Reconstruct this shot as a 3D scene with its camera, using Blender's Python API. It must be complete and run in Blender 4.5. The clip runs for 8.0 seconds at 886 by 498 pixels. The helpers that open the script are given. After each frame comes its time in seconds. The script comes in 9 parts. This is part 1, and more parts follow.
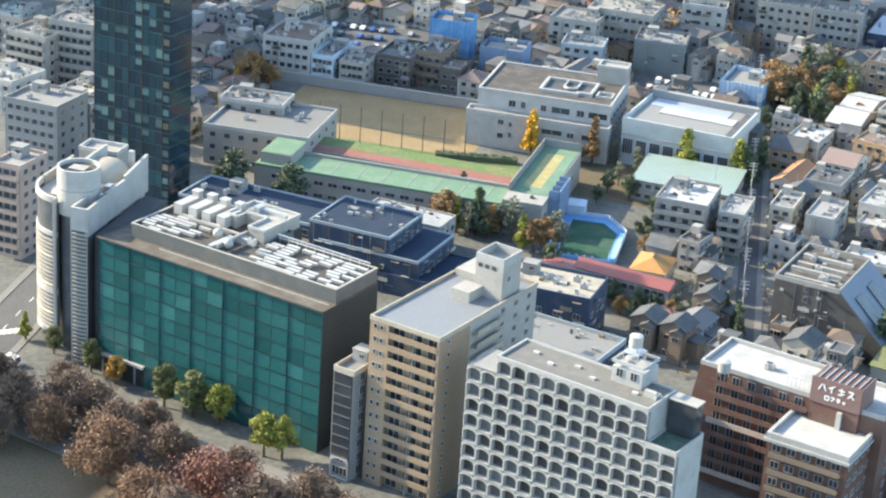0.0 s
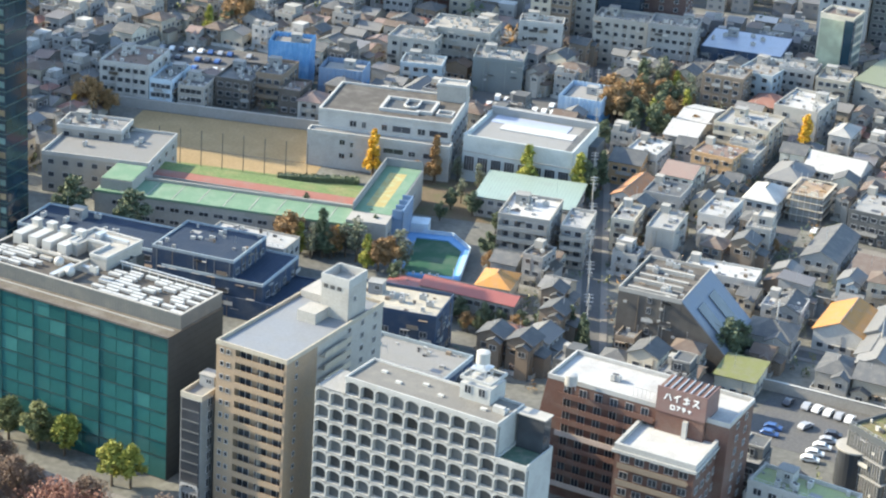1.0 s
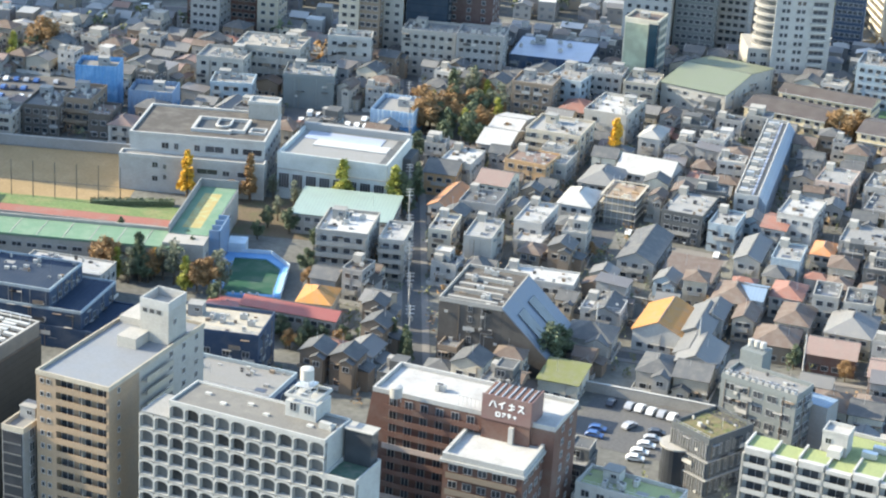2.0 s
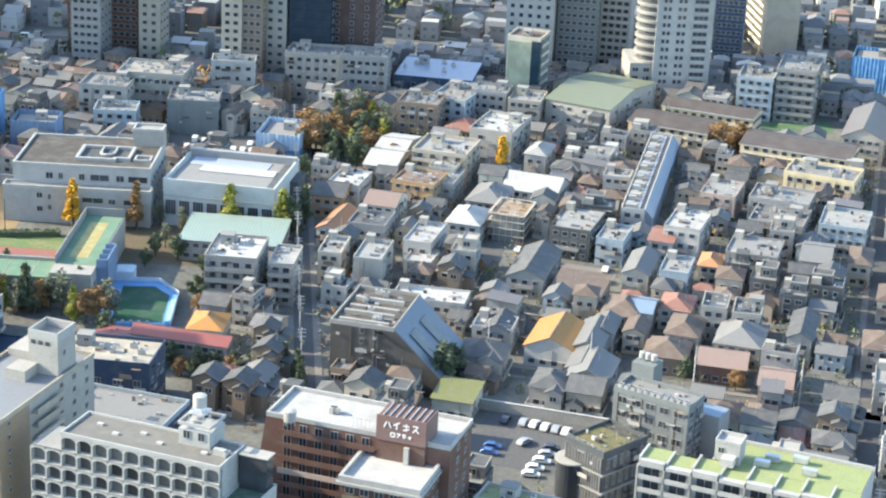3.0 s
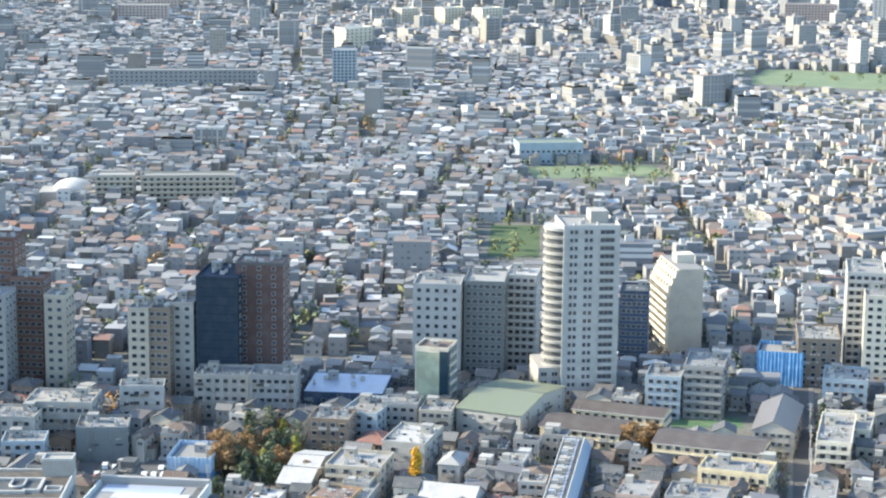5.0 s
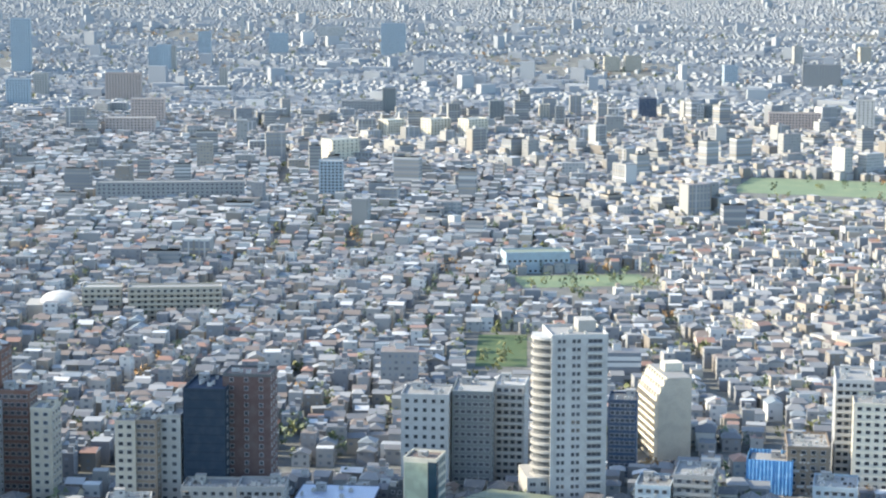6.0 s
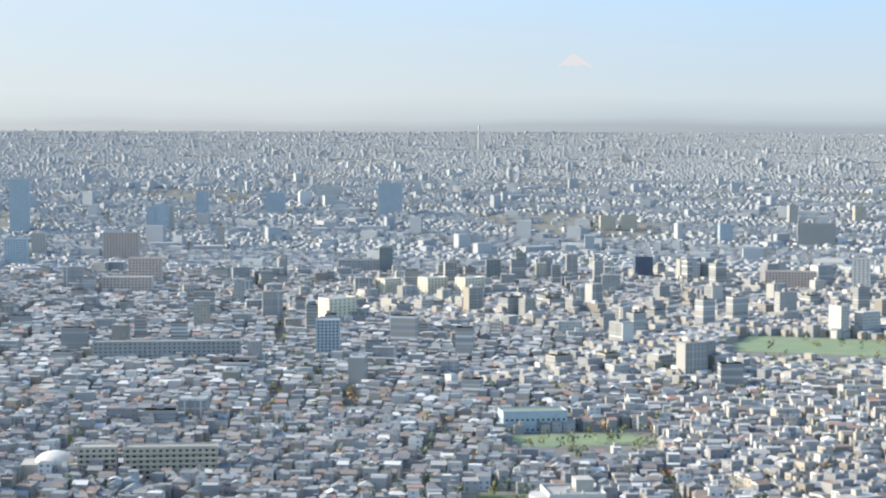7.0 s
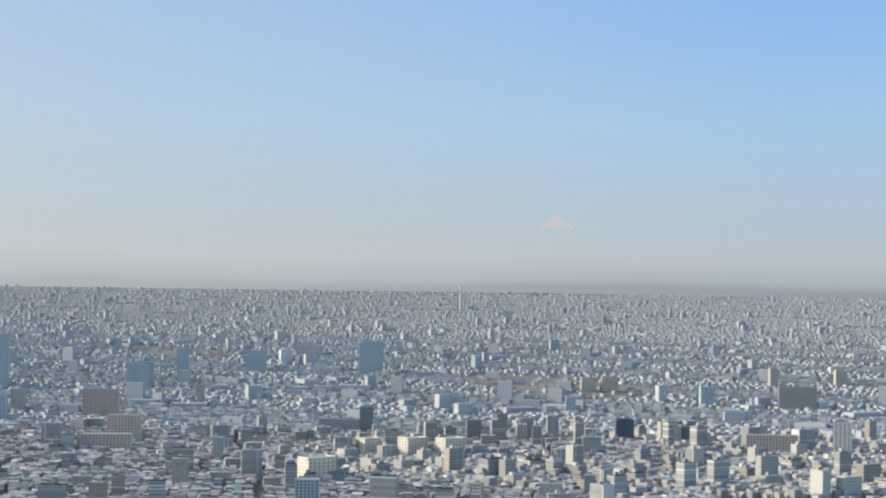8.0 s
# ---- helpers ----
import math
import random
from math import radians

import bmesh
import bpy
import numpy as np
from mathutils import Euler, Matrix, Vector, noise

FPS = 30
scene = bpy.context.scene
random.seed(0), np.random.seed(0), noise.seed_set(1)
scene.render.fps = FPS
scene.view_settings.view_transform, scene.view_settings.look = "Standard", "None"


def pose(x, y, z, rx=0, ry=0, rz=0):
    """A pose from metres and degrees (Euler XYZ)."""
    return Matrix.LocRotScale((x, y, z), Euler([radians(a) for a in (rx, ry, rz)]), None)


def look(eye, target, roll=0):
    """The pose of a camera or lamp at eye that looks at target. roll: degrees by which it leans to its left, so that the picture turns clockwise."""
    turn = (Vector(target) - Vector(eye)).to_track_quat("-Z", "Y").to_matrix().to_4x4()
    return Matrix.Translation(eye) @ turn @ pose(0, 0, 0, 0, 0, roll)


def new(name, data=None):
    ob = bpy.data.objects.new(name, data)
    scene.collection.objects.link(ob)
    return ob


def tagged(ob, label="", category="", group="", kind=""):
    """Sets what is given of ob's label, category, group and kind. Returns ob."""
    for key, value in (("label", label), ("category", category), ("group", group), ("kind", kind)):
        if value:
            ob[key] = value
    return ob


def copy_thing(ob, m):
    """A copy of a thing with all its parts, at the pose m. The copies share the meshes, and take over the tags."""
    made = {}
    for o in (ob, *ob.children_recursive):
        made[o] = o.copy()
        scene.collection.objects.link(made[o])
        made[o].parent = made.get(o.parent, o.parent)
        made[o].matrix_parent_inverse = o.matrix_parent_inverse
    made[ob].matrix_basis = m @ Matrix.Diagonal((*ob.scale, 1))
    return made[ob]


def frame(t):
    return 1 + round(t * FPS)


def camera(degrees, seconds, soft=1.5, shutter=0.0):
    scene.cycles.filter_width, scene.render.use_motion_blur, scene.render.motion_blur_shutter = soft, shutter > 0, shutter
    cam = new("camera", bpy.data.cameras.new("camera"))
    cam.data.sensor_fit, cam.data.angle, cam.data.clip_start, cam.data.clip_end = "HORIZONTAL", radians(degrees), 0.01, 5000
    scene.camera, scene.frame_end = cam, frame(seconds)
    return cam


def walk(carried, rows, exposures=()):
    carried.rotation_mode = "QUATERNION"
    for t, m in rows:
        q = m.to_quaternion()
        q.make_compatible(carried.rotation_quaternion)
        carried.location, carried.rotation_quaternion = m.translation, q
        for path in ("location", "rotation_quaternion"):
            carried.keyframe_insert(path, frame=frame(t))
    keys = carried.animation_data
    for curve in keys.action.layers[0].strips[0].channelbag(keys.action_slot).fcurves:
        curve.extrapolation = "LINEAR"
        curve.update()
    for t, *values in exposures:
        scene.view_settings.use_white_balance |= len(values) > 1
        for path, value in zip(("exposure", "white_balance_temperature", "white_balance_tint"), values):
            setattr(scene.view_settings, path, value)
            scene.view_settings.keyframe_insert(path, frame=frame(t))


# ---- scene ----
# The eye stands on an observation deck, 202 m over the street, and turns where it is.
cam = camera(24.6, 8.0, 2.2)
EYE = 202.0
ROWS = [  # seconds, yaw, pitch, roll
    (0.0, 3.32, -22.47, 3.92), (0.5, 1.19, -22.05, 4.12), (1.0, -1.35, -21.61, 4.04), (1.5, -3.97, -21.28, 3.66),
    (2.0, -6.79, -20.88, 3.38), (2.2, -7.76, -20.68, 3.30), (3.3, -10.62, -19.50, 2.55), (3.5, -10.99, -18.80, 2.30),
    (4.0, -11.81, -16.85, 1.68), (4.5, -11.96, -13.98, 0.94), (5.0, -12.41, -11.28, 0.60), (6.3, -12.78, -7.26, 0.22),
    (6.5, -12.75, -6.48, 0.25), (7.0, -12.82, -3.70, 0.20), (7.5, -13.03, -0.82, 0.64), (8.0, -13.30, 0.81, 0.84),
]


def turned(yaw, pitch, roll):
    a, b = radians(yaw), radians(pitch)
    ahead = Vector((-math.sin(a) * math.cos(b), math.cos(a) * math.cos(b), math.sin(b)))
    eye = Vector((0, 0, EYE))
    return look(eye, eye + ahead * 100, roll)


walk(cam, [(t, turned(yaw, pitch, roll)) for t, yaw, pitch, roll in ROWS], [(0.0, 2.17, 8000, 5), (2.2, 2.16, 7950, 5), (4.5, 2.10, 7600, 5), (6.3, 1.96, 7430, 6), (7.0, 1.80, 7530, 6), (7.5, 1.62, 7700, 7), (8.0, 1.36, 7600, 6)])

# ---- light: a hazy winter afternoon, sun ahead and well to the left ----
SUN_AZ, SUN_EL = 288.0, 27.0  # clockwise from +y
world = bpy.data.worlds.new("sky")
scene.world = world
world.use_nodes = True
wn = world.node_tree.nodes
sky = wn.new("ShaderNodeTexSky")
sky.sky_type, sky.sun_disc = "NISHITA", False
sky.sun_elevation, sky.sun_rotation = radians(SUN_EL), radians(SUN_AZ)
sky.altitude, sky.air_density, sky.dust_density, sky.ozone_density = 200, 1.0, 1.0, 4.0
wn["Background"].inputs["Strength"].default_value = 0.15
world.node_tree.links.new(sky.outputs[0], wn["Background"].inputs["Color"])
lamp = bpy.data.lights.new("sun", "SUN")
lamp.energy, lamp.angle, lamp.color = 2.5, radians(0.6), (1.0, 0.95, 0.86)
sun = new("sun", lamp)
to_sun = Vector((math.sin(radians(SUN_AZ)) * math.cos(radians(SUN_EL)), math.cos(radians(SUN_AZ)) * math.cos(radians(SUN_EL)), math.sin(radians(SUN_EL))))
sun.matrix_world = look(to_sun * 400, (0, 0, 0))


# ---- materials ----
def mat(name, rgb, rough=0.8, metal=0.0, spots=0.15, size=3.0, grain=0.0, vary=0.0, bump=0.0, stripe=0.0, axis="X", stain=(0.2, 0.19, 0.17), island=0.0):
    """Paint, stone, metal: colour with stains (size in metres), fine grain, a shift from object to object or piece to piece, seams every stripe metres."""
    m = bpy.data.materials.new(name)
    m.use_nodes = True
    n, l = m.node_tree.nodes, m.node_tree.links
    b = n["Principled BSDF"]
    b.inputs["Roughness"].default_value, b.inputs["Metallic"].default_value = rough, metal
    if rough >= 0.55:
        b.inputs["Specular IOR Level"].default_value = 0.2
    co = n.new("ShaderNodeTexCoord").outputs["Object"]
    geo = n.new("ShaderNodeNewGeometry")

    def noise_at(scale, detail=4.0):
        t = n.new("ShaderNodeTexNoise")
        t.inputs["Scale"].default_value, t.inputs["Detail"].default_value = scale, detail
        l.new(co, t.inputs["Vector"])
        return t.outputs["Fac"]

    def mixed(kind, fac, a, c):
        x = n.new("ShaderNodeMix")
        x.data_type, x.blend_type = "RGBA", kind
        for sock, v in ((x.inputs[0], fac), (x.inputs[6], a), (x.inputs[7], c)):
            if isinstance(v, (int, float)):
                sock.default_value = v
            elif isinstance(v, tuple):
                sock.default_value = (*v, 1) if len(v) == 3 else v
            else:
                l.new(v, sock)
        return x.outputs[2]

    def ramp(v, lo, hi, a, c):
        r = n.new("ShaderNodeMapRange")
        for k, val in zip((1, 2, 3, 4), (lo, hi, a, c)):
            r.inputs[k].default_value = val
        l.new(v, r.inputs[0])
        return r.outputs[0]

    col = tuple(rgb)
    if spots:
        col = mixed("MIX", ramp(noise_at(1 / size), 0.45, 0.75, 0, spots * 2), col, tuple(stain))
    if grain:
        col = mixed("MULTIPLY", 1.0, col, mixed("MIX", ramp(noise_at(9 / size, 6), 0.3, 0.7, 0, 1), (1 - grain,) * 3, (1 + grain,) * 3))
    for amount, source in ((vary, n.new("ShaderNodeObjectInfo").outputs["Random"]), (island, geo.outputs["Random Per Island"])):
        if amount:
            col = mixed("MULTIPLY", 1.0, col, mixed("MIX", source, (1 - amount,) * 3, (1 + amount,) * 3))
    height = None
    if stripe:
        wv = n.new("ShaderNodeTexWave")
        wv.bands_direction, wv.wave_profile = axis, "SAW"
        wv.inputs["Scale"].default_value = 0.314 / stripe
        l.new(co, wv.inputs["Vector"])
        seam = ramp(wv.outputs["Fac"], 0.86, 0.94, 0, 1)
        col = mixed("MULTIPLY", seam, col, (0.72, 0.72, 0.72))
        height = wv.outputs["Fac"]
    if isinstance(col, tuple):
        b.inputs["Base Color"].default_value = (*col, 1)
    else:
        l.new(col, b.inputs["Base Color"])
    if bump:
        bp = n.new("ShaderNodeBump")
        bp.inputs["Strength"].default_value, bp.inputs["Distance"].default_value = bump, 0.1
        l.new(height or noise_at(14 / size, 5), bp.inputs["Height"])
        l.new(bp.outputs[0], b.inputs["Normal"])
    return m


WALL = {k: mat("wall_" + k, c, 0.85, 0, 0.16, 4.0, 0.08, 0.08) for k, c in {
    "white": (0.39, 0.384, 0.37), "pale": (0.33, 0.315, 0.29), "grey": (0.26, 0.26, 0.258), "dark": (0.085, 0.09, 0.095), "bluegrey": (0.30, 0.36, 0.40),
    "cream": (0.56, 0.51, 0.42), "beige": (0.40, 0.355, 0.29), "brown": (0.22, 0.17, 0.13), "tan": (0.285, 0.208, 0.145), "ink": (0.07, 0.08, 0.09), "orange": (0.42, 0.27, 0.15),
    "brick": (0.135, 0.074, 0.06), "umber": (0.095, 0.086, 0.079), "navy": (0.04, 0.065, 0.11), "plum": (0.10, 0.062, 0.058), "slate": (0.155, 0.175, 0.18), "yellow": (0.58, 0.49, 0.33), "pink": (0.42, 0.33, 0.29), "skyblue": (0.42, 0.52, 0.60)}.items()}
ROOF = {k: mat("roof_" + k, c, r, 0, 0.2, 3.0, 0.12, 0.14, 0.25) for k, (c, r) in {
    "white": ((0.38, 0.375, 0.365), 0.7), "pale": ((0.25, 0.248, 0.24), 0.8), "grey": ((0.205, 0.204, 0.20), 0.8), "dark": ((0.09, 0.095, 0.10), 0.7),
    "brown": ((0.17, 0.12, 0.10), 0.75), "bitumen": ((0.075, 0.068, 0.062), 0.9), "gravel": ((0.33, 0.31, 0.28), 0.95), "cream": ((0.37, 0.34, 0.285), 0.9)}.items()}
for key, rgb in (("tile", (0.09, 0.094, 0.10)), ("tilebrown", (0.12, 0.09, 0.076)), ("tilered", (0.22, 0.11, 0.09)), ("tileorange", (0.36, 0.17, 0.085)), ("tilepink", (0.22, 0.16, 0.145)),
                 ("tilegreen", (0.20, 0.23, 0.15)), ("tilegrey", (0.155, 0.158, 0.162)), ("golden", (0.38, 0.185, 0.06))):
    ROOF[key] = mat("roof_" + key, rgb, 0.65, 0, 0.2, 2.0, 0.12, 0.12, 0.5, 0.45, "X")
WALL["deepnavy"] = mat("wall_deepnavy", (0.021, 0.036, 0.055), 0.8, 0, 0.05, 4.0, 0.05, stripe=3.2, axis="Z")
ROOF["metalbrown"] = mat("roof_metalbrown", (0.092, 0.076, 0.07), 0.55, 0.1, 0.15, 5.0, 0.06, 0.06, 0.3, 0.8, "X")
ROOF["limesheet"] = mat("roof_limesheet", (0.165, 0.175, 0.075), 0.7, 0, 0.25, 2.5, 0.1, 0.05, 0.3, 0.6, "Y")
ROOF["palegreen"] = mat("roof_palegreen", (0.29, 0.325, 0.165), 0.8, 0, 0.2, 3.0, 0.1)
# navy sheet; on the halls behind the glass office it stands for shade
ROOF["navysheet"] = mat("roof_navysheet", (0.020, 0.036, 0.064), 0.9, 0, 0.04, 6.0, 0.1, 0.1, 0.2, 1.2, "X")
for key, rgb, step in (("metalblue", (0.19, 0.26, 0.34), 0.9), ("paleblue", (0.33, 0.37, 0.46), 1.0), ("metalgreen", (0.175, 0.192, 0.125), 1.2), ("mint", (0.24, 0.31, 0.275), 1.0), ("metalgrey", (0.145, 0.13, 0.125), 0.8), ("red", (0.27, 0.085, 0.075), 0.8)):
    ROOF[key] = mat("roof_" + key, rgb, 0.45, 0.1, 0.12, 5.0, 0.05, 0.05, 0.3, step, "X")
CONCRETE = mat("concrete", (0.45, 0.44, 0.42), 0.9, 0, 0.25, 2.5, 0.12, 0.1, 0.2)
STEEL = mat("galvanised_steel", (0.55, 0.56, 0.57), 0.4, 0.6, 0.15, 1.0, 0.05, 0.1)
DARK_STEEL = mat("dark_steel", (0.07, 0.07, 0.075), 0.5, 0.5, 0.1, 1.0)
WHITE_METAL = mat("white_enamel", (0.39, 0.38, 0.36), 0.4, 0, 0.12, 0.8, 0.05, 0.06)
FRAME = mat("window_frame", (0.45, 0.46, 0.47), 0.4, 0.4, 0.05, 1.0)


def glass(name, rgb, rough=0.08, vary=0.35):
    m = mat(name, rgb, rough, 0.0, 0.25, 6.0, 0, vary, stain=tuple(min(1, v * 2.2) for v in rgb))
    m.node_tree.nodes["Principled BSDF"].inputs["IOR"].default_value = 1.5
    return m


GLASS = glass("dark_window_glass", (0.045, 0.05, 0.058))
GLASS_TEAL_PALE = glass("teal_glass_with_blinds", (0.028, 0.122, 0.122), 0.2, 0.15)
GLASS_TEAL_DARK = glass("teal_glass_dark_room", (0.015, 0.078, 0.080), 0.1, 0.15)
GLASS_TEAL = glass("teal_curtain_glass", (0.019, 0.098, 0.100), 0.12, 0.1)
GLASS_NAVY = glass("navy_tower_glass", (0.010, 0.030, 0.046), 0.1, 0.2)
ASPHALT = mat("asphalt", (0.10, 0.10, 0.102), 0.9, 0, 0.3, 6.0, 0.15, 0, 0.2, stain=(0.13, 0.125, 0.115))
PAVING = mat("paving", (0.19, 0.18, 0.17), 0.9, 0, 0.2, 4.0, 0.12, 0, 0.2)
PAINT_LINE = mat("road_paint", (0.75, 0.75, 0.73), 0.7, 0, 0.3, 1.0)


# ---- mesh helpers ----
def thing(name, label, category, x, y, ang=0.0, z=0.0, group="", kind=""):
    ob = new(name)
    ob.matrix_basis = pose(x, y, z, 0, 0, ang)
    ob.empty_display_size = 0.5
    return tagged(ob, label, category, group, kind)


def part(name, bm, material, parent, label="", at=None):
    """Links a bmesh (or a finished mesh) as one object under a thing or a part."""
    if isinstance(bm, bmesh.types.BMesh):
        me = bpy.data.meshes.new(name)
        bm.to_mesh(me)
        bm.free()
        for m in material if isinstance(material, (list, tuple)) else [material]:
            me.materials.append(m)
    else:
        me = bm
    ob = new(name, me)
    ob.parent = parent
    if at is not None:
        ob.matrix_basis = at
    return tagged(ob, label) if label else ob


def box(bm, x0, x1, y0, y1, z0, z1, mi=0):
    v = [bm.verts.new((x, y, z)) for z in (z0, z1) for x, y in ((x0, y0), (x1, y0), (x1, y1), (x0, y1))]
    for f in ((3, 2, 1, 0), (4, 5, 6, 7), (0, 1, 5, 4), (1, 2, 6, 5), (2, 3, 7, 6), (3, 0, 4, 7)):
        bm.faces.new([v[i] for i in f]).material_index = mi
    return bm


def boxes(*dims):
    bm = bmesh.new()
    for d in dims:
        box(bm, *d)
    return bm


def prism(outline, z0, z1):
    bm = bmesh.new()
    lo, hi = [[bm.verts.new((x, y, z)) for x, y in outline] for z in (z0, z1)]
    bm.faces.new(lo[::-1])
    bm.faces.new(hi)
    for k in range(len(lo)):
        j = (k + 1) % len(lo)
        bm.faces.new((lo[k], lo[j], hi[j], hi[k]))
    return bm


def ring(w, d, z0, z1, t):
    """A low wall round a rectangle."""
    return boxes((-w / 2, w / 2, -d / 2, -d / 2 + t, z0, z1), (-w / 2, w / 2, d / 2 - t, d / 2, z0, z1),
                 (-w / 2, -w / 2 + t, -d / 2 + t, d / 2 - t, z0, z1), (w / 2 - t, w / 2, -d / 2 + t, d / 2 - t, z0, z1))


def rod(bm, a, b, r0, r1=None, n=8, mi=0):
    a, b = Vector(a), Vector(b)
    q = (b - a).to_track_quat("Z", "Y")
    r1 = r0 if r1 is None else r1
    lo = [bm.verts.new(a + q @ Vector((r0 * math.cos(k * math.tau / n), r0 * math.sin(k * math.tau / n), 0))) for k in range(n)]
    hi = [bm.verts.new(b + q @ Vector((r1 * math.cos(k * math.tau / n), r1 * math.sin(k * math.tau / n), 0))) for k in range(n)]
    for k in range(n):
        bm.faces.new((lo[k], lo[(k + 1) % n], hi[(k + 1) % n], hi[k])).material_index = mi
    bm.faces.new(hi).material_index = mi
    bm.faces.new(lo[::-1]).material_index = mi
    return bm


MESHES = {}


def window_into(bm, m, w, h, bars=1):
    """One window as one connected piece: proud frame, recessed panes; faces -y of m."""
    f = 0.08
    xs = [-w / 2 - f, -w / 2]
    for k in range(1, bars + 1):
        x = -w / 2 + k * w / (bars + 1)
        xs += [x - f / 2, x + f / 2]
    xs += [w / 2, w / 2 + f]
    zs = [-f, 0, h, h + f]
    grid = [[bm.verts.new(m @ Vector((x, -0.12, z))) for z in zs] for x in xs]
    back = {k: bm.verts.new(m @ Vector((xs[k[0]], 0.0, zs[k[1]]))) for k in ((0, 0), (len(xs) - 1, 0), (len(xs) - 1, 3), (0, 3))}
    for i in range(len(xs) - 1):
        for j in range(3):
            c = [grid[i][j], grid[i + 1][j], grid[i + 1][j + 1], grid[i][j + 1]]
            if j == 1 and i % 2 == 1:
                q = [bm.verts.new(m @ Vector((x, -0.03, z))) for x, z in ((xs[i], zs[1]), (xs[i + 1], zs[1]), (xs[i + 1], zs[2]), (xs[i], zs[2]))]
                bm.faces.new(q).material_index = 1
                for k in range(4):
                    bm.faces.new((c[k], c[(k + 1) % 4], q[(k + 1) % 4], q[k]))
            else:
                bm.faces.new(c)
    n = len(xs) - 1
    bm.faces.new([back[0, 0], back[n, 0]] + [grid[i][0] for i in range(n, -1, -1)])
    bm.faces.new([back[n, 3], back[0, 3]] + [grid[i][3] for i in range(n + 1)])
    bm.faces.new([back[0, 3], back[0, 0]] + [grid[0][j] for j in range(4)])
    bm.faces.new([back[n, 0], back[n, 3]] + [grid[n][j] for j in range(3, -1, -1)])


def window_mesh(w, h, pane=None, bars=1):
    """A window set in a wall: a frame that stands proud round the recessed pane; faces -y."""
    key = (round(w, 1), round(h, 1), (pane or GLASS).name, bars)
    if key not in MESHES:
        w, h = key[0], key[1]
        bm = bmesh.new()
        window_into(bm, Matrix(), w, h, bars)
        me = bpy.data.meshes.new("window")
        bm.to_mesh(me)
        bm.free()
        me.materials.append(FRAME)
        me.materials.append(pane or GLASS)
        MESHES[key] = me
    return MESHES[key]


SIDES = {"front": 0, "right": 90, "back": 180, "left": 270}


def side_pose(side, w, d, u, z):
    """A place on one side of a body w by d: u metres from the side's middle, z up, facing out."""
    out = {"front": d, "back": d, "right": w, "left": w}[side] / 2
    return pose(0, 0, 0, 0, 0, SIDES[side]) @ pose(u, -out, z)


def pane_into(bm, m, w, h):
    """A small far window as one piece: a proud frame round a recessed pane; faces -y of m."""
    f = 0.09
    rows = [[bm.verts.new(m @ Vector((x, y, z))) for x, z in ((-a, -e), (a, -e), (a, h + e), (-a, h + e))] for a, e, y in ((w / 2 + f, f, 0.0), (w / 2 + f, f, -0.12), (w / 2, 0.0, -0.12), (w / 2, 0.0, -0.03))]
    for p, q in zip(rows, rows[1:]):
        for k in range(4):
            bm.faces.new((p[k], p[(k + 1) % 4], q[(k + 1) % 4], q[k]))
    bm.faces.new(rows[3]).material_index = 1


def far_windows(parent, w, d, plans, pane=None):
    """The small windows of a building too far off to pick one out, joined. plans: side, floors, columns, width, height, sill, storey."""
    bm = bmesh.new()
    for side, floors, cols, ww, wh, z0, step in plans:
        span = (w if side in ("front", "back") else d) - 1.2
        for f in range(floors):
            for c in range(cols):
                pane_into(bm, side_pose(side, w, d, -span / 2 + span * (c + 0.5) / cols, z0 + f * step), ww, wh)
    return tagged(part("glazing", bm, [FRAME, pane or GLASS], parent), kind="stuff")


def windows(parent, w, d, side, floors, cols, ww, wh, z0, step, margin=1.0, pane=None, bars=1, skip=()):
    span = (w if side in ("front", "back") else d) - 2 * margin
    for f in range(floors):
        for c in range(cols):
            if (f, c) not in skip:
                u = -span / 2 + span * (c + 0.5) / cols
                part("window", window_mesh(ww, wh, pane, bars), None, parent, at=side_pose(side, w, d, u, z0 + f * step))


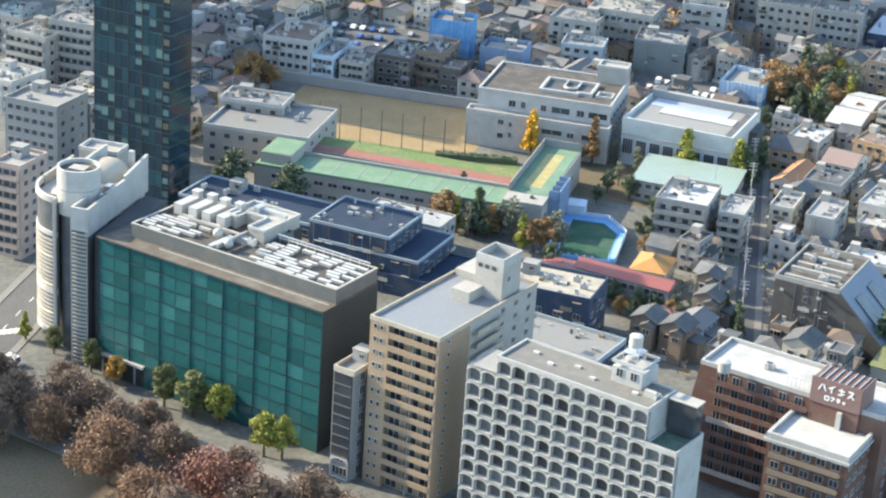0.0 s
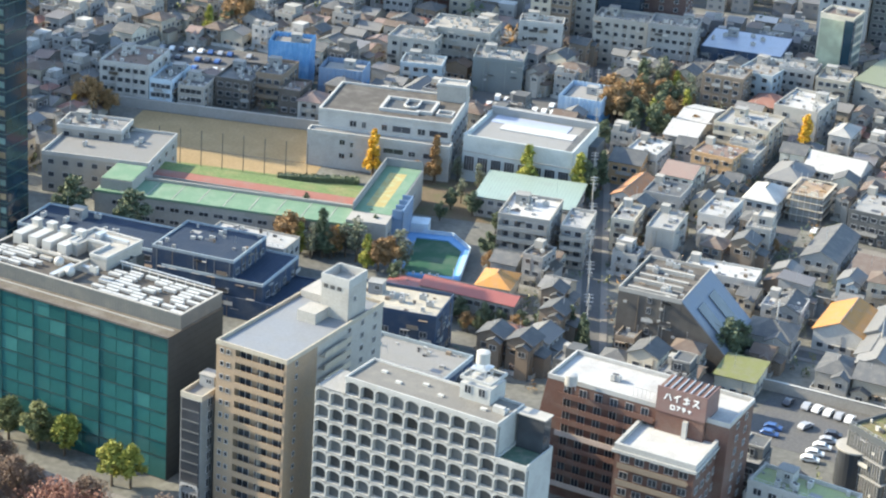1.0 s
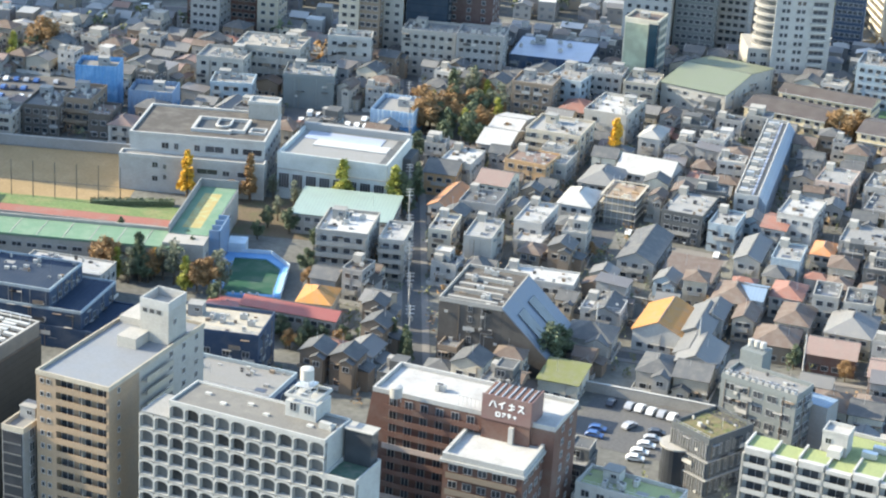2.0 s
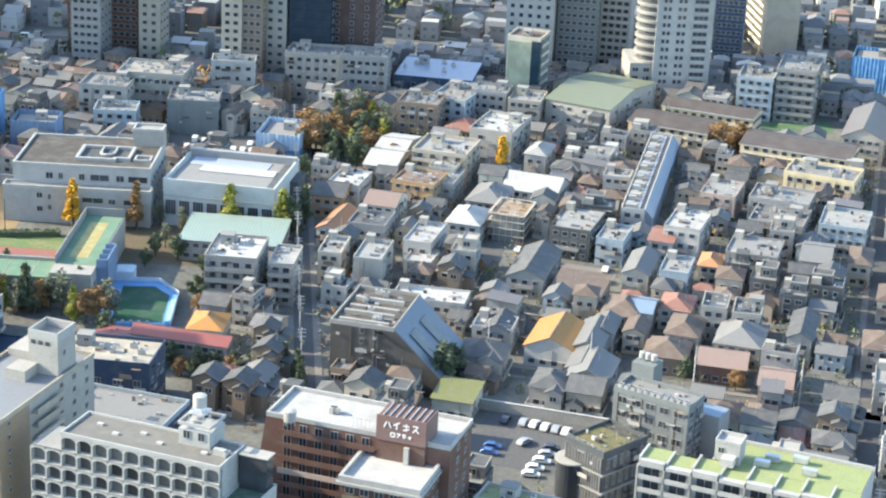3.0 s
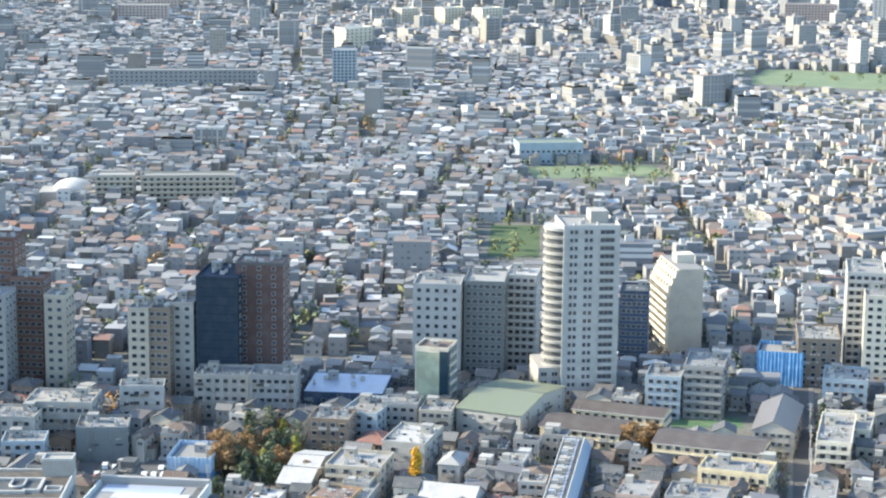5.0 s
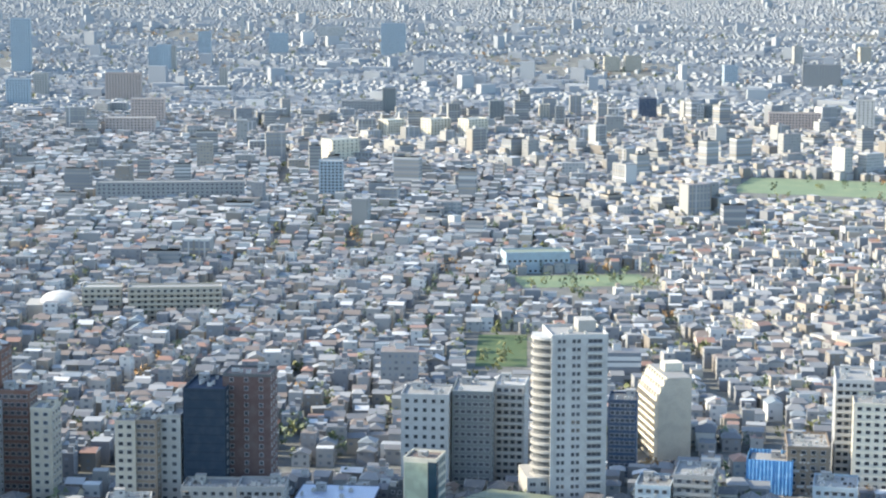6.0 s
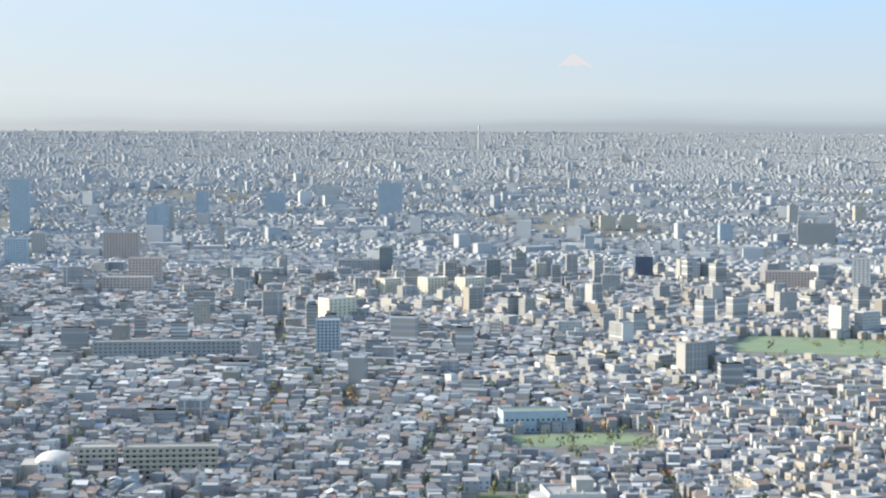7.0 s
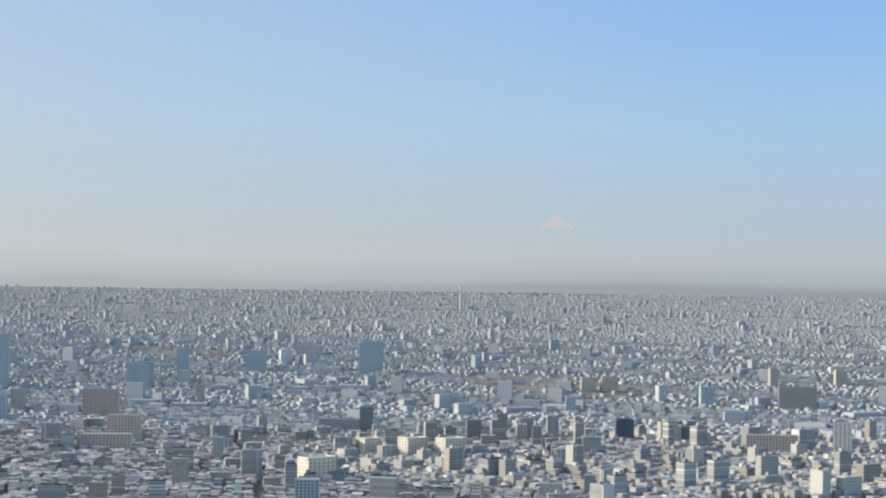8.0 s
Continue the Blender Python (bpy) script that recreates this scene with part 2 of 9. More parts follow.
def roof_bmesh(kind, w, d, h, rise, over=0.45, thick=0.16):
    """A pitched roof over a body w by d with its eaves at h. gable: ridge along x; gabley: along y; hip; shed."""
    bm = bmesh.new()
    X, Y = w / 2 + over, d / 2 + over
    if kind == "gabley":
        prof = [(-X, h - over * rise / (w / 2)), (0, h + rise), (X, h - over * rise / (w / 2))]
        rows = [[(x, -Y, z) for x, z in prof], [(x, Y, z) for x, z in prof]]
    elif kind == "gable":
        prof = [(-Y, h - over * rise / (d / 2)), (0, h + rise), (Y, h - over * rise / (d / 2))]
        rows = [[(X, y, z) for y, z in prof], [(-X, y, z) for y, z in prof]]
    elif kind == "shed":
        prof = [(-Y, h), (Y, h + rise)]
        rows = [[(X, y, z) for y, z in prof], [(-X, y, z) for y, z in prof]]
    else:
        r = max(0.2, abs(w - d) / 2)
        e = [bm.verts.new(p) for p in ((-X, -Y, h - 0.1), (X, -Y, h - 0.1), (X, Y, h - 0.1), (-X, Y, h - 0.1))]
        a, b = ([bm.verts.new((-r, 0, h + rise)), bm.verts.new((r, 0, h + rise))] if w >= d else [bm.verts.new((0, -r, h + rise)), bm.verts.new((0, r, h + rise))])
        if w >= d:
            fs = [(e[0], e[1], b, a), (e[1], e[2], b), (e[2], e[3], a, b), (e[3], e[0], a)]
        else:
            fs = [(e[0], e[1], a), (e[1], e[2], b, a), (e[2], e[3], b), (e[3], e[0], a, b)]
        for f in fs:
            bm.faces.new(f)
        bm.faces.new((e[3], e[2], e[1], e[0]))
        return bm
    vs = [[[bm.verts.new((x, y, z + dz)) for x, y, z in row] for row in rows] for dz in (0, thick)]
    n = len(prof)
    for k in range(n - 1):
        for lv, flip in ((0, True), (1, False)):
            q = [vs[lv][0][k], vs[lv][0][k + 1], vs[lv][1][k + 1], vs[lv][1][k]]
            bm.faces.new(q[::-1] if flip else q)
        for s in (0, 1):
            q = [vs[0][s][k], vs[0][s][k + 1], vs[1][s][k + 1], vs[1][s][k]]
            bm.faces.new(q if s == 0 else q[::-1])
    for k in (0, n - 1):
        bm.faces.new([vs[0][0][k], vs[0][1][k], vs[1][1][k], vs[1][0][k]])
    bmesh.ops.recalc_face_normals(bm, faces=bm.faces)
    return bm


def body_bmesh(kind, w, d, h, rise):
    """The walls of a house, with gables where the roof has them."""
    bm = bmesh.new()
    if kind in ("gable", "gabley", "shed"):
        ends = [(-w / 2, -d / 2), (w / 2, -d / 2), (w / 2, d / 2), (-w / 2, d / 2)]
        lo = [bm.verts.new((x, y, 0)) for x, y in ends]
        zs = [h, h, h + rise, h + rise] if kind == "shed" else [h] * 4
        hi = [bm.verts.new((x, y, z)) for (x, y), z in zip(ends, zs)]
        peaks = {}
        if kind == "gable":
            peaks = {1: bm.verts.new((w / 2, 0, h + rise)), 3: bm.verts.new((-w / 2, 0, h + rise))}
        elif kind == "gabley":
            peaks = {0: bm.verts.new((0, -d / 2, h + rise)), 2: bm.verts.new((0, d / 2, h + rise))}
        for k in range(4):
            j = (k + 1) % 4
            bm.faces.new([lo[k], lo[j], hi[j]] + ([peaks[k]] if k in peaks else []) + [hi[k]])
        return bm
    return box(bm, -w / 2, w / 2, -d / 2, d / 2, 0, h)


ROOFS = []  # buildings whose roofs and walls carry small clutter: thing, width, depth, height, roof


def house(x, y, w, d, h, ang, kind="gable", wall="white", roof="tile", label="", rise=None, cols=None, group="houses of the quarter", balcony=True, wing=0, cross=0, upper=False, detail=False, bare=False):
    """A dwelling of two or three storeys."""
    flat = kind == "flat"
    rise = rise if rise is not None else (0 if flat else min(w, d) * (0.10 if kind == "shed" else 0.24))
    words = {"flat": "flat", "hip": "hipped", "shed": "sloping"}.get(kind, "gabled")
    ob = thing("house", label or f"{wall.replace('bluegrey', 'blue-grey')} rendered house with a {words} {ROOF[roof].name[5:].replace('tile', 'tiled ').strip()} roof", "house", x, y, ang, group=group)
    shell = body_bmesh(kind, w, d, h, rise)
    lid = None
    if wing:
        # a lower wing beside the main body, under its own lean-to roof
        y0, y1, x1, hw = -d / 2 + d * 0.12 * wing, d / 2 - d * 0.1 * (3 - wing), w / 2 + 1.6 + 0.5 * wing, h * (0.48 if wing == 1 else 0.62)
        box(shell, w / 2 - 0.1, x1, y0, y1, 0, hw)
        lid = [(w / 2 - 0.05, x1 + 0.3, y0 - 0.3, y1 + 0.3, hw, hw + 0.8)]
    part("wall", shell, WALL[wall], ob)
    if cross and not flat:
        # a cross wing towards the street under a gable of its own
        cw, cd, ch, cx = w * 0.48, 2.6, h * (0.93 if cross == 1 else 0.5), w * (0.24 if cross == 1 else -0.22)
        at = pose(cx, -d / 2 - cd / 2 + 0.6, 0)
        part("wing_wall", body_bmesh("gabley", cw, cd, ch, cw * 0.26), WALL[wall], ob, at=at)
        part("wing_roof", roof_bmesh("gabley", cw, cd + 0.8, ch, cw * 0.26, 0.35), ROOF[roof], ob, at=at @ pose(0, 0.5, 0.02))
        part("wing_window", window_mesh(1.6, 1.2), None, ob, at=at @ pose(0, -cd / 2, ch - 2.0))
    if flat:
        part("roof", boxes((-w / 2 + 0.2, w / 2 - 0.2, -d / 2 + 0.2, d / 2 - 0.2, h - 0.1, h + 0.05)), ROOF[roof], ob)
        part("parapet", ring(w + 0.1, d + 0.1, h - 0.15, h + 0.55, 0.22), WALL[wall], ob)
        if w > 5 and d > 5:
            part("roof_hut", boxes((-w / 2 + 0.5, -w / 2 + 2.9, d / 2 - 3.0, d / 2 - 0.5, h, h + 2.2)), WALL["pale"], ob)
            part("roof_unit", boxes((w / 2 - 2.4, w / 2 - 1.5, -0.5, 0.3, h, h + 0.9)), WHITE_METAL, ob)
    else:
        part("roof", roof_bmesh(kind, w, d, h, rise), ROOF[roof], ob)
    for x0, x1, y0, y1, z0, z1 in lid or ():
        bm = bmesh.new()
        v = [bm.verts.new(p) for p in ((x0, y0, z1), (x0, y1, z1), (x1, y1, z0), (x1, y0, z0), (x0, y0, z0 - 0.1), (x0, y1, z0 - 0.1))]
        for f in ((0, 3, 2, 1), (0, 4, 3), (1, 2, 5), (3, 4, 5, 2)):
            bm.faces.new([v[i] for i in f])
        part("wing_roof", bm, ROOF[roof], ob)
    if flat and upper and w > 5.5:
        # a set-back upper storey with its own terrace in front
        uw, ud = w * 0.62, d * 0.6
        top = part("upper_storey", boxes((-uw / 2, uw / 2, -ud / 2, ud / 2, 0, 2.7)), WALL[wall], ob, at=pose(w * 0.14, d * 0.16, h))
        part("upper_parapet", ring(uw + 0.15, ud + 0.15, 2.6, 3.05, 0.2), WALL["pale"], top)
        part("upper_window", window_mesh(1.8, 1.5), None, top, at=pose(-uw * 0.15, -ud / 2, 0.6))
    if not flat and kind != "shed":
        along = kind == "gable" or (kind == "hip" and w >= d)
        half = (w if along else d) / 2 + 0.35 if kind != "hip" else max(0.3, abs(w - d) / 2)
        part("ridge_cap", boxes((-half, half, -0.14, 0.14, h + rise + 0.08, h + rise + 0.24)), ROOF["dark"], ob, at=pose(0, 0, 0, 0, 0, 0 if along else 90))
    if detail:
        part("garden_wall", ring(w + 1.5, d + 1.7, 0, 1.15, 0.14), CONCRETE, ob)
    floors = max(1, int(h / 2.9))
    ROOFS.append((ob, w, d, h, kind))
    if bare:
        return ob
    far_windows(ob, w, d, [(side, floors, cols or max(1, int(span / 2.7)), 1.6 if side == "front" else 1.1, 1.2, 1.0, h / floors) for side, span in (("front", w), ("right", d), ("left", d))])
    if balcony and not cross and floors >= 2 and w > 5.4:
        bw = w * 0.5
        part("balcony", boxes((-bw, 0, -d / 2 - 1.0, -d / 2, h / floors - 0.05, h / floors + 0.08), (-bw, 0, -d / 2 - 1.0, -d / 2 - 0.92, h / floors + 0.08, h / floors + 1.05),
                              (-bw, -bw + 0.08, -d / 2 - 0.92, -d / 2, h / floors + 0.08, h / floors + 1.05), (-0.08, 0, -d / 2 - 0.92, -d / 2, h / floors + 0.08, h / floors + 1.05)),
             WALL["pale"], ob, at=pose(bw * 0.5, 0, 0))
    part("entrance_door", boxes((w * 0.28, w * 0.28 + 0.95, -d / 2 - 0.05, -d / 2, 0.1, 2.15)), WALL["brown"], ob)
    return ob


def block(x, y, w, d, h, ang, wall="pale", roof="pale", label="", category="apartment building", floors=None, cols=4, rcols=3, ww=1.7, wh=1.4, name="apartment_building",
          parapet=0.9, balconies=False, pane=None, sides=("front", "right", "left"), z0=None, lip=None, kit=True):
    """A flat-roofed block of several storeys with a parapet, windows and, where it has them, balconies along its front."""
    floors = floors or max(1, round(h / 3.0))
    ob = thing(name, label or f"{wall} {floors}-storey block with a flat {roof} roof", category, x, y, ang)
    part("wall", boxes((-w / 2, w / 2, -d / 2, d / 2, 0, h)), WALL[wall], ob)
    part("roof", boxes((-w / 2 + 0.3, w / 2 - 0.3, -d / 2 + 0.3, d / 2 - 0.3, h - 0.2, h + 0.06)), ROOF[roof], ob)
    if parapet:
        part("parapet", ring(w + 0.12, d + 0.12, h - 0.25, h + parapet, 0.3), WALL[lip or wall], ob)
    step = h / floors
    ROOFS.append((ob, w, d, h, "flat"))
    if math.hypot(x, y) > 480:
        far_windows(ob, w, d, [(side, floors, cols if side in ("front", "back") else rcols, ww, min(wh, step - 1.0), 0.95 if z0 is None else z0, step) for side in sides], pane)
    for side in sides if math.hypot(x, y) <= 480 else ():
        n = cols if side in ("front", "back") else rcols
        windows(ob, w, d, side, floors, n, ww, min(wh, step - 1.0), 0.95 if z0 is None else z0, step, 0.6, pane)
    if balconies:
        for f in range(1, floors):
            z = f * step
            part("balcony", boxes((-w / 2 + 0.3, w / 2 - 0.3, -d / 2 - 1.3, -d / 2, z - 0.1, z + 0.08), (-w / 2 + 0.3, w / 2 - 0.3, -d / 2 - 1.3, -d / 2 - 1.2, z + 0.08, z + 1.1),
                                  (-w / 2 + 0.3, -w / 2 + 0.4, -d / 2 - 1.2, -d / 2, z + 0.08, z + 2.6), (w / 2 - 0.4, w / 2 - 0.3, -d / 2 - 1.2, -d / 2, z + 0.08, z + 2.6)), WALL[wall], ob)
    if kit and w > 7 and d > 6 and math.hypot(x, y) < 900:
        seed = int(abs(x) * 7 + abs(y) * 13)
        stair_head(ob, w * (0.25 if seed % 2 else -0.22), d * 0.2, 3.6, 3.2, h + 0.06, 2.6, wall if wall in ("white", "pale", "grey", "cream", "beige") else "grey")
        roof_kit(ob, w, d * 0.8, h + 0.06, min(5, int(w * d / 55) + 1), seed)
    return ob


def on(ob, u, v, z, turn=0.0):
    """A pose on a building, in its own axes."""
    return ob.matrix_basis @ pose(u, v, z, 0, 0, turn)


# ---- ground: one sheet, flat under the city; past 2.6 km the plain is drawn in, ever smaller, towards the horizon ----
NEAR_PLAIN, PLAIN_END = 2600.0, 4600.0


def drawn_in(r):
    """How much the far plain is shrunk towards the eye at r metres: 1 up to NEAR_PLAIN, less beyond."""
    k = (r - NEAR_PLAIN) / (PLAIN_END - NEAR_PLAIN)
    return 1.0 if k <= 0 else r / (NEAR_PLAIN * math.exp(2.303 * k ** 1.5))


def ground_z(r):
    return EYE * (1 - drawn_in(r))


def far_place(x, y):
    """Where a place of the true plain lies on the drawn-in one, as a pose with its scale."""
    true, lo, hi = math.hypot(x, y), NEAR_PLAIN, PLAIN_END
    for _ in range(40):
        mid = (lo + hi) / 2
        lo, hi = (mid, hi) if mid / drawn_in(mid) < true else (lo, mid)
    return pose(x * lo / true, y * lo / true, ground_z(lo)), drawn_in(lo)


def ground():
    bm = bmesh.new()
    radii = [0, 150, 300, 600, 1000, 1600, 2200] + [NEAR_PLAIN + k * (PLAIN_END - NEAR_PLAIN) / 28 for k in range(29)]
    n = 96
    rows = [[bm.verts.new((r * math.sin(k * math.tau / n), r * math.cos(k * math.tau / n), ground_z(r))) for k in range(n)] for r in radii[1:]]
    mid = bm.verts.new((0, 0, 0))
    for k in range(n):
        bm.faces.new((mid, rows[0][(k + 1) % n], rows[0][k]))
        for a, b in zip(rows, rows[1:]):
            bm.faces.new((a[k], a[(k + 1) % n], b[(k + 1) % n], b[k]))
    bmesh.ops.recalc_face_normals(bm, faces=bm.faces)
    ob = part("ground", bm, mat("city_ground", (0.12, 0.12, 0.112), 0.95, 0, 0.4, 14.0, 0.2, stain=(0.20, 0.20, 0.175)), None)
    return tagged(ob, "grey asphalt and bare earth between the houses of a city", "ground", kind="structure")


ground()
# ---- small roof things ----
def ac_unit(w=1.7, d=0.9, h=1.4):
    ob = thing("ac_unit", "white sheet-metal air-conditioning unit on a flat roof", "air conditioner", 0, 0, group="air-conditioning units on the roofs")
    part("casing", boxes((-w / 2, w / 2, -d / 2, d / 2, 0.12, h), (-w / 2, w / 2, -d / 2 + 0.1, -d / 2 + 0.2, 0, 0.12), (-w / 2, w / 2, d / 2 - 0.2, d / 2 - 0.1, 0, 0.12)), WHITE_METAL, ob)
    bm = bmesh.new()
    rod(bm, (0, 0, h), (0, 0, h + 0.1), 0.36, 0.36, 12)
    part("fan_cowl", bm, DARK_STEEL, ob)
    return ob


def water_tank(r=1.3, h=2.2):
    ob = thing("water_tank", "white water tank on a steel stand", "water tank", 0, 0)
    bm = bmesh.new()
    rod(bm, (0, 0, 0.9), (0, 0, 0.9 + h), r, r, 16)
    rod(bm, (0, 0, 0.9 + h), (0, 0, 1.15 + h), r, r * 0.4, 16)
    part("tank", bm, WHITE_METAL, ob)
    for k in range(4):
        x, y = r * 0.7 * (1 if k % 2 else -1), r * 0.7 * (1 if k > 1 else -1)
        part("leg", boxes((x - 0.08, x + 0.08, y - 0.08, y + 0.08, 0, 0.9)), STEEL, ob)
    return ob


AC, TANK = ac_unit(), water_tank()
AC.matrix_basis, TANK.matrix_basis = pose(-63, 392, 36.6, 0, 0, -28), pose(36.5, 372.0, 26.06)


def roof_kit(ob, w, d, h, n, seed, tank=False):
    """Scatters air-conditioning units, a stair head and perhaps a tank over a flat roof."""
    rng = random.Random(seed)
    for k in range(n):
        copy_thing(AC, on(ob, rng.uniform(-w / 2 + 1.6, w / 2 - 1.6), rng.uniform(-d / 2 + 1.3, d / 2 - 1.3), h, rng.choice((0, 90))))
    if tank:
        copy_thing(TANK, on(ob, w * 0.28, d * 0.22, h))


def stair_head(ob, u, v, w, d, z, h, wall="white"):
    """A small room on a roof, where the stairs or lift end, as a part of its building."""
    top = part("stair_head", boxes((u - w / 2, u + w / 2, v - d / 2, v + d / 2, z, z + h)), WALL[wall], ob)
    part("capping", boxes((u - w / 2 - 0.12, u + w / 2 + 0.12, v - d / 2 - 0.12, v + d / 2 + 0.12, z + h, z + h + 0.2)), ROOF["pale"], top)
    part("window", window_mesh(1.1, 0.9), None, top, at=pose(u + w * 0.15, v - d / 2, z + h * 0.45))
    return top


# ---- the front row ----
def glass_office(x, y, w, d, h, ang):
    ob = thing("glass_office", "office block with teal glass walls and a crowded plant roof", "office", x, y, ang)
    back = 7.3  # the far end is shallower than the rest
    part("wall", boxes((-w / 2, 4.0, -d / 2 + 0.4, d / 2, 0, h), (4.0, w / 2, -d / 2 + 0.4, back, 0, h), (-10.6, 3.0, d / 2, 16.6, 0, h + 2.6)), mat("dark_stone_cladding", (0.038, 0.044, 0.048), 0.6, 0, 0.2, 3.0, 0.08, stripe=1.6, axis="Z", stain=(0.055, 0.064, 0.068)), ob)
    nb, nf = 14, 8
    bw, fh = w / nb, (h - 5.0) / nf
    panes = {}
    rng = random.Random(9)
    for f in range(nf + 1):
        for b in range(nb):
            if f == 0 and b < 3:
                continue
            hh = (5.0 if f == 0 else fh) - 0.35
            z = 0.2 if f == 0 else 5.0 + (f - 1) * fh + 0.2
            key = (round(hh, 2), rng.choice((0,) * 8 + (1, 2, 2) if f < nf else (2, 2, 0, 2, 2, 1)))
            if key not in panes:
                me = boxes((-bw / 2 + 0.06, bw / 2 - 0.06, -0.05, 0.05, 0, hh))
                first = part("pane", me, (GLASS_TEAL, GLASS_TEAL_PALE, GLASS_TEAL_DARK)[key[1]], ob)
                panes[key] = first.data
                first.matrix_basis = pose(-w / 2 + (b + 0.5) * bw, -d / 2 + 0.3, z)
            else:
                part("pane", panes[key], None, ob, at=pose(-w / 2 + (b + 0.5) * bw, -d / 2 + 0.3, z))
    for f in range(nf + 1):
        z = 5.0 + f * fh
        part("transom", boxes((-w / 2, w / 2, -d / 2 + 0.12, -d / 2 + 0.4, z - 0.1, z + 0.1)), mat_teal, ob)
    for b in range(0, nb + 1, 2):
        xx = -w / 2 + b * bw
        part("mullion", boxes((xx - 0.06, xx + 0.06, -d / 2 + 0.05, -d / 2 + 0.3, 0 if b > 5 else 5.0, h)), mat_teal, ob)
    for b in range(3):
        part("column", boxes((-w / 2 + b * 4.6 + 0.5, -w / 2 + b * 4.6 + 1.0, -d / 2 + 0.35, -d / 2 + 0.85, 0, 5)), CONCRETE, ob)
    part("entrance_lintel", boxes((-w / 2, -w / 2 + 13, -d / 2 - 0.5, -d / 2 + 0.4, 4.7, 5.3)), WHITE_METAL, ob)
    part("roof", boxes((-w / 2, 4.0, -d / 2, d / 2, h, h + 0.25), (4.0, w / 2, -d / 2, back, h, h + 0.25)), mat("weathered_terrace", (0.11, 0.094, 0.078), 0.9, 0, 0.35, 4.0, 0.15), ob)
    part("coping", boxes((-w / 2 - 0.2, w / 2 + 0.2, -d / 2 - 0.25, -d / 2 + 0.1, h + 0.25, h + 0.55)), WALL["umber"], ob)
    part("gutter", boxes((-w / 2 + 14, w / 2 - 1, -d / 2 + 3.4, -d / 2 + 3.6, h + 0.25, h + 0.5)), WALL["pale"], ob)
    # raised plant deck, set back behind the terrace
    x0, x1, y0, y1 = -w / 2 + 5, w / 2 - 0.25, -d / 2 + 4.9, d / 2 - 0.3
    screen = mat("louvred_plant_screen", (0.125, 0.13, 0.13), 0.6, 0.2, 0.25, 3.0, 0.1, stripe=0.7, axis="X")
    yb = back - 0.2
    part("plant_wall", boxes((x0, x1, y0, y0 + 0.3, h + 0.25, h + 3.4), (x0, 4.0, y1 - 0.3, y1, h + 0.25, h + 3.4), (4.0, x1, yb - 0.3, yb, h + 0.25, h + 3.4),
                             (3.7, 4.0, yb, y1 - 0.3, h + 0.25, h + 3.4), (x0, x0 + 0.3, y0 + 0.3, y1 - 0.3, h + 0.25, h + 3.4), (x1 - 0.3, x1, y0 + 0.3, yb - 0.3, h + 0.25, h + 3.4)), screen, ob)
    part("plant_deck", boxes((x0 + 0.3, 3.7, y0 + 0.3, y1 - 0.3, h + 0.25, h + 2.6), (3.7, x1 - 0.3, y0 + 0.3, yb - 0.3, h + 0.25, h + 2.6)), ROOF["bitumen"], ob)
    part("plant_coping", boxes((x0 - 0.1, x1 + 0.1, y0 - 0.1, y0 + 0.4, h + 3.4, h + 3.6), (4.0, x1 + 0.1, yb - 0.4, yb + 0.1, h + 3.4, h + 3.6), (x1 - 0.4, x1 + 0.1, y0 + 0.4, yb - 0.4, h + 3.4, h + 3.6),
                               (x0 - 0.1, -10.2, y1 - 0.4, y1 + 0.1, h + 3.4, h + 3.6), (x0 - 0.1, x0 + 0.4, y0 + 0.4, y1 - 0.4, h + 3.4, h + 3.6)), WALL["pale"], ob)
    deck = h + 2.6
    # the lift house is an angle of walls round an open well
    lh = part("lift_house", boxes((-10, 2.6, 10.0, 16.2, deck, deck + 2.6), (-1.6, 2.6, 3.4, 10.0, deck, deck + 2.6), (-10, -7.4, 6.4, 10.0, deck, deck + 2.6)), WALL["pale"], ob)
    part("capping", boxes((-10.15, 2.75, 15.9, 16.35, deck + 2.6, deck + 3.2), (-10.15, -9.7, 6.25, 15.9, deck + 2.6, deck + 3.2), (2.3, 2.75, 3.25, 15.9, deck + 2.6, deck + 3.2), (-9.7, -7.1, 6.25, 6.7, deck + 2.6, deck + 3.2),
                          (-1.75, 2.3, 3.25, 3.7, deck + 2.6, deck + 3.2), (-1.75, -1.3, 3.7, 10.0, deck + 2.6, deck + 3.2), (-7.4, -1.3, 9.85, 10.3, deck + 2.6, deck + 3.2)), WALL["white"], lh)
    part("roof_pipe", boxes((-6.0, 1.4, 12.6, 13.4, deck + 2.6, deck + 3.5), (-6.4, -5.0, 11.4, 13.8, deck + 2.6, deck + 4.0)), STEEL, lh)
    for k in range(11):
        part("railing_post", boxes((5.0 + k * 2.3, 5.12 + k * 2.3, yb - 1.3, yb - 1.2, deck, deck + 2.0)), STEEL, ob)
    part("railing_beam", boxes((4.4, x1 - 1, yb - 1.35, yb - 1.15, deck + 2.0, deck + 2.25)), STEEL, ob)
    part("pipe_bridge", boxes((-2.2, -1.7, y0 + 0.8, 3.4, deck + 1.2, deck + 1.9), (-16, -2.2, y0 + 8.6, y0 + 9.2, deck + 1.4, deck + 1.9)), WALL["pale"], ob)
    for k in range(4):
        m = on(ob, x0 + 3.4 + k * 3.9, y1 - 4.9 + 0.25 * (k % 2), deck, 0)
        if k == 0:
            CHILLER.matrix_basis = m
        else:
            copy_thing(CHILLER, m)
    first_unit = True
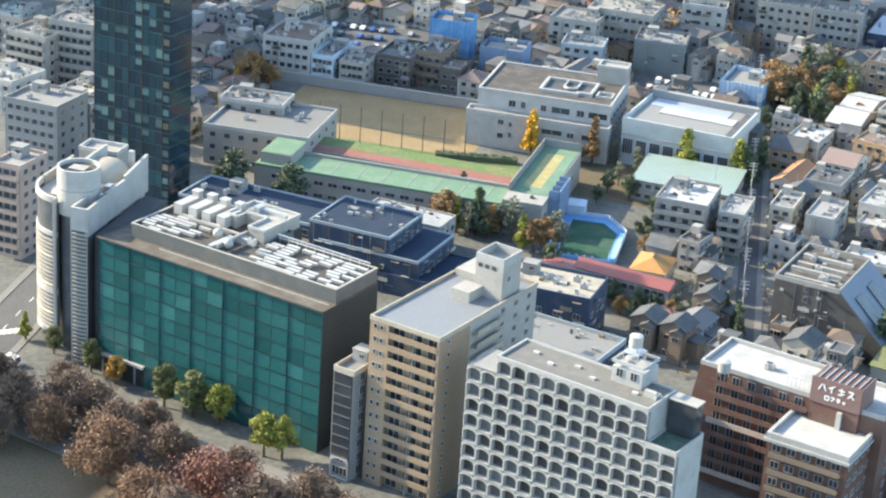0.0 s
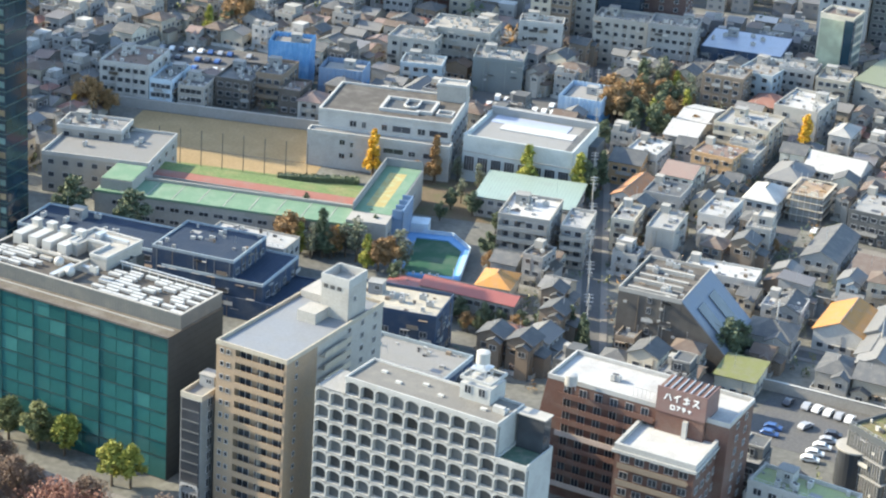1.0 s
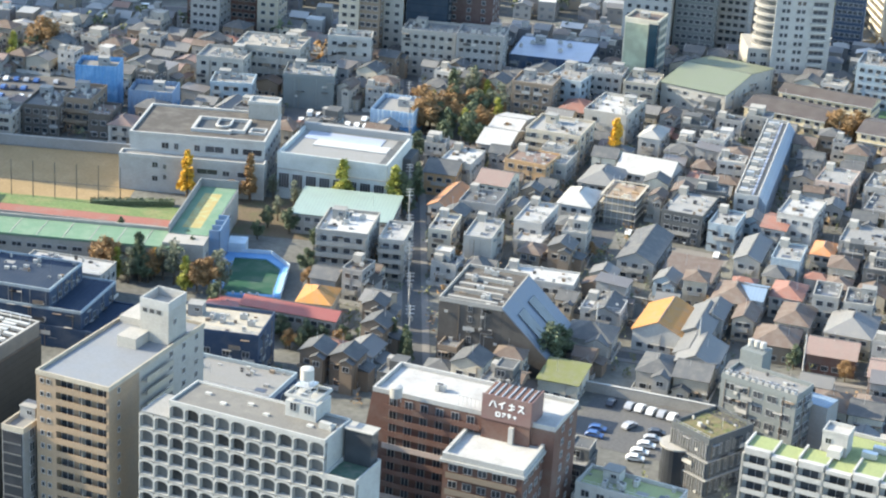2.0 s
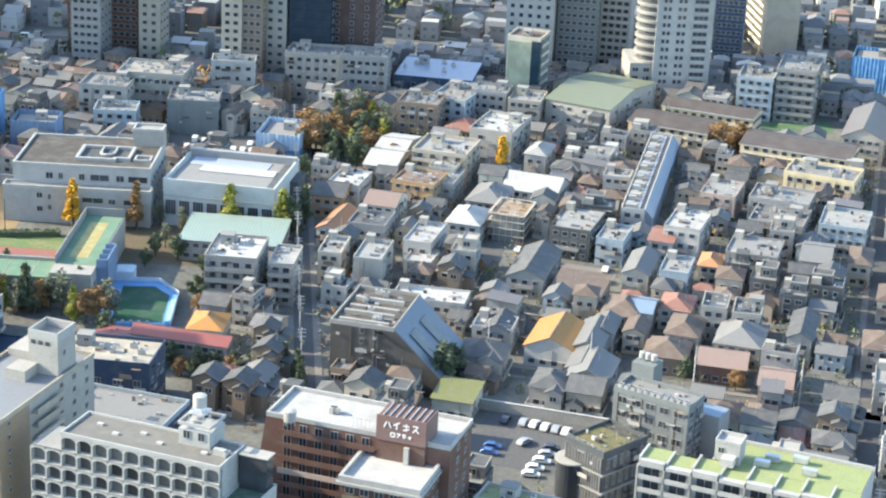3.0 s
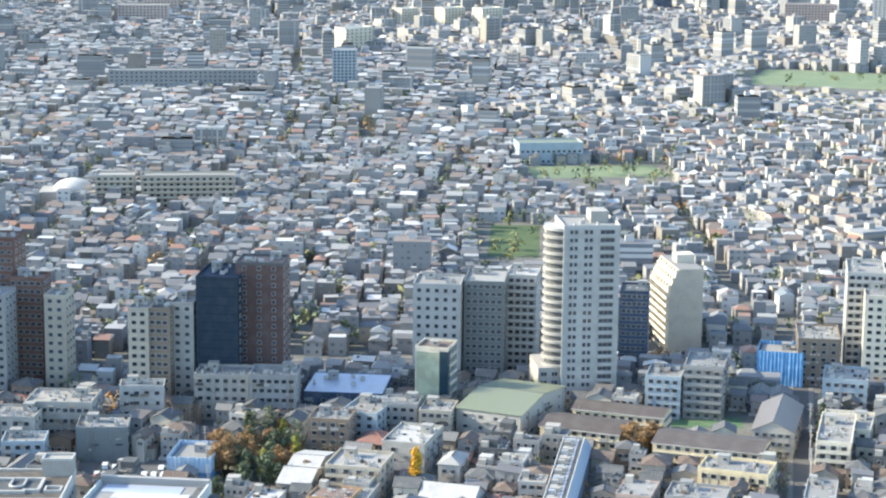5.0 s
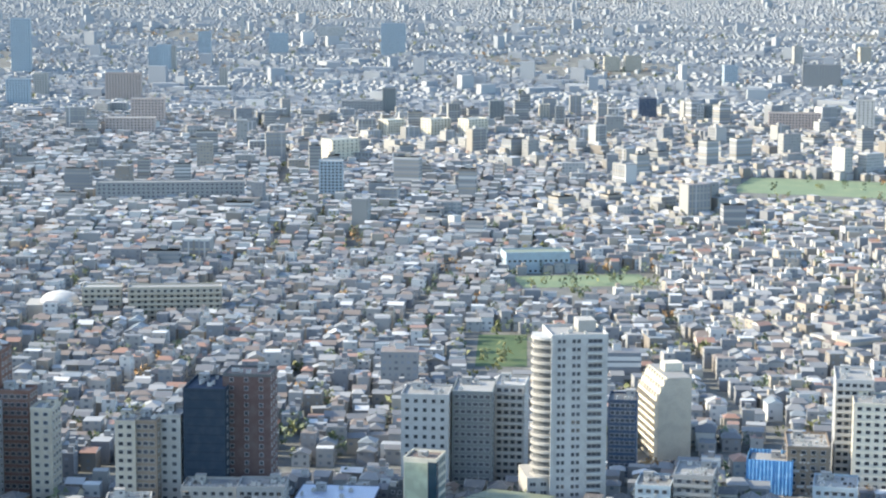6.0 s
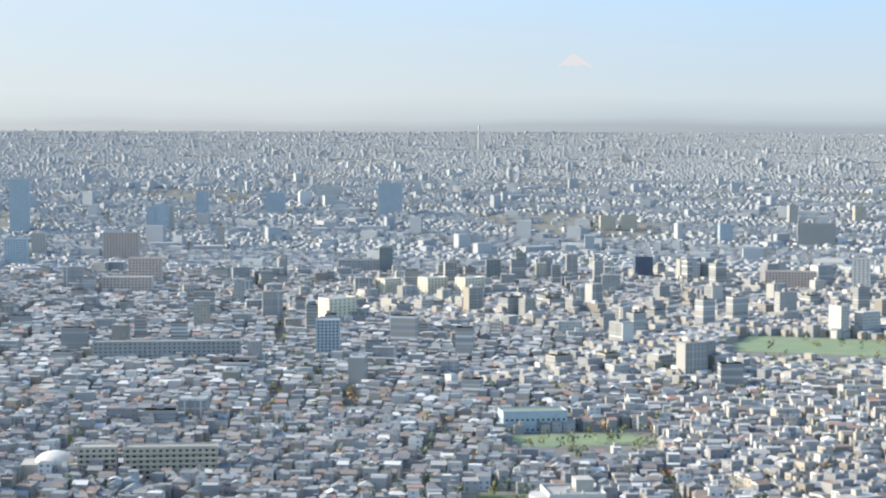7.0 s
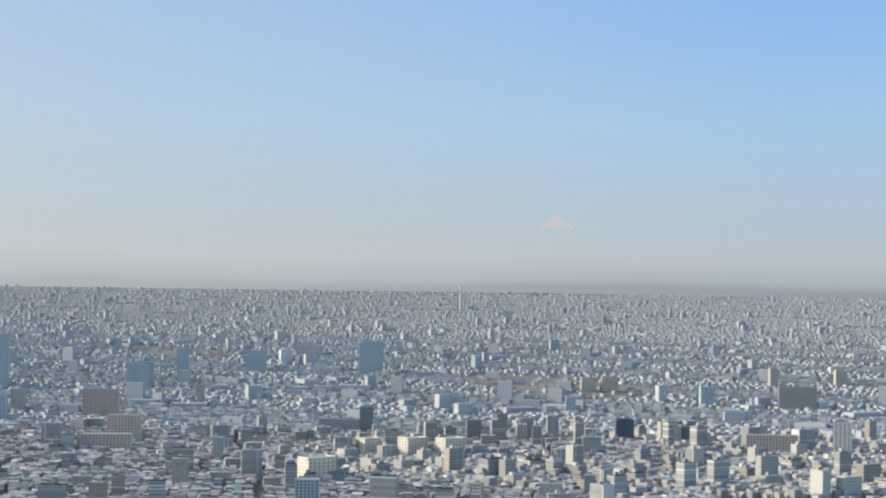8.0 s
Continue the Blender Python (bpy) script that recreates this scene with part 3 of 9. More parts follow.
    for r in range(12):
        for c in range(15):
            u, v = x0 + 2.4 + c * 3.55 + 0.5 * (r % 2), y0 + 1.1 + r * 1.45
            if (r + c * 3) % 13 and not -8.5 < u < 3.5 and u < x1 - 2 and v < (yb if u > 3 else y1) - 1.8 and not (r > 6 and (r + c) % 2 and u < 3) and not (v > y1 - 8.2 and u < x0 + 19):
                m = on(ob, u + 0.5 * rng.uniform(-1, 1), v, deck, 0)
                if rng.random() < 0.14:
                    continue
                if first_unit:
                    LONG_UNIT.matrix_basis = m
                    first_unit = False
                else:
                    copy_thing(LONG_UNIT, m)
    duct = part("duct", boxes((x0 + 20.5, x0 + 21.6, y0 + 0.8, y0 + 9, deck, deck + 1.3), (x0 + 20.5, x0 + 27, y0 + 8, y0 + 9, deck, deck + 1.3)), STEEL, ob)
    for k in range(2):
        bm = bmesh.new()
        bmesh.ops.create_uvsphere(bm, u_segments=14, v_segments=8, radius=1.1, matrix=Matrix.Translation((x0 + 18.5 + k * 5.2, y0 + 6.5 - k * 3, deck + 1.6)))
        part("round_tank", bm, WHITE_METAL, ob)
    return ob


mat_teal = mat("teal_mullion", (0.03, 0.085, 0.09), 0.35, 0.4, 0.1, 2.0)


def long_unit():
    ob = thing("air_handling_unit", "low white slatted air unit on the plant roof", "air conditioner", 0, 0, group="air units of the plant roof")
    part("casing", boxes((-1.55, 1.55, -0.42, 0.42, 0.25, 0.95)), WHITE_METAL, ob)
    part("plinth", boxes((-1.4, 1.4, -0.36, 0.36, 0, 0.25)), DARK_STEEL, ob)
    part("grille", boxes((-1.4, 1.4, -0.44, -0.42, 0.35, 0.8)), STEEL, ob)
    return ob


LONG_UNIT = long_unit()


def chiller():
    ob = thing("cooling_tower", "large white cooling unit on the plant roof", "cooling unit", 0, 0, group="cooling units of the plant roof")
    part("casing", boxes((-1.15, 1.15, -3.6, 2.4, 0.4, 2.9)), WHITE_METAL, ob)
    part("base", boxes((-1.05, 1.05, -3.5, 3.9, 0, 0.4)), DARK_STEEL, ob)
    part("fan_box", boxes((-0.85, 0.85, 2.45, 4.0, 0.4, 3.9)), WHITE_METAL, ob)
    part("fan_cap", boxes((-1.0, 1.0, 2.3, 4.15, 3.9, 4.2)), WHITE_METAL, ob)
    part("louvre", boxes((-1.18, -1.15, -3.3, 2.1, 0.8, 1.7)), DARK_STEEL, ob)
    return ob


CHILLER = chiller()


def corner_building(x, y, ang):
    ob = thing("corner_building", "white corner block with a stair drum, dome and louvred front", "office", x, y, ang)
    smoked = mat("smoked_curtain_wall", (0.075, 0.085, 0.10), 0.25, 0, 0.2, 3.0, 0.05, stripe=0.9, axis="Z")

    def arc(cx, cy, r, a0, a1, z0, z1, t=0.3, n=18):
        bm = bmesh.new()
        rings = []
        for k in range(n + 1):
            a = radians(a0 + (a1 - a0) * k / n)
            c, s = math.cos(a), math.sin(a)
            rings.append([bm.verts.new((cx + q * c, cy + q * s, z)) for q, z in ((r, z0), (r, z1), (r - t, z1), (r - t, z0))])
        for p, q in zip(rings, rings[1:]):
            for i in range(4):
                bm.faces.new((p[i], q[i], q[(i + 1) % 4], p[(i + 1) % 4]))
        bm.faces.new(rings[0][::-1])
        bm.faces.new(rings[-1])
        bmesh.ops.recalc_face_normals(bm, faces=bm.faces)
        return bm

    part("body", boxes((-16.6, 1.1, 17, 32, 0, 34.6)), WALL["pale"], ob)
    part("roof", boxes((-16.2, 1.0, 12, 31.8, 34.6, 35.0)), ROOF["gravel"], ob)
    # curved front: smoked glass above, white louvres below, white frame round both
    part("curved_wall", arc(-7, 17, 10.2, 178, 262, 3.5, 35.2, 0.4), smoked, ob)
    for z0, z1, r in ((35.2, 36.6, 10.6), (27.2, 28.2, 10.55), (13.2, 14.6, 10.6), (3.4, 4.8, 10.6)):
        part("cornice", arc(-7, 17, r, 176, 262, z0, z1, 0.7), WALL["white"], ob)
    for k in range(22):
        z = 5.3 + k * 0.98
        if not 12.4 < z < 14.8:
            part("louvre", arc(-7, 17, 10.6, 178, 258, z, z + 0.38, 0.5, 12), WALL["cream" if k % 7 == 3 else "pale"], ob)
    part("frame_post", boxes((-17.7, -17.1, 16.2, 17.2, 3, 36.4)), WALL["white"], ob)
    part("frame_post", boxes((-9.3, -8.6, 6.2, 6.9, 3, 36.4)), WALL["white"], ob)
    part("side_parapet", boxes((-17.3, -16.6, 17.2, 32, 0, 36.9)), WALL["pale"], ob)
    for k in range(4):
        part("column", boxes((-15.4 + k * 2.3, -14.8 + k * 2.3, 12.4 - k * 1.5, 13 - k * 1.5, 0, 3.5)), CONCRETE, ob)
    # stair drum over a smoked shaft
    bm = bmesh.new()
    rod(bm, (-5.4, 11.4, 0), (-5.4, 11.4, 34), 4.2, 4.2, 32)
    part("core", bm, smoked, ob)
    drum = part("stair_drum", arc(-5.4, 11.4, 4.75, 0, 360, 32.6, 43.2, 0.5, 36), WALL["white"], ob)
    part("drum_band", arc(-5.4, 11.4, 4.82, 0, 360, 38.4, 38.6, 0.1, 36), WALL["grey"], drum)
    bm = bmesh.new()
    rod(bm, (-5.4, 11.4, 34), (-5.4, 11.4, 42.3), 4.3, 4.3, 32)
    part("drum_roof", bm, ROOF["bitumen"], drum)
    part("drum_hatch", boxes((-7.2, -3.4, 9.8, 12.8, 42.3, 42.8)), WALL["pale"], drum)
    bm = bmesh.new()
    bmesh.ops.create_uvsphere(bm, u_segments=32, v_segments=16, radius=6.0)
    bmesh.ops.delete(bm, geom=[v for v in bm.verts if v.co.z < -0.1], context="VERTS")
    bmesh.ops.transform(bm, matrix=Matrix.Translation((-5.2, 24.5, 35.0)) @ Matrix.Diagonal((1, 1.15, 0.9, 1)), verts=bm.verts)
    for f in bm.faces:
        f.smooth = True
    part("dome", bm, WALL["beige"], ob)
    part("dome_rib", boxes((-8.6, -8.0, 17.5, 31.5, 35, 41.2)), WALL["white"], ob)
    part("vent_cowl", boxes((-1.6, -0.4, 28.6, 29.8, 35, 41.5)), WHITE_METAL, ob)
    for k, (u, v, w, hh) in enumerate(((-2.6, 15.2, 1.4, 2.2), (-1.0, 12.5, 1.2, 1.6), (-2.4, 18.4, 1.6, 1.8), (-0.6, 16.6, 1.2, 2.6), (-0.9, 20.4, 1.5, 1.7))):
        part("roof_machine", boxes((u - w / 2, u + w / 2, v - 1.1, v + 1.1, 35, 35 + hh)), STEEL if k % 2 else WHITE_METAL, ob)
    part("plant_room", boxes((-15.5, -6, 32.05, 38, 0, 38.5)), WALL["pale"], ob)
    part("plant_parapet", ring(9.7, 6.1, 38.5, 39.4, 0.4), WALL["white"], ob, at=pose(-10.75, 35.05, 0))
    # louvred shaft with a white head, and the long fin wall that runs back from it
    part("shaft", boxes((-1.9, 1.5, 1.4, 12, 0, 32.3)), WALL["dark"], ob)
    for k in range(33):
        part("shaft_louvre", boxes((-2.2, 1.7, 1.0, 1.4, 0.8 + k * 0.95, 1.2 + k * 0.95)), WALL["pale"], ob)
    for u in (-2.2, 1.5):
        part("shaft_post", boxes((u - 0.1, u + 0.2, 0.85, 1.0, 0, 32.3)), WALL["grey"], ob)
    part("shaft_head", boxes((-2.3, 1.2, 0.9, 1.5, 32.3, 37.6), (-2.3, -1.8, 1.5, 11, 32.3, 37.6)), WALL["white"], ob)
    bm = bmesh.new()
    side = [(0.9, 31.2), (32, 31.2), (32, 40.2), (20, 38.9), (20, 38.1), (11, 38.1), (11, 37.6), (0.9, 37.6)]
    n = len(side)
    a = [bm.verts.new((1.2, p, q)) for p, q in side]
    b = [bm.verts.new((1.9, p, q)) for p, q in side]
    bm.faces.new(a[::-1])
    bm.faces.new(b)
    for k in range(n):
        bm.faces.new((a[k], a[(k + 1) % n], b[(k + 1) % n], b[k]))
    bmesh.ops.recalc_face_normals(bm, faces=bm.faces)
    part("fin_wall", bm, WALL["white"], ob)
    # the dark colour of this link holds the shade lying in the gap
    part("link_wing", boxes((1.95, 7.5, 4, 30, 0, 30.6)), WALL["dark"], ob)
    return ob


def apartment_slab(x, y, w, d, h, ang):
    ob = thing("apartment_slab", "tan tiled thirteen-storey apartment slab with long balconies", "apartment building", x, y, ang)
    n = 13
    st = h / n
    part("front_wall", boxes((-w / 2, w / 2, -d / 2 + 1.4, -d / 2 + 11, 0, h)), WALL["tan"], ob)
    part("rear_wall", boxes((-w / 2 + 0.4, w / 2 - 0.05, -d / 2 + 11, d / 2, 0, h)), WALL["pale"], ob)
    part("side_bay", boxes((-w / 2, -w / 2 + 4.4, -d / 2, -d / 2 + 1.4, 0, h)), WALL["tan"], ob)
    part("end_pier", boxes((w / 2 - 0.5, w / 2, -d / 2, -d / 2 + 1.4, 0, h)), WALL["tan"], ob)
    x0, x1 = -w / 2 + 4.4, w / 2 - 0.5
    for f in range(n):
        z = f * st
        if f:
            part("balcony", boxes((x0, x1, -d / 2 - 0.1, -d / 2 + 1.4, z - 0.12, z + 0.1), (x0, x1, -d / 2 - 0.1, -d / 2 + 0.08, z + 0.1, z + 1.15)), WALL["tan"], ob)
        part("partition", boxes(((x0 + x1) / 2 - 0.06, (x0 + x1) / 2 + 0.06, -d / 2 + 0.1, -d / 2 + 1.4, z + 0.1, z + st - 0.12)), WALL["pale"], ob)
        for k in range(3):
            part("window", window_mesh(2.6, 1.9), None, ob, at=pose(x0 + 1.7 + k * (x1 - x0 - 3.2) / 2, -d / 2 + 1.4, z + 0.3))
        for k in range(2):
            part("window", window_mesh(0.7, 0.9, None, 0), None, ob, at=pose(-w / 2 + 1.3 + k * 1.5, -d / 2, z + 1.1))
        part("window", window_mesh(0.7, 0.9, None, 0), None, ob, at=side_pose("right", w, d, -d / 2 + 3.5, z + 1.1))
        part("walkway", boxes((w / 2 - 0.05, w / 2 + 1.3, -d / 2 + 12, -d / 2 + 22, z, z + 0.18), (w / 2 + 1.2, w / 2 + 1.3, -d / 2 + 12, -d / 2 + 22, z + 0.18, z + 1.15)), WALL["beige"], ob)
        for k in range(3):
            part("window", window_mesh(1.0, 1.1), None, ob, at=side_pose("right", w - 0.1, d, 5.0 + k * 5, z + 1.0))
    part("roof", boxes((-w / 2 + 0.4, w / 2 - 0.4, -d / 2 + 0.4, d / 2 - 0.4, h, h + 0.12)), mat("smooth_grey_roof", (0.19, 0.20, 0.215), 0.55, 0, 0.15, 5.0, 0.06), ob)
    part("parapet", ring(w + 0.2, d + 0.2, h - 0.2, h + 0.75, 0.35), WALL["beige"], ob)
    top = part("lift_tower", boxes((w / 2 - 7.5, w / 2 - 1.0, 5.5, 12.5, h + 0.1, h + 7.4)), WALL["pale"], ob)
    part("capping", ring(6.6, 7.1, h + 7.4, h + 9.3, 0.3), WALL["white"], top, at=pose(w / 2 - 4.25, 9, 0))
    for k in range(3):
        part("vent", boxes((w / 2 - 6.9 + k * 1.6, w / 2 - 5.9 + k * 1.6, 5.42, 5.5, h + 6.4, h + 7.2)), DARK_STEEL, top)
    part("window", window_mesh(0.9, 1.0), None, top, at=side_pose("right", 2 * (w / 2 - 1.0), d, 8, h + 4))
    part("stair_room", boxes((w / 2 - 9.8, w / 2 - 5.5, 0.5, 5.5, h + 0.1, h + 2.4)), WALL["pale"], ob)
    part("rear_block", boxes((-w / 2 + 0.6, w / 2 - 7.5, 11, d / 2 + 4, 0, h + 1.6)), WALL["pale"], ob)
    return ob


def arch_bay(bw, bh, depth=1.1):
    """A white bay of the hotel's front: a panel with a deep arched opening and dark glass at its back; one connected piece."""
    bm = bmesh.new()
    ow, oh, n = bw * 0.45, bh * 0.92, 8
    inner = [(-ow, 0.3), (ow, 0.3)] + [(ow * math.cos(radians(a)), oh - ow * 0.55 + ow * 0.55 * math.sin(radians(a))) for a in np.linspace(0, 180, n + 1)]
    outer = []
    for px_, pz in inner:
        k = max(abs(px_) / (bw / 2), abs(pz - bh / 2) / (bh / 2))
        outer.append((px_ / k, bh / 2 + (pz - bh / 2) / k))
    def col(points, yy, s=1.0):
        return [bm.verts.new((a * s, yy, b)) for a, b in points]
    fo, fi, bi = col(outer, 0), col(inner, -0.02), col(inner, depth, 0.92)
    m = len(inner)
    for k in range(m):
        j = (k + 1) % m
        bm.faces.new((fo[k], fo[j], fi[j], fi[k]))
        bm.faces.new((fi[k], fi[j], bi[j], bi[k]))
    bm.faces.new(bi).material_index = 1
    bmesh.ops.recalc_face_normals(bm, faces=bm.faces)
    return bm


BAY_GLASS = glass("bay_window_glass", (0.085, 0.088, 0.09), 0.15, 0.6)


def hotel(x, y, w, d, h, ang):
    ob = thing("hotel", "white hotel slab with a grid of deep arched window bays", "hotel", x, y, ang)
    cols, rows = 12, 11
    bw, bh = w / cols, h / rows
    white = mat("hotel_white_concrete", (0.37, 0.37, 0.36), 0.85, 0, 0.15, 3.0, 0.08)
    part("wall", boxes((-w / 2, w / 2 - 2 * bw, -d / 2 + 1.15, d / 2, 0, h), (w / 2 - 2 * bw, w / 2, -d / 2 + 1.15, d / 2, 0, h - 2 * bh - 0.4)), white, ob)
    me = None
    for r in range(rows):
        for c in range(-2, cols):
            if (c < 0 and r > rows - 2) or (c >= cols - 2 and r > rows - 3):
                continue
            at = pose(-w / 2 + (c + 0.5) * bw, -d / 2, r * bh)
            if me is None:
                me = part("window_bay", arch_bay(bw, bh), [white, BAY_GLASS], ob, at=at).data
            else:
                part("window_bay", me, None, ob, at=at)
    part("left_wing", boxes((-w / 2 - 2 * bw, -w / 2, -d / 2 + 1.15, d / 2 - 1, 0, h - bh)), white, ob)
    part("wing_roof", boxes((-w / 2 - 2 * bw + 0.3, -w / 2 - 0.05, -d / 2 + 0.3, d / 2 - 1.3, h - bh, h - bh + 0.15)), ROOF["pale"], ob)
    part("roof", boxes((-w / 2 + 0.3, w / 2 - 2 * bw - 0.3, -d / 2 + 0.4, d / 2 - 0.3, h - 0.1, h + 0.25)), mat("stained_screed", (0.155, 0.15, 0.14), 0.95, 0, 0.45, 2.5, 0.2, bump=0.2), ob)
    part("parapet", ring(w - 2 * bw + 0.1, d + 0.1, h - 0.1, h + 0.7, 0.35), white, ob, at=pose(-bw, 0, 0))
    part("terrace", boxes((w / 2 - 2 * bw + 0.2, w / 2 - 0.2, -d / 2 + 0.3, d / 2 - 0.3, h - 2 * bh - 0.4, h - 2 * bh)), mat("green_terrace", (0.07, 0.12, 0.09), 0.9, 0, 0.3, 1.5, 0.2), ob)
    part("terrace_parapet", ring(2 * bw, d + 0.1, h - 2 * bh - 0.5, h - 2 * bh + 0.6, 0.3), white, ob, at=pose(w / 2 - bw, 0, 0))
    sr = part("sun_room", boxes((w / 2 - 2 * bw + 0.5, w / 2 - 0.6, d / 2 - 3.2, d / 2 - 0.4, h - 2 * bh, h + 0.2)), GLASS, ob, "glazed sun room")
    part("sun_room_roof", boxes((w / 2 - 2 * bw + 0.2, w / 2 - 0.3, d / 2 - 3.5, d / 2 - 0.1, h + 0.2, h + 0.4)), WALL["pale"], sr)
    pu, pv = w * 0.12, d / 2 - 1.5
    ph = part("penthouse", boxes((pu - 3.2, pu + 3.2, pv - 2.6, pv + 3.5, h, h + 3.4)), white, ob)
    for k in (-1.5, 1.5):
        part("window", window_mesh(1.3, 1.6), None, ph, at=pose(pu + k, pv - 2.6, h + 1.6))
    part("capping", ring(6.7, 6.4, h + 4.2, h + 4.8, 0.3), white, ph, at=pose(pu, pv + 0.45, 0))
    stand = bmesh.new()
    for u, v in ((-2.3, -0.3), (0.7, -0.3), (-2.3, 2.7), (0.7, 2.7)):
        rod(stand, (pu + u, pv + v, h + 3.4), (pu + u, pv + v, h + 5.6), 0.1)
    for z in (h + 4.4, h + 5.5):
        for a, b in (((-2.3, -0.3), (0.7, -0.3)), ((0.7, -0.3), (0.7, 2.7)), ((0.7, 2.7), (-2.3, 2.7)), ((-2.3, 2.7), (-2.3, -0.3))):
            rod(stand, (pu + a[0], pv + a[1], z), (pu + b[0], pv + b[1], z), 0.08)
    box(stand, pu - 2.5, pu + 0.9, pv - 0.5, pv + 2.9, h + 5.6, h + 5.75)
    part("tank_stand", stand, STEEL, ph)
    copy_thing(TANK, on(ob, pu - 0.8, pv + 1.2, h + 5.75))
    for k in range(6):
        part("roof_vent", boxes((-w / 2 + 4 + k * 4.6, -w / 2 + 5.2 + k * 4.6, (-1) ** k * 1.2, (-1) ** k * 1.2 + 0.7, h + 0.2, h + 0.65)), CONCRETE, ob)
    part("pipe_rack", boxes((w * 0.24, w * 0.30, -0.6, 0.4, h + 0.2, h + 1.5), (w * 0.30, w * 0.31, -1.0, 1.0, h + 0.2, h + 1.1)), WHITE_METAL, ob)
    return ob


def stroke_sign(parent, strokes, unit, at, material):
    """Raised strokes of a sign whose writing is drawn as plain bars. strokes: x0, z0, x1, z1 in units."""
    for a, b, c, e in strokes:
        bm = bmesh.new()
        p, q = Vector((a * unit, -0.06, b * unit)), Vector((c * unit, -0.06, e * unit))
        t = (q - p).normalized().cross(Vector((0, 1, 0))) * 0.13
        vs = [bm.verts.new(v + Vector((0, o, 0))) for o in (0, 0.06) for v in (p - t, q - t, q + t, p + t)]
        for f in ((0, 1, 2, 3), (7, 6, 5, 4), (0, 4, 5, 1), (1, 5, 6, 2), (2, 6, 7, 3), (3, 7, 4, 0)):
            bm.faces.new([vs[i] for i in f])
        bmesh.ops.recalc_face_normals(bm, faces=bm.faces)
        part("sign_bar", bm, material, parent, at=at)


def brick_flats(x, y, w, d, h, ang):
    w2 = w + 14.5
    ob = thing("brick_apartments", "reddish-brown brick apartment block with a bright white roof", "apartment building", x, y, ang)
    part("wall", boxes((-w / 2, w2 - w / 2, -d / 2, d / 2, 0, h)), WALL["brick"], ob)
    part("roof", boxes((-w / 2 + 0.5, w2 - w / 2 - 0.5, -d / 2 + 0.5, d / 2 - 0.5, h, h + 0.1)), ROOF["white"], ob)
    part("parapet", ring(w2 + 0.2, d + 0.2, h - 0.1, h + 0.9, 0.45), WALL["white"], ob, at=pose(w2 / 2 - w / 2, 0, 0))
    n = 9
    st = h / n
    for f in range(1, n):
        part("gallery", boxes((-w / 2 + 3, w / 2 - 1, -d / 2 - 1.4, -d / 2, f * st - 0.1, f * st + 0.1), (-w / 2 + 3, w / 2 - 1, -d / 2 - 1.4, -d / 2 - 1.25, f * st + 0.1, f * st + 1.1)), WALL["pink" if f % 4 == 1 else "brick"], ob)
        for k in range(6):
            part("window", window_mesh(1.5, 1.7), None, ob, at=pose(-w / 2 + 4.6 + k * 3.4, -d / 2, f * st + 0.4))
        for k in range(2):
            part("window", window_mesh(1.3, 1.2), None, ob, at=pose(0, 0, 0, 0, 0, 0) @ side_pose("right", 2 * (w2 - w / 2), d, -2 + k * 5, f * st + 0.8))
    tw = part("sign_tower", boxes((w / 2 - 0.6, w / 2 + 9.6, -d / 2 - 1.2, -d / 2 + 5.8, 0, h + 5.2)), WALL["brick"], ob)
    part("sign_panel", boxes((w / 2 - 0.75, w / 2 + 9.75, -d / 2 - 1.4, -d / 2 - 1.2, h + 0.2, h + 5.6)), mat("sign_brown", (0.20, 0.12, 0.11), 0.7, 0, 0.15, 2.0, 0.08), tw, "brown sign panel")
    part("sign_panel", boxes((w / 2 + 9.6, w / 2 + 9.8, -d / 2 - 1.2, -d / 2 + 5.8, h + 0.2, h + 5.6)), bpy.data.materials["sign_brown"], tw, "brown sign panel")
    for k in range(7):
        part("sign_brace", boxes((w / 2 + 0.3 + k * 1.4, w / 2 + 0.5 + k * 1.4, -d / 2 - 1.0, -d / 2 + 5.6, h + 5.2, h + 5.45)), STEEL, tw)
    big = [(0.1, 0.1, 0.4, 0.8), (0.9, 0.1, 0.6, 0.8), (1.2, 0.5, 1.9, 0.9), (1.55, 0.05, 1.55, 0.65), (2.3, 0.65, 3.0, 0.65), (2.65, 0.05, 2.65, 0.9), (2.3, 0.1, 3.0, 0.35), (3.4, 0.8, 4.0, 0.8), (4.0, 0.8, 3.4, 0.05), (3.7, 0.4, 4.1, 0.05)]
    small = [(0.0, 0.0, 0.0, 0.6), (0.6, 0.0, 0.6, 0.6), (0.0, 0.0, 0.6, 0.0), (0.0, 0.6, 0.6, 0.6), (0.9, 0.6, 1.5, 0.6), (1.5, 0.6, 1.0, 0.0), (1.8, 0.6, 2.3, 0.6), (1.8, 0.35, 2.4, 0.35), (2.2, 0.35, 2.0, 0.0), (2.7, 0.3, 3.2, 0.4), (2.9, 0.5, 3.0, 0.0)]
    paint = mat("sign_white", (0.8, 0.8, 0.78), 0.5, 0, 0.1, 1.0)
    panel = [c for c in tw.children][0]
    stroke_sign(tw, big, 1.85, pose(w / 2 + 0.7, -d / 2 - 1.42, h + 2.9), paint)
    stroke_sign(tw, small, 1.35, pose(w / 2 + 2.4, -d / 2 - 1.42, h + 1.3), paint)
    part("chimney", boxes((w / 2 + 5.4, w / 2 + 6.4, -d / 2 - 2.0, -d / 2 - 1.2, h - 4.5, h - 0.5)), WHITE_METAL, ob)
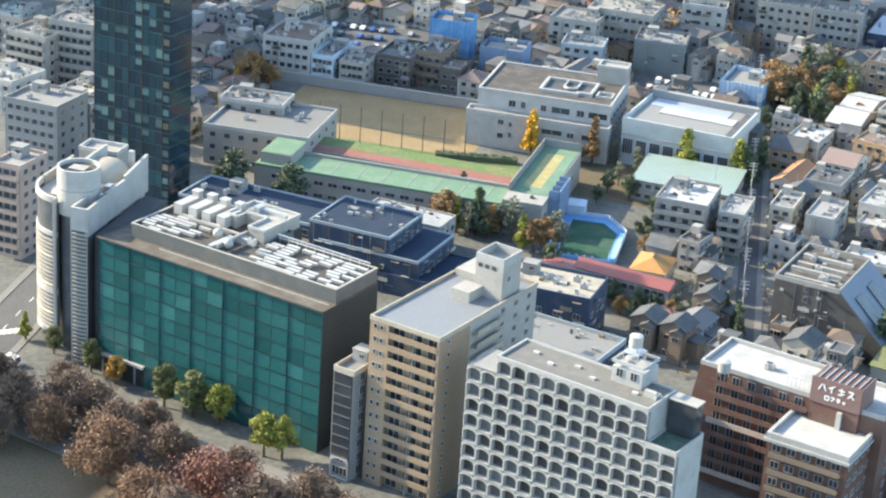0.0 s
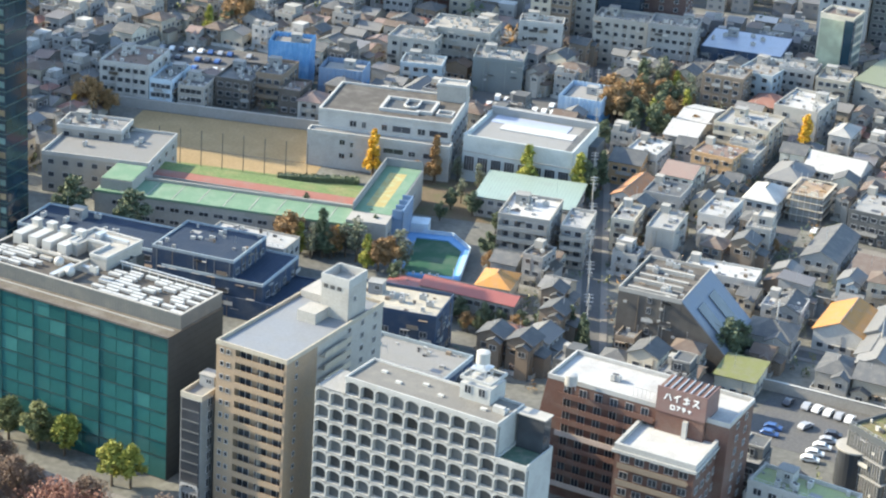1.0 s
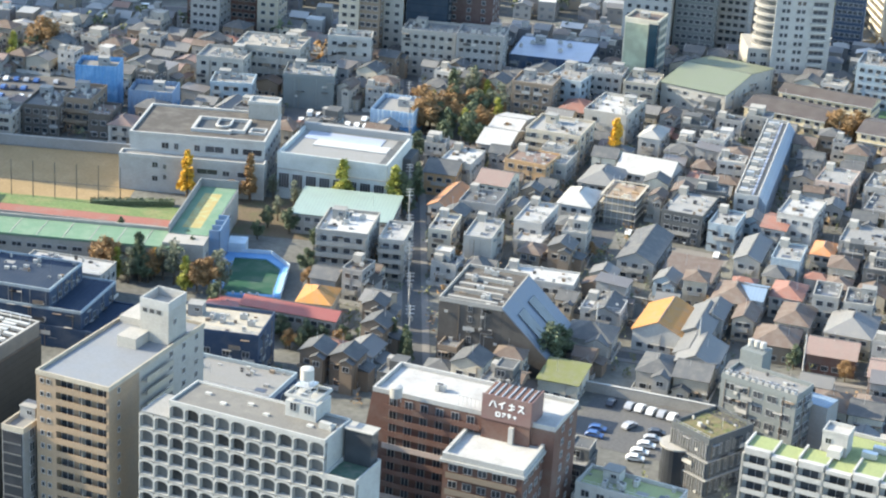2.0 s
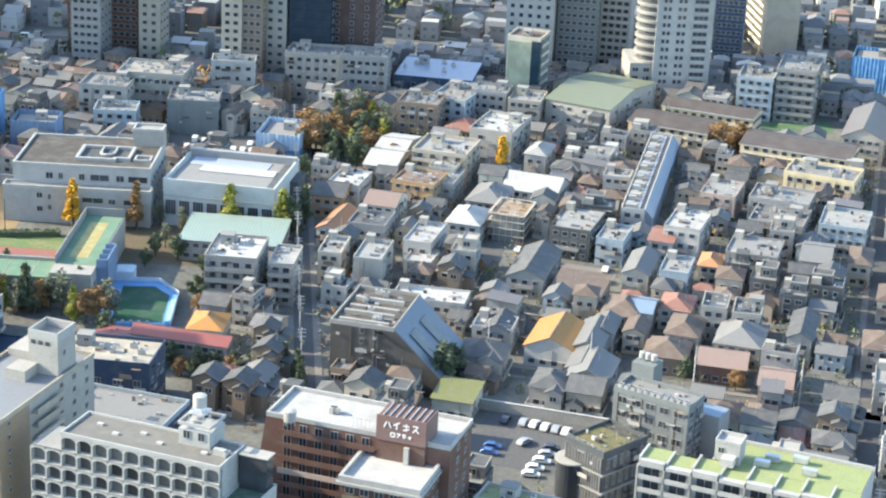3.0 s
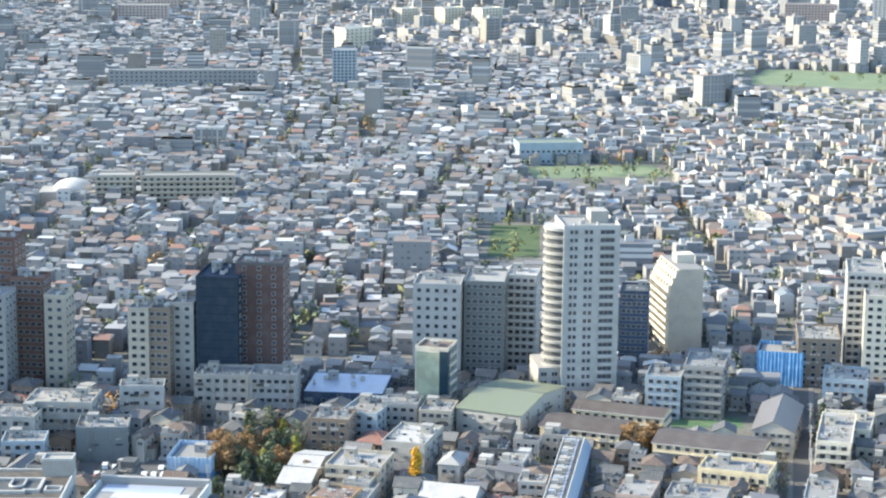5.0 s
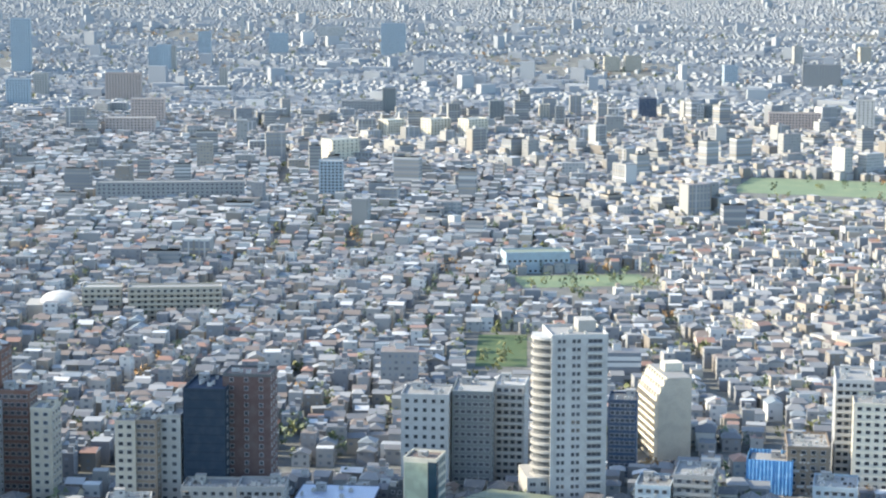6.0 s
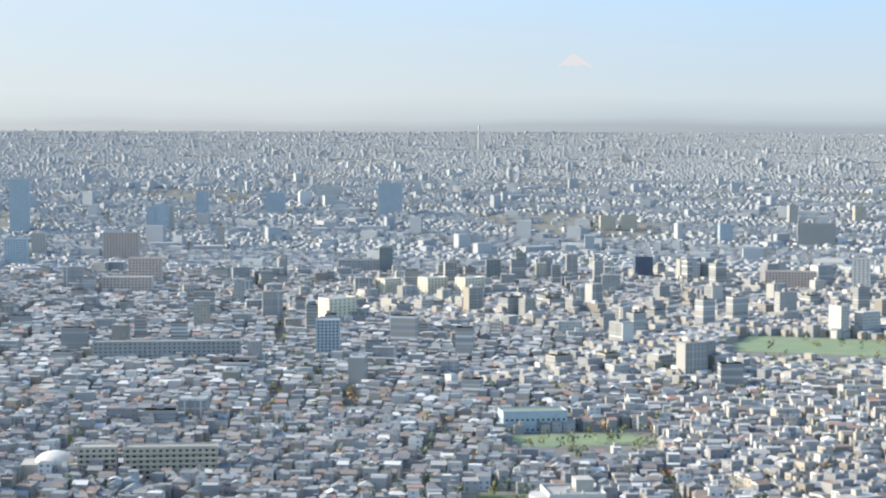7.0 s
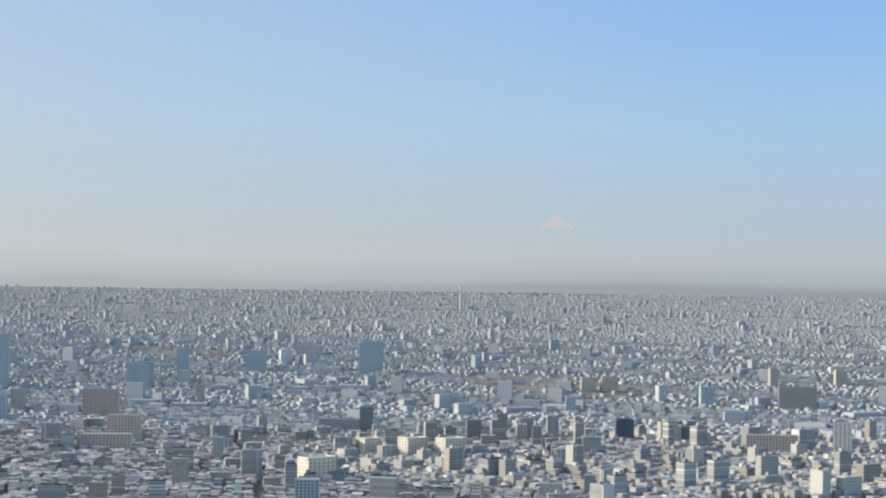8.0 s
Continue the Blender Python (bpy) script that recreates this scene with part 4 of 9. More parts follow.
    fence = part("roof_fence", boxes(*[(w / 2 - 7 + k * 0.9, w / 2 - 6.94 + k * 0.9, -d / 2 + 2, -d / 2 + 2.06, h + 0.1, h + 2.2) for k in range(7)], (w / 2 - 7, w / 2 - 1.5, -d / 2 + 2, -d / 2 + 2.06, h + 2.14, h + 2.2)), WHITE_METAL, ob)
    roof_kit(ob, 6, 4, h + 0.1, 2, 4)
    # slanting wing at the far end
    bm = bmesh.new()
    prof = [(-d / 2, h - 0.5), (d / 2, h - 0.5), (d / 2, 6), (-d / 2, 6)]
    a = [bm.verts.new((-w / 2, p, q)) for p, q in prof]
    b = [bm.verts.new((-w / 2 - (3.2 if q < 10 else 0.2), p, q)) for p, q in prof]
    for k in range(4):
        bm.faces.new((a[k], a[(k + 1) % 4], b[(k + 1) % 4], b[k]))
    bm.faces.new(b)
    bmesh.ops.recalc_face_normals(bm, faces=bm.faces)
    part("buttress", bm, WALL["brick"], ob)
    return ob


def brick_annex(x, y, w, d, h, ang):
    ob = block(x, y, w, d, h, ang, "brick", "white", "brown brick block with a white flat roof and thick parapet", floors=6, cols=5, rcols=4, parapet=0.0, name="brick_annex", kit=False)
    part("parapet", ring(w + 0.5, d + 0.5, h - 0.3, h + 0.95, 0.7), WALL["white"], ob)
    part("eave_band", ring(w + 1.2, d + 1.2, h - 0.9, h - 0.32, 1.0), WALL["white"], ob)
    for f in range(1, 6):
        part("balcony", boxes((-w / 2 + 1, w / 2 - 1, -d / 2 - 1.2, -d / 2, f * h / 6 - 0.1, f * h / 6 + 0.1), (-w / 2 + 1, w / 2 - 1, -d / 2 - 1.2, -d / 2 - 1.1, f * h / 6 + 0.1, f * h / 6 + 1.1)), WALL["brown"], ob)
    for k in range(4):
        part("roof_drain", boxes((-w / 2 + 2.5 + k * 3.6, -w / 2 + 3.1 + k * 3.6, -d / 2 + 0.8, -d / 2 + 1.2, h + 0.05, h + 0.25)), CONCRETE, ob)
    return ob


def slim_block(x, y, w, d, h, ang):
    ob = block(x, y, w, d, h, ang, "grey", "grey", "narrow dark block with a glazed front and an arched doorway", "office", 8, 2, 2, 1.6, 1.7, name="slim_office", lip="beige", kit=False)
    part("front_panel", boxes((-w / 2 + 0.3, w / 2 - 0.3, -d / 2 - 0.2, -d / 2, 4.5, h - 0.4)), GLASS, ob)
    for f in range(8):
        part("band", boxes((-w / 2 + 0.4, w / 2 - 0.4, -d / 2 - 0.34, -d / 2 - 0.2, 5 + f * 2.3, 5.3 + f * 2.3)), WALL["dark"], ob)
    bm = arch_bay(w * 0.9, 5.0, 0.6)
    part("arched_doorway", bm, [WALL["white"], GLASS], ob, at=pose(0, -d / 2 - 0.35, 0))
    stair_head(ob, 0, d * 0.15, w * 0.7, 3, h, 2.6, "grey")
    return ob


def navy_tower(x, y, w, d, h, ang):
    """The dark glass tower that shades the streets behind it."""
    n = 19
    st = h / n
    ob = thing("glass_tower", "dark blue-green glass office tower with lighter bands", "office tower", x, y, ang)
    part("core", boxes((-w / 2, w / 2, -d / 2, d / 2, 0, h)), GLASS_NAVY, ob)
    rng = random.Random(5)
    shared = {}
    cols = 10
    cw = (w - 2.2) / cols
    for f in range(n):
        lit = 0.75 if f % 2 else 0.45
        for c in range(cols):
            # short pale panes stand for lit ceilings, put into the glass colour
            tone = "c" if rng.random() < lit * 0.4 else rng.choice("aab")
            high = rng.choice((0.42, 0.5, 0.62)) if tone == "c" else 0.86
            key = (tone, high)
            at = pose(-w / 2 + (c + 0.5) * cw, -d / 2, (f + 0.86 - high) * st)
            if key not in shared:
                shared[key] = part("pane", boxes((-cw / 2 + 0.05, cw / 2 - 0.05, -0.1, 0.0, 0.1, high * st)), {"a": GLASS_NAVY, "b": GLASS_TOWER_B, "c": GLASS_TOWER_C}[tone], ob, at=at).data
            else:
                part("pane", shared[key], None, ob, at=at)
    for c in (0, 3, 5, 7, 10):
        part("mullion", boxes((-w / 2 + c * cw - 0.09, -w / 2 + c * cw + 0.09, -d / 2 - 0.25, -d / 2, 0, h)), DARK_STEEL, ob)
    for f in range(n):
        part("spandrel", boxes((-w / 2 - 0.02, w / 2 + 0.05, -d / 2 - 0.14, -d / 2 - 0.02, (f + 1) * st - 0.3, (f + 1) * st), (w / 2 - 0.02, w / 2 + 0.12, -d / 2 - 0.02, d / 2, (f + 1) * st - 0.3, (f + 1) * st)), mat_teal, ob)
        part("corner_pane", boxes((w / 2 - 2.0, w / 2 - 0.3, -d / 2 - 0.12, -d / 2 - 0.02, f * st + 0.9, f * st + 2.5)), GLASS_TOWER_C if f % 3 else GLASS_TOWER_T, ob)
    part("roof", boxes((-w / 2, w / 2, -d / 2, d / 2, h, h + 0.5)), ROOF["dark"], ob)
    return ob


GLASS_TOWER_B = glass("blue_green_tower_glass", (0.012, 0.05, 0.068), 0.15)
GLASS_TOWER_C = glass("pale_blinds_behind_glass", (0.07, 0.13, 0.13), 0.3)
GLASS_TOWER_T = glass("tan_blinds_behind_glass", (0.16, 0.13, 0.085), 0.3)


def shading_tower(x, y, w, d, h, ang):
    """An unseen tower added beside the view to lay its shadow over the ground."""
    ob = thing("office_tower", "unseen grey office tower with dark window bands, assumed from its shadow", "office tower", x, y, ang)
    part("wall", boxes((-w / 2, w / 2, -d / 2, d / 2, 0, h)), WALL["slate"], ob)
    n = round(h / 3.9)
    for f in range(1, n):
        z = f * h / n
        part("window_band", boxes((-w / 2 - 0.1, w / 2 + 0.1, -d / 2 - 0.1, d / 2 + 0.1, z + 1.0, z + 2.9)), GLASS, ob)
    part("roof", boxes((-w / 2 + 1, w / 2 - 1, -d / 2 + 1, d / 2 - 1, h, h + 0.4)), ROOF["grey"], ob)
    part("parapet", ring(w, d, h, h + 2.2, 0.6), WALL["pale"], ob)
    return ob


# ---- school grounds ----
def school_main(x, y, w, d, h, ang):
    ob = thing("school_building", "white school block with a dark roof and sunken light court", "school", x, y, ang)
    part("wall", boxes((-w / 2, w / 2, -d / 2, d / 2, 0, h)), WALL["white"], ob)
    part("roof", boxes((-w / 2 + 0.4, w / 2 - 0.4, -d / 2 + 0.4, d / 2 - 0.4, h, h + 0.1)), ROOF["bitumen"], ob)
    part("parapet", ring(w + 0.3, d + 0.3, h - 0.4, h + 0.7, 0.6), WALL["white"], ob)
    lower = part("lower_wing", boxes((-w / 2 - 2.2, w / 2 + 0.8, -d / 2 - 4.5, -d / 2, 0, h - 5.5)), WALL["white"], ob)
    part("parapet", ring(w + 3.2, 4.7, h - 5.8, h - 4.8, 0.5), WALL["white"], lower, at=pose(-0.7, -d / 2 - 2.25, 0))
    part("terrace", boxes((-w / 2 - 2, w / 2 + 0.6, -d / 2 - 4.2, -d / 2 - 0.1, h - 5.5, h - 5.4)), ROOF["grey"], lower)
    far_windows(ob, w, d, [("right", 3, 6, 2.4, 1.5, 3.0, 4)])
    for u, ww in ((-9.5, 2.0), (-6.2, 1.2), (0.0, 1.6), (5.2, 5.4), (11.2, 2.2), (16.4, 5.6)):
        part("window", window_mesh(ww, 1.8), None, ob, at=pose(u, -d / 2, h - 3.9))
    for u, ww, z in ((-11.5, 1.6, 7.6), (-8.6, 0.8, 7.2), (-8.6, 0.8, 4.0), (-11.5, 1.6, 3.4), (4.0, 6.0, 6.8), (9.6, 2.0, 6.6), (15.5, 5.0, 6.6), (4.0, 6.0, 2.6), (10.4, 3.0, 2.6), (15.8, 5.0, 2.6)):
        part("window", window_mesh(ww, 1.5), None, lower, at=pose(u, -d / 2 - 4.5, z))
    court = part("light_court", boxes((-8, 8, 5.6, 6.5, h + 0.1, h + 1.1), (-8, -7.1, -6.5, 5.6, h + 0.1, h + 1.1), (-7.1, 4.0, -6.5, -5.6, h + 0.1, h + 1.1), (3.1, 4.0, -5.6, -4.2, h + 0.1, h + 1.1), (4.0, 8, -5.1, -4.2, h + 0.1, h + 1.1), (7.1, 8, -4.2, 5.6, h + 0.1, h + 1.1)), WALL["white"], ob, at=pose(w * 0.12, -2.0, 0))
    part("court_floor", boxes((-7.1, 3.1, -5.6, 5.6, h + 0.1, h + 0.2), (3.1, 7.1, -4.2, 5.6, h + 0.1, h + 0.2)), ROOF["dark"], court)
    arch = bmesh.new()
    for k in range(8):
        a0, a1 = radians(180 + k * 22.5), radians(202.5 + k * 22.5)
        rod(arch, (2.0 * math.cos(a0), 2.0 * math.sin(a0), h + 0.7), (2.0 * math.cos(a1), 2.0 * math.sin(a1), h + 0.7), 0.42, 0.42, 6)
    for u in (-2.0, 2.0):
        rod(arch, (u, 0, h + 0.7), (u, 5.6, h + 0.7), 0.42, 0.42, 6)
    part("court_arch", arch, WALL["white"], court, at=pose(0.5, 0.4, 0))
    part("hatch", ring(5, 4.5, h + 0.1, h + 0.9, 0.5), WALL["white"], ob, at=pose(w * 0.41, -d * 0.17, 0))
    sh = part("stair_house", boxes((w / 2 - 9, w / 2, d / 2 - 6, d / 2, h, h + 5)), WALL["pale"], ob)
    part("parapet", ring(9.2, 6.2, h + 5, h + 5.7, 0.45), WALL["white"], sh, at=pose(w / 2 - 4.5, d / 2 - 3, 0))
    return ob


def gymnasium(x, y, w, d, h, ang):
    ob = thing("gymnasium", "pale green-grey gymnasium with tall barred windows and a white roof", "gymnasium", x, y, ang)
    wall = mat("gym_wall", (0.43, 0.455, 0.45), 0.85, 0, 0.15, 4.0, 0.06)
    part("wall", boxes((-w / 2, w / 2, -d / 2, d / 2, 0, h)), wall, ob)
    part("roof", boxes((-w / 2 + 1, w / 2 - 1, -d / 2 + 1, d / 2 - 1, h - 0.2, h + 0.1)), ROOF["grey"], ob)
    # bluish and white sheets stand for the shaded and sunlit parts of the roof
    part("blue_sheet", boxes((-w / 2 + 2.5, w / 2 - 7, d * 0.12, d * 0.36, h + 0.1, h + 0.3)), ROOF["paleblue"], ob)
    part("skylight_roof", boxes((-w / 2 + 7, w / 2 - 3.5, -d * 0.08, d * 0.11, h + 0.1, h + 0.5)), ROOF["white"], ob, "white raised roof sheet")
    part("parapet", ring(w + 0.2, d + 0.2, h - 0.6, h + 1.2, 0.6), wall, ob)
    part("rear_gallery", boxes((-w / 2, w / 2, d / 2 - 3, d / 2 - 1, h, h + 2.2)), WALL["grey"], ob)
    for k in range(8):
        u = -w / 2 + 2.2 + k * (w - 4.4) / 7
        part("window", window_mesh(3.0, 4.4, None, 3), None, ob, at=pose(u, -d / 2, 3.4))
    part("string_course", boxes((-w / 2 - 0.1, w / 2 + 0.1, -d / 2 - 0.15, -d / 2, h - 4.0, h - 3.7)), WALL["pale"], ob)
    part("side_gallery", boxes((w / 2 - 3.2, w / 2 - 1.2, -d / 2 + 3, d / 2 - 4, h + 0.1, h + 0.35)), ROOF["dark"], ob)
    part("side_stair", boxes((w / 2, w / 2 + 2.6, d / 2 - 11, d / 2 - 1, 0, h - 2.5)), WALL["dark"], ob)
    return ob


def green_school(x, y, w, d, h, ang):
    w0 = 76.0
    off = w / 2 - w0 / 2
    ob = thing("school_range", "long pale school range with a green-painted flat roof", "school", x, y, ang)
    green = mat("green_roof_paint", (0.125, 0.215, 0.145), 0.75, 0, 0.3, 4.0, 0.12, stain=(0.22, 0.28, 0.21))
    part("wall", boxes((off - w0 / 2, w / 2, -d / 2, d / 2, 0, h)), WALL["pale"], ob)
    part("roof", boxes((off - w0 / 2 + 0.3, w / 2 - 0.3, -d / 2 + 0.1, d / 2 - 0.8, h, h + 0.12)), green, ob)
    part("parapet", boxes((off - w0 / 2, w / 2, d / 2 - 0.8, d / 2 - 0.3, h, h + 1.0)), WALL["pale"], ob)
    part("eave_board", boxes((off - w0 / 2, w / 2, -d / 2 - 0.3, -d / 2 + 0.1, h - 0.3, h + 0.35)), green, ob)
    for f in range(2):
        for k in range(17):
            part("window", window_mesh(2.6, 1.1), None, ob, at=pose(w / 2 - 4 - k * 4.1, -d / 2, 1.2 + f * 3.6))
    for k in range(10):
        part("roof_seam", boxes((w / 2 - 4 - k * 7.2, w / 2 - 3.8 - k * 7.2, -d / 2 + 0.3, d / 2 - 1, h + 0.12, h + 0.2)), WALL["pale"], ob)
    part("stair_block", boxes((off - w0 / 2 + 1, off - w0 / 2 + 10, -d / 2 + 2, d / 2 + 2, h, h + 3)), WALL["pale"], ob)
    part("stair_roof", boxes((off - w0 / 2 + 1.2, off - w0 / 2 + 9.8, -d / 2 + 2.2, d / 2 + 1.8, h + 3, h + 3.15)), green, ob)
    # the cross wing, with a games court on its roof
    wing = part("cross_wing", boxes((w / 2 - 6, w / 2 + 5, -d / 2 + 1, d / 2 + 34, 0, h + 1.2)), WALL["pale"], ob)
    part("court_floor", boxes((w / 2 - 5.6, w / 2 + 4.6, -d / 2 + 8, d / 2 + 33.6, h + 1.2, h + 1.32)), green, wing)
    part("court_marking", boxes((w / 2 - 3.4, w / 2 + 1.6, -d / 2 + 13, d / 2 + 28, h + 1.325, h + 1.34)), mat("court_ochre", (0.34, 0.27, 0.12), 0.8, 0, 0.3, 2.0, 0.1, stain=(0.3, 0.45, 0.28)), wing)
    part("fence_mesh", boxes((w / 2 - 6, w / 2 - 5.7, -d / 2 + 8, d / 2 + 34, h + 1.2, h + 3.6), (w / 2 - 5.7, w / 2 + 5, d / 2 + 33.7, d / 2 + 34, h + 1.2, h + 3.6)), WALL["grey"], wing)
    for k in range(7):
        part("window", window_mesh(2.4, 1.3), None, wing, at=pose(w / 2 + 5, -d / 2 + 5 + k * 5, 4.5, 0, 0, 90))
    part("stair_frame", boxes(*[(w / 2 + 5, w / 2 + 8, -d / 2 + 8 + k * 4, -d / 2 + 8.3 + k * 4, 0, h + 3) for k in range(4)], (w / 2 + 7.7, w / 2 + 8, -d / 2 + 8, -d / 2 + 20, 0, h + 3), (w / 2 + 5, w / 2 + 8, -d / 2 + 8, -d / 2 + 20, h, h + 0.3)), TARP_GREY, ob)
    return ob


def wrapped(x, y, w, d, h, ang, pale_top=False, grey=False):
    """A building site wrapped in blue sheeting hung on a scaffold."""
    ob = thing("wrapped_building", "building wrapped in bright blue tarpaulin on scaffolding", "building", x, y, ang)
    part("wall", boxes((-w / 2 + 1, w / 2 - 1, -d / 2 + 1, d / 2 - 1, 0, h - 1)), WALL["grey"], ob)
    part("roof", boxes((-w / 2 + 1, w / 2 - 1, -d / 2 + 1, d / 2 - 1, h - 1, h - 0.8)), ROOF["grey"], ob)
    stair_head(ob, w * 0.1, d * 0.1, 3.4, 3.0, h - 0.8, 2.4, "grey")
    rng = random.Random(int(x))
    for side, span in (("front", w), ("right", d), ("back", w), ("left", d)):
        bm = bmesh.new()
        n = max(6, int(span / 0.7))
        cols = [[bm.verts.new((-span / 2 + span * k / n, (0.22 if k % 2 else 0) + rng.uniform(-0.08, 0.08), z)) for z in (0.2, h * 0.5, h + 0.6)] for k in range(n + 1)]
        for a, b in zip(cols, cols[1:]):
            for k in range(2):
                bm.faces.new((a[k], b[k], b[k + 1], a[k + 1])).material_index = k if pale_top else 0
        out = bmesh.ops.extrude_face_region(bm, geom=list(bm.faces))
        bmesh.ops.translate(bm, verts=[g for g in out["geom"] if isinstance(g, bmesh.types.BMVert)], vec=(0, 0.05, 0))
        bmesh.ops.recalc_face_normals(bm, faces=bm.faces)
        part("tarpaulin", bm, [TARP_GREY if grey and side != "right" else TARP, TARP_GREY if grey else TARP_PALE], ob, at=side_pose(side, w, d, 0, 0))
    return ob


TARP_PALE = mat("pale_blue_tarpaulin", (0.36, 0.46, 0.56), 0.6, 0, 0.25, 3.0, 0.1, 0.1, stain=(0.2, 0.36, 0.55))
TARP_GREY = mat("grey_blue_sheeting", (0.17, 0.24, 0.34), 0.7, 0, 0.3, 2.0, 0.15, 0.1, stain=(0.12, 0.26, 0.44))
TARP = mat("blue_tarpaulin", (0.085, 0.235, 0.43), 0.6, 0, 0.3, 3.0, 0.1, 0.15, stain=(0.25, 0.42, 0.62))


# ---- the quarter and the far avenue ----
def scaffold_house(x, y, w, d, h, ang):
    ob = thing("house_under_construction", "timber-framed house under construction inside a steel scaffold", "building site", x, y, ang)
    part("wall", boxes((-w / 2 + 1, w / 2 - 1, -d / 2 + 1, d / 2 - 1, 0, h - 1.2)), WALL["grey"], ob)
    part("floor_deck", boxes((-w / 2 + 0.6, w / 2 - 0.6, -d / 2 + 0.6, d / 2 - 0.6, h - 1.2, h - 0.9)), WALL["tan"], ob)
    nx = 6
    for k in range(nx + 1):
        for yy in (-d / 2, d / 2):
            xx = -w / 2 + k * w / nx
            part("scaffold_pole", boxes((xx - 0.06, xx + 0.06, yy - 0.06, yy + 0.06, 0, h + 1.2)), STEEL, ob)
    for f in range(4):
        z = 2.2 * f + 2
        part("scaffold_deck", ring(w + 0.5, d + 0.5, z, z + 0.15, 0.7), WALL["beige"], ob)
    rng = random.Random(3)
    for k in range(16):
        u, v = rng.uniform(-w / 2 + 1.2, w / 2 - 3), rng.uniform(-d / 2 + 1, d / 2 - 1.5)
        part("timber", boxes((u, u + rng.uniform(0.8, 2.4), v, v + 0.3, h - 0.9, h - 0.9 + rng.uniform(0.2, 0.9))), WALL[rng.choice(("tan", "orange", "cream", "pink"))], ob)
    return ob


# a sunlit reflection is put into this glass as a pale gold-green colour
GLASS_SUNLIT = glass("pale_gold_green_glass", (0.27, 0.30, 0.23), 0.3, 0.1)


def glass_tower_small(x, y, w, d, h, ang):
    ob = block(x, y, w, d, h, ang, "cream", "tilebrown", "small office tower with green-tinted glass and an ochre roof", "office", 8, 3, 4, 2.4, 2.6, name="small_office_tower", pane=GLASS_TOWER_C, sides=("right",), kit=False)
    part("front_glass", boxes((-w / 2 + 0.4, w / 2 - 3.2, -d / 2 - 0.15, -d / 2, 1, h - 1)), GLASS_SUNLIT, ob)
    part("corner_strip", boxes((w / 2 - 3.0, w / 2 + 0.1, -d / 2 - 0.25, -d / 2 + 2.5, 0, h - 0.5)), GLASS_NAVY, ob)
    stair_head(ob, -0.5, 0, 3, 3, h, 1.6, "pale")
    return ob


def green_hall(x, y, w, d, h, ang):
    ob = house(x, y, w, d, h - 1.5, ang, "gable", "pale", "metalgreen", "large pale hall with a shallow olive-green metal roof", 2.6, 4, "", False)
    ob.name = "sports_hall"
    tagged(ob, category="hall")
    part("logo_panel", boxes((-1.0, 1.6, -d / 2 - 0.06, -d / 2, h - 5, h - 4)), WALL["white"], ob)
    return ob


def school_range(x, y, w, d, h, ang):
    ob = house(x, y, w, d, h, ang, "gable", "yellow", "metalbrown", "long cream school range with a low brownish metal roof", 1.6, int(w / 3.2), "school ranges", False)
    ob.name = "school_range"
    tagged(ob, category="school")
    part("gutter", boxes((-w / 2 - 0.5, w / 2 + 0.5, -d / 2 - 0.75, -d / 2 - 0.5, h - 0.35, h - 0.1)), WALL["white"], ob)
    for f in range(1, 3):
        part("ledge", boxes((-w / 2, w / 2, -d / 2 - 0.5, -d / 2, f * h / 3 - 0.15, f * h / 3)), WALL["white"], ob)
    return ob


def terraced_long(x, y, w, d, h, ang):
    ob = block(x, y, w, d, h, ang, "white", "grey", "long white block with a sloping blue roof along one flank", floors=3, cols=2, rcols=12, name="long_block", kit=False)
    bm = bmesh.new()
    v = [bm.verts.new(p) for p in ((w / 2 + 0.1, -d / 2 + 1, h + 0.5), (w / 2 + 0.1, d / 2, h + 0.5), (w / 2 + 2.4, d / 2, h - 2.2), (w / 2 + 2.4, -d / 2 + 1, h - 2.2), (w / 2 + 0.1, -d / 2 + 1, 0), (w / 2 + 0.1, d / 2, 0), (w / 2 + 2.4, d / 2, 0), (w / 2 + 2.4, -d / 2 + 1, 0))]
    for f in ((0, 3, 2, 1), (0, 4, 7, 3), (3, 7, 6, 2), (2, 6, 5, 1)):
        bm.faces.new([v[i] for i in f])
    part("flank_roof", bm, ROOF["metalblue"], ob, "sloping blue metal flank")
    n = 22
    for k in range(n):
        v = -d / 2 + 2 + k * (d - 4) / n
        part("roof_unit", boxes((-2.6, -0.4 if k % 3 else 0.8, v, v + 1.7, h, h + (1.3, 0.8, 1.6)[k % 3]), (0.2, 1.1, v + 0.4, v + 1.2, h, h + 0.6)), STEEL if k % 4 == 1 else WALL["pale"], ob)
    part("roof_walk", boxes((1.2, 1.8, -d / 2 + 1, d / 2 - 1, h + 0.05, h + 0.25)), ROOF["paleblue"], ob)
    part("roof_gutter", boxes((1.9, 2.3, -d / 2 + 1, d / 2 - 1, h + 0.05, h + 0.4)), WALL["dark"], ob)
    return ob


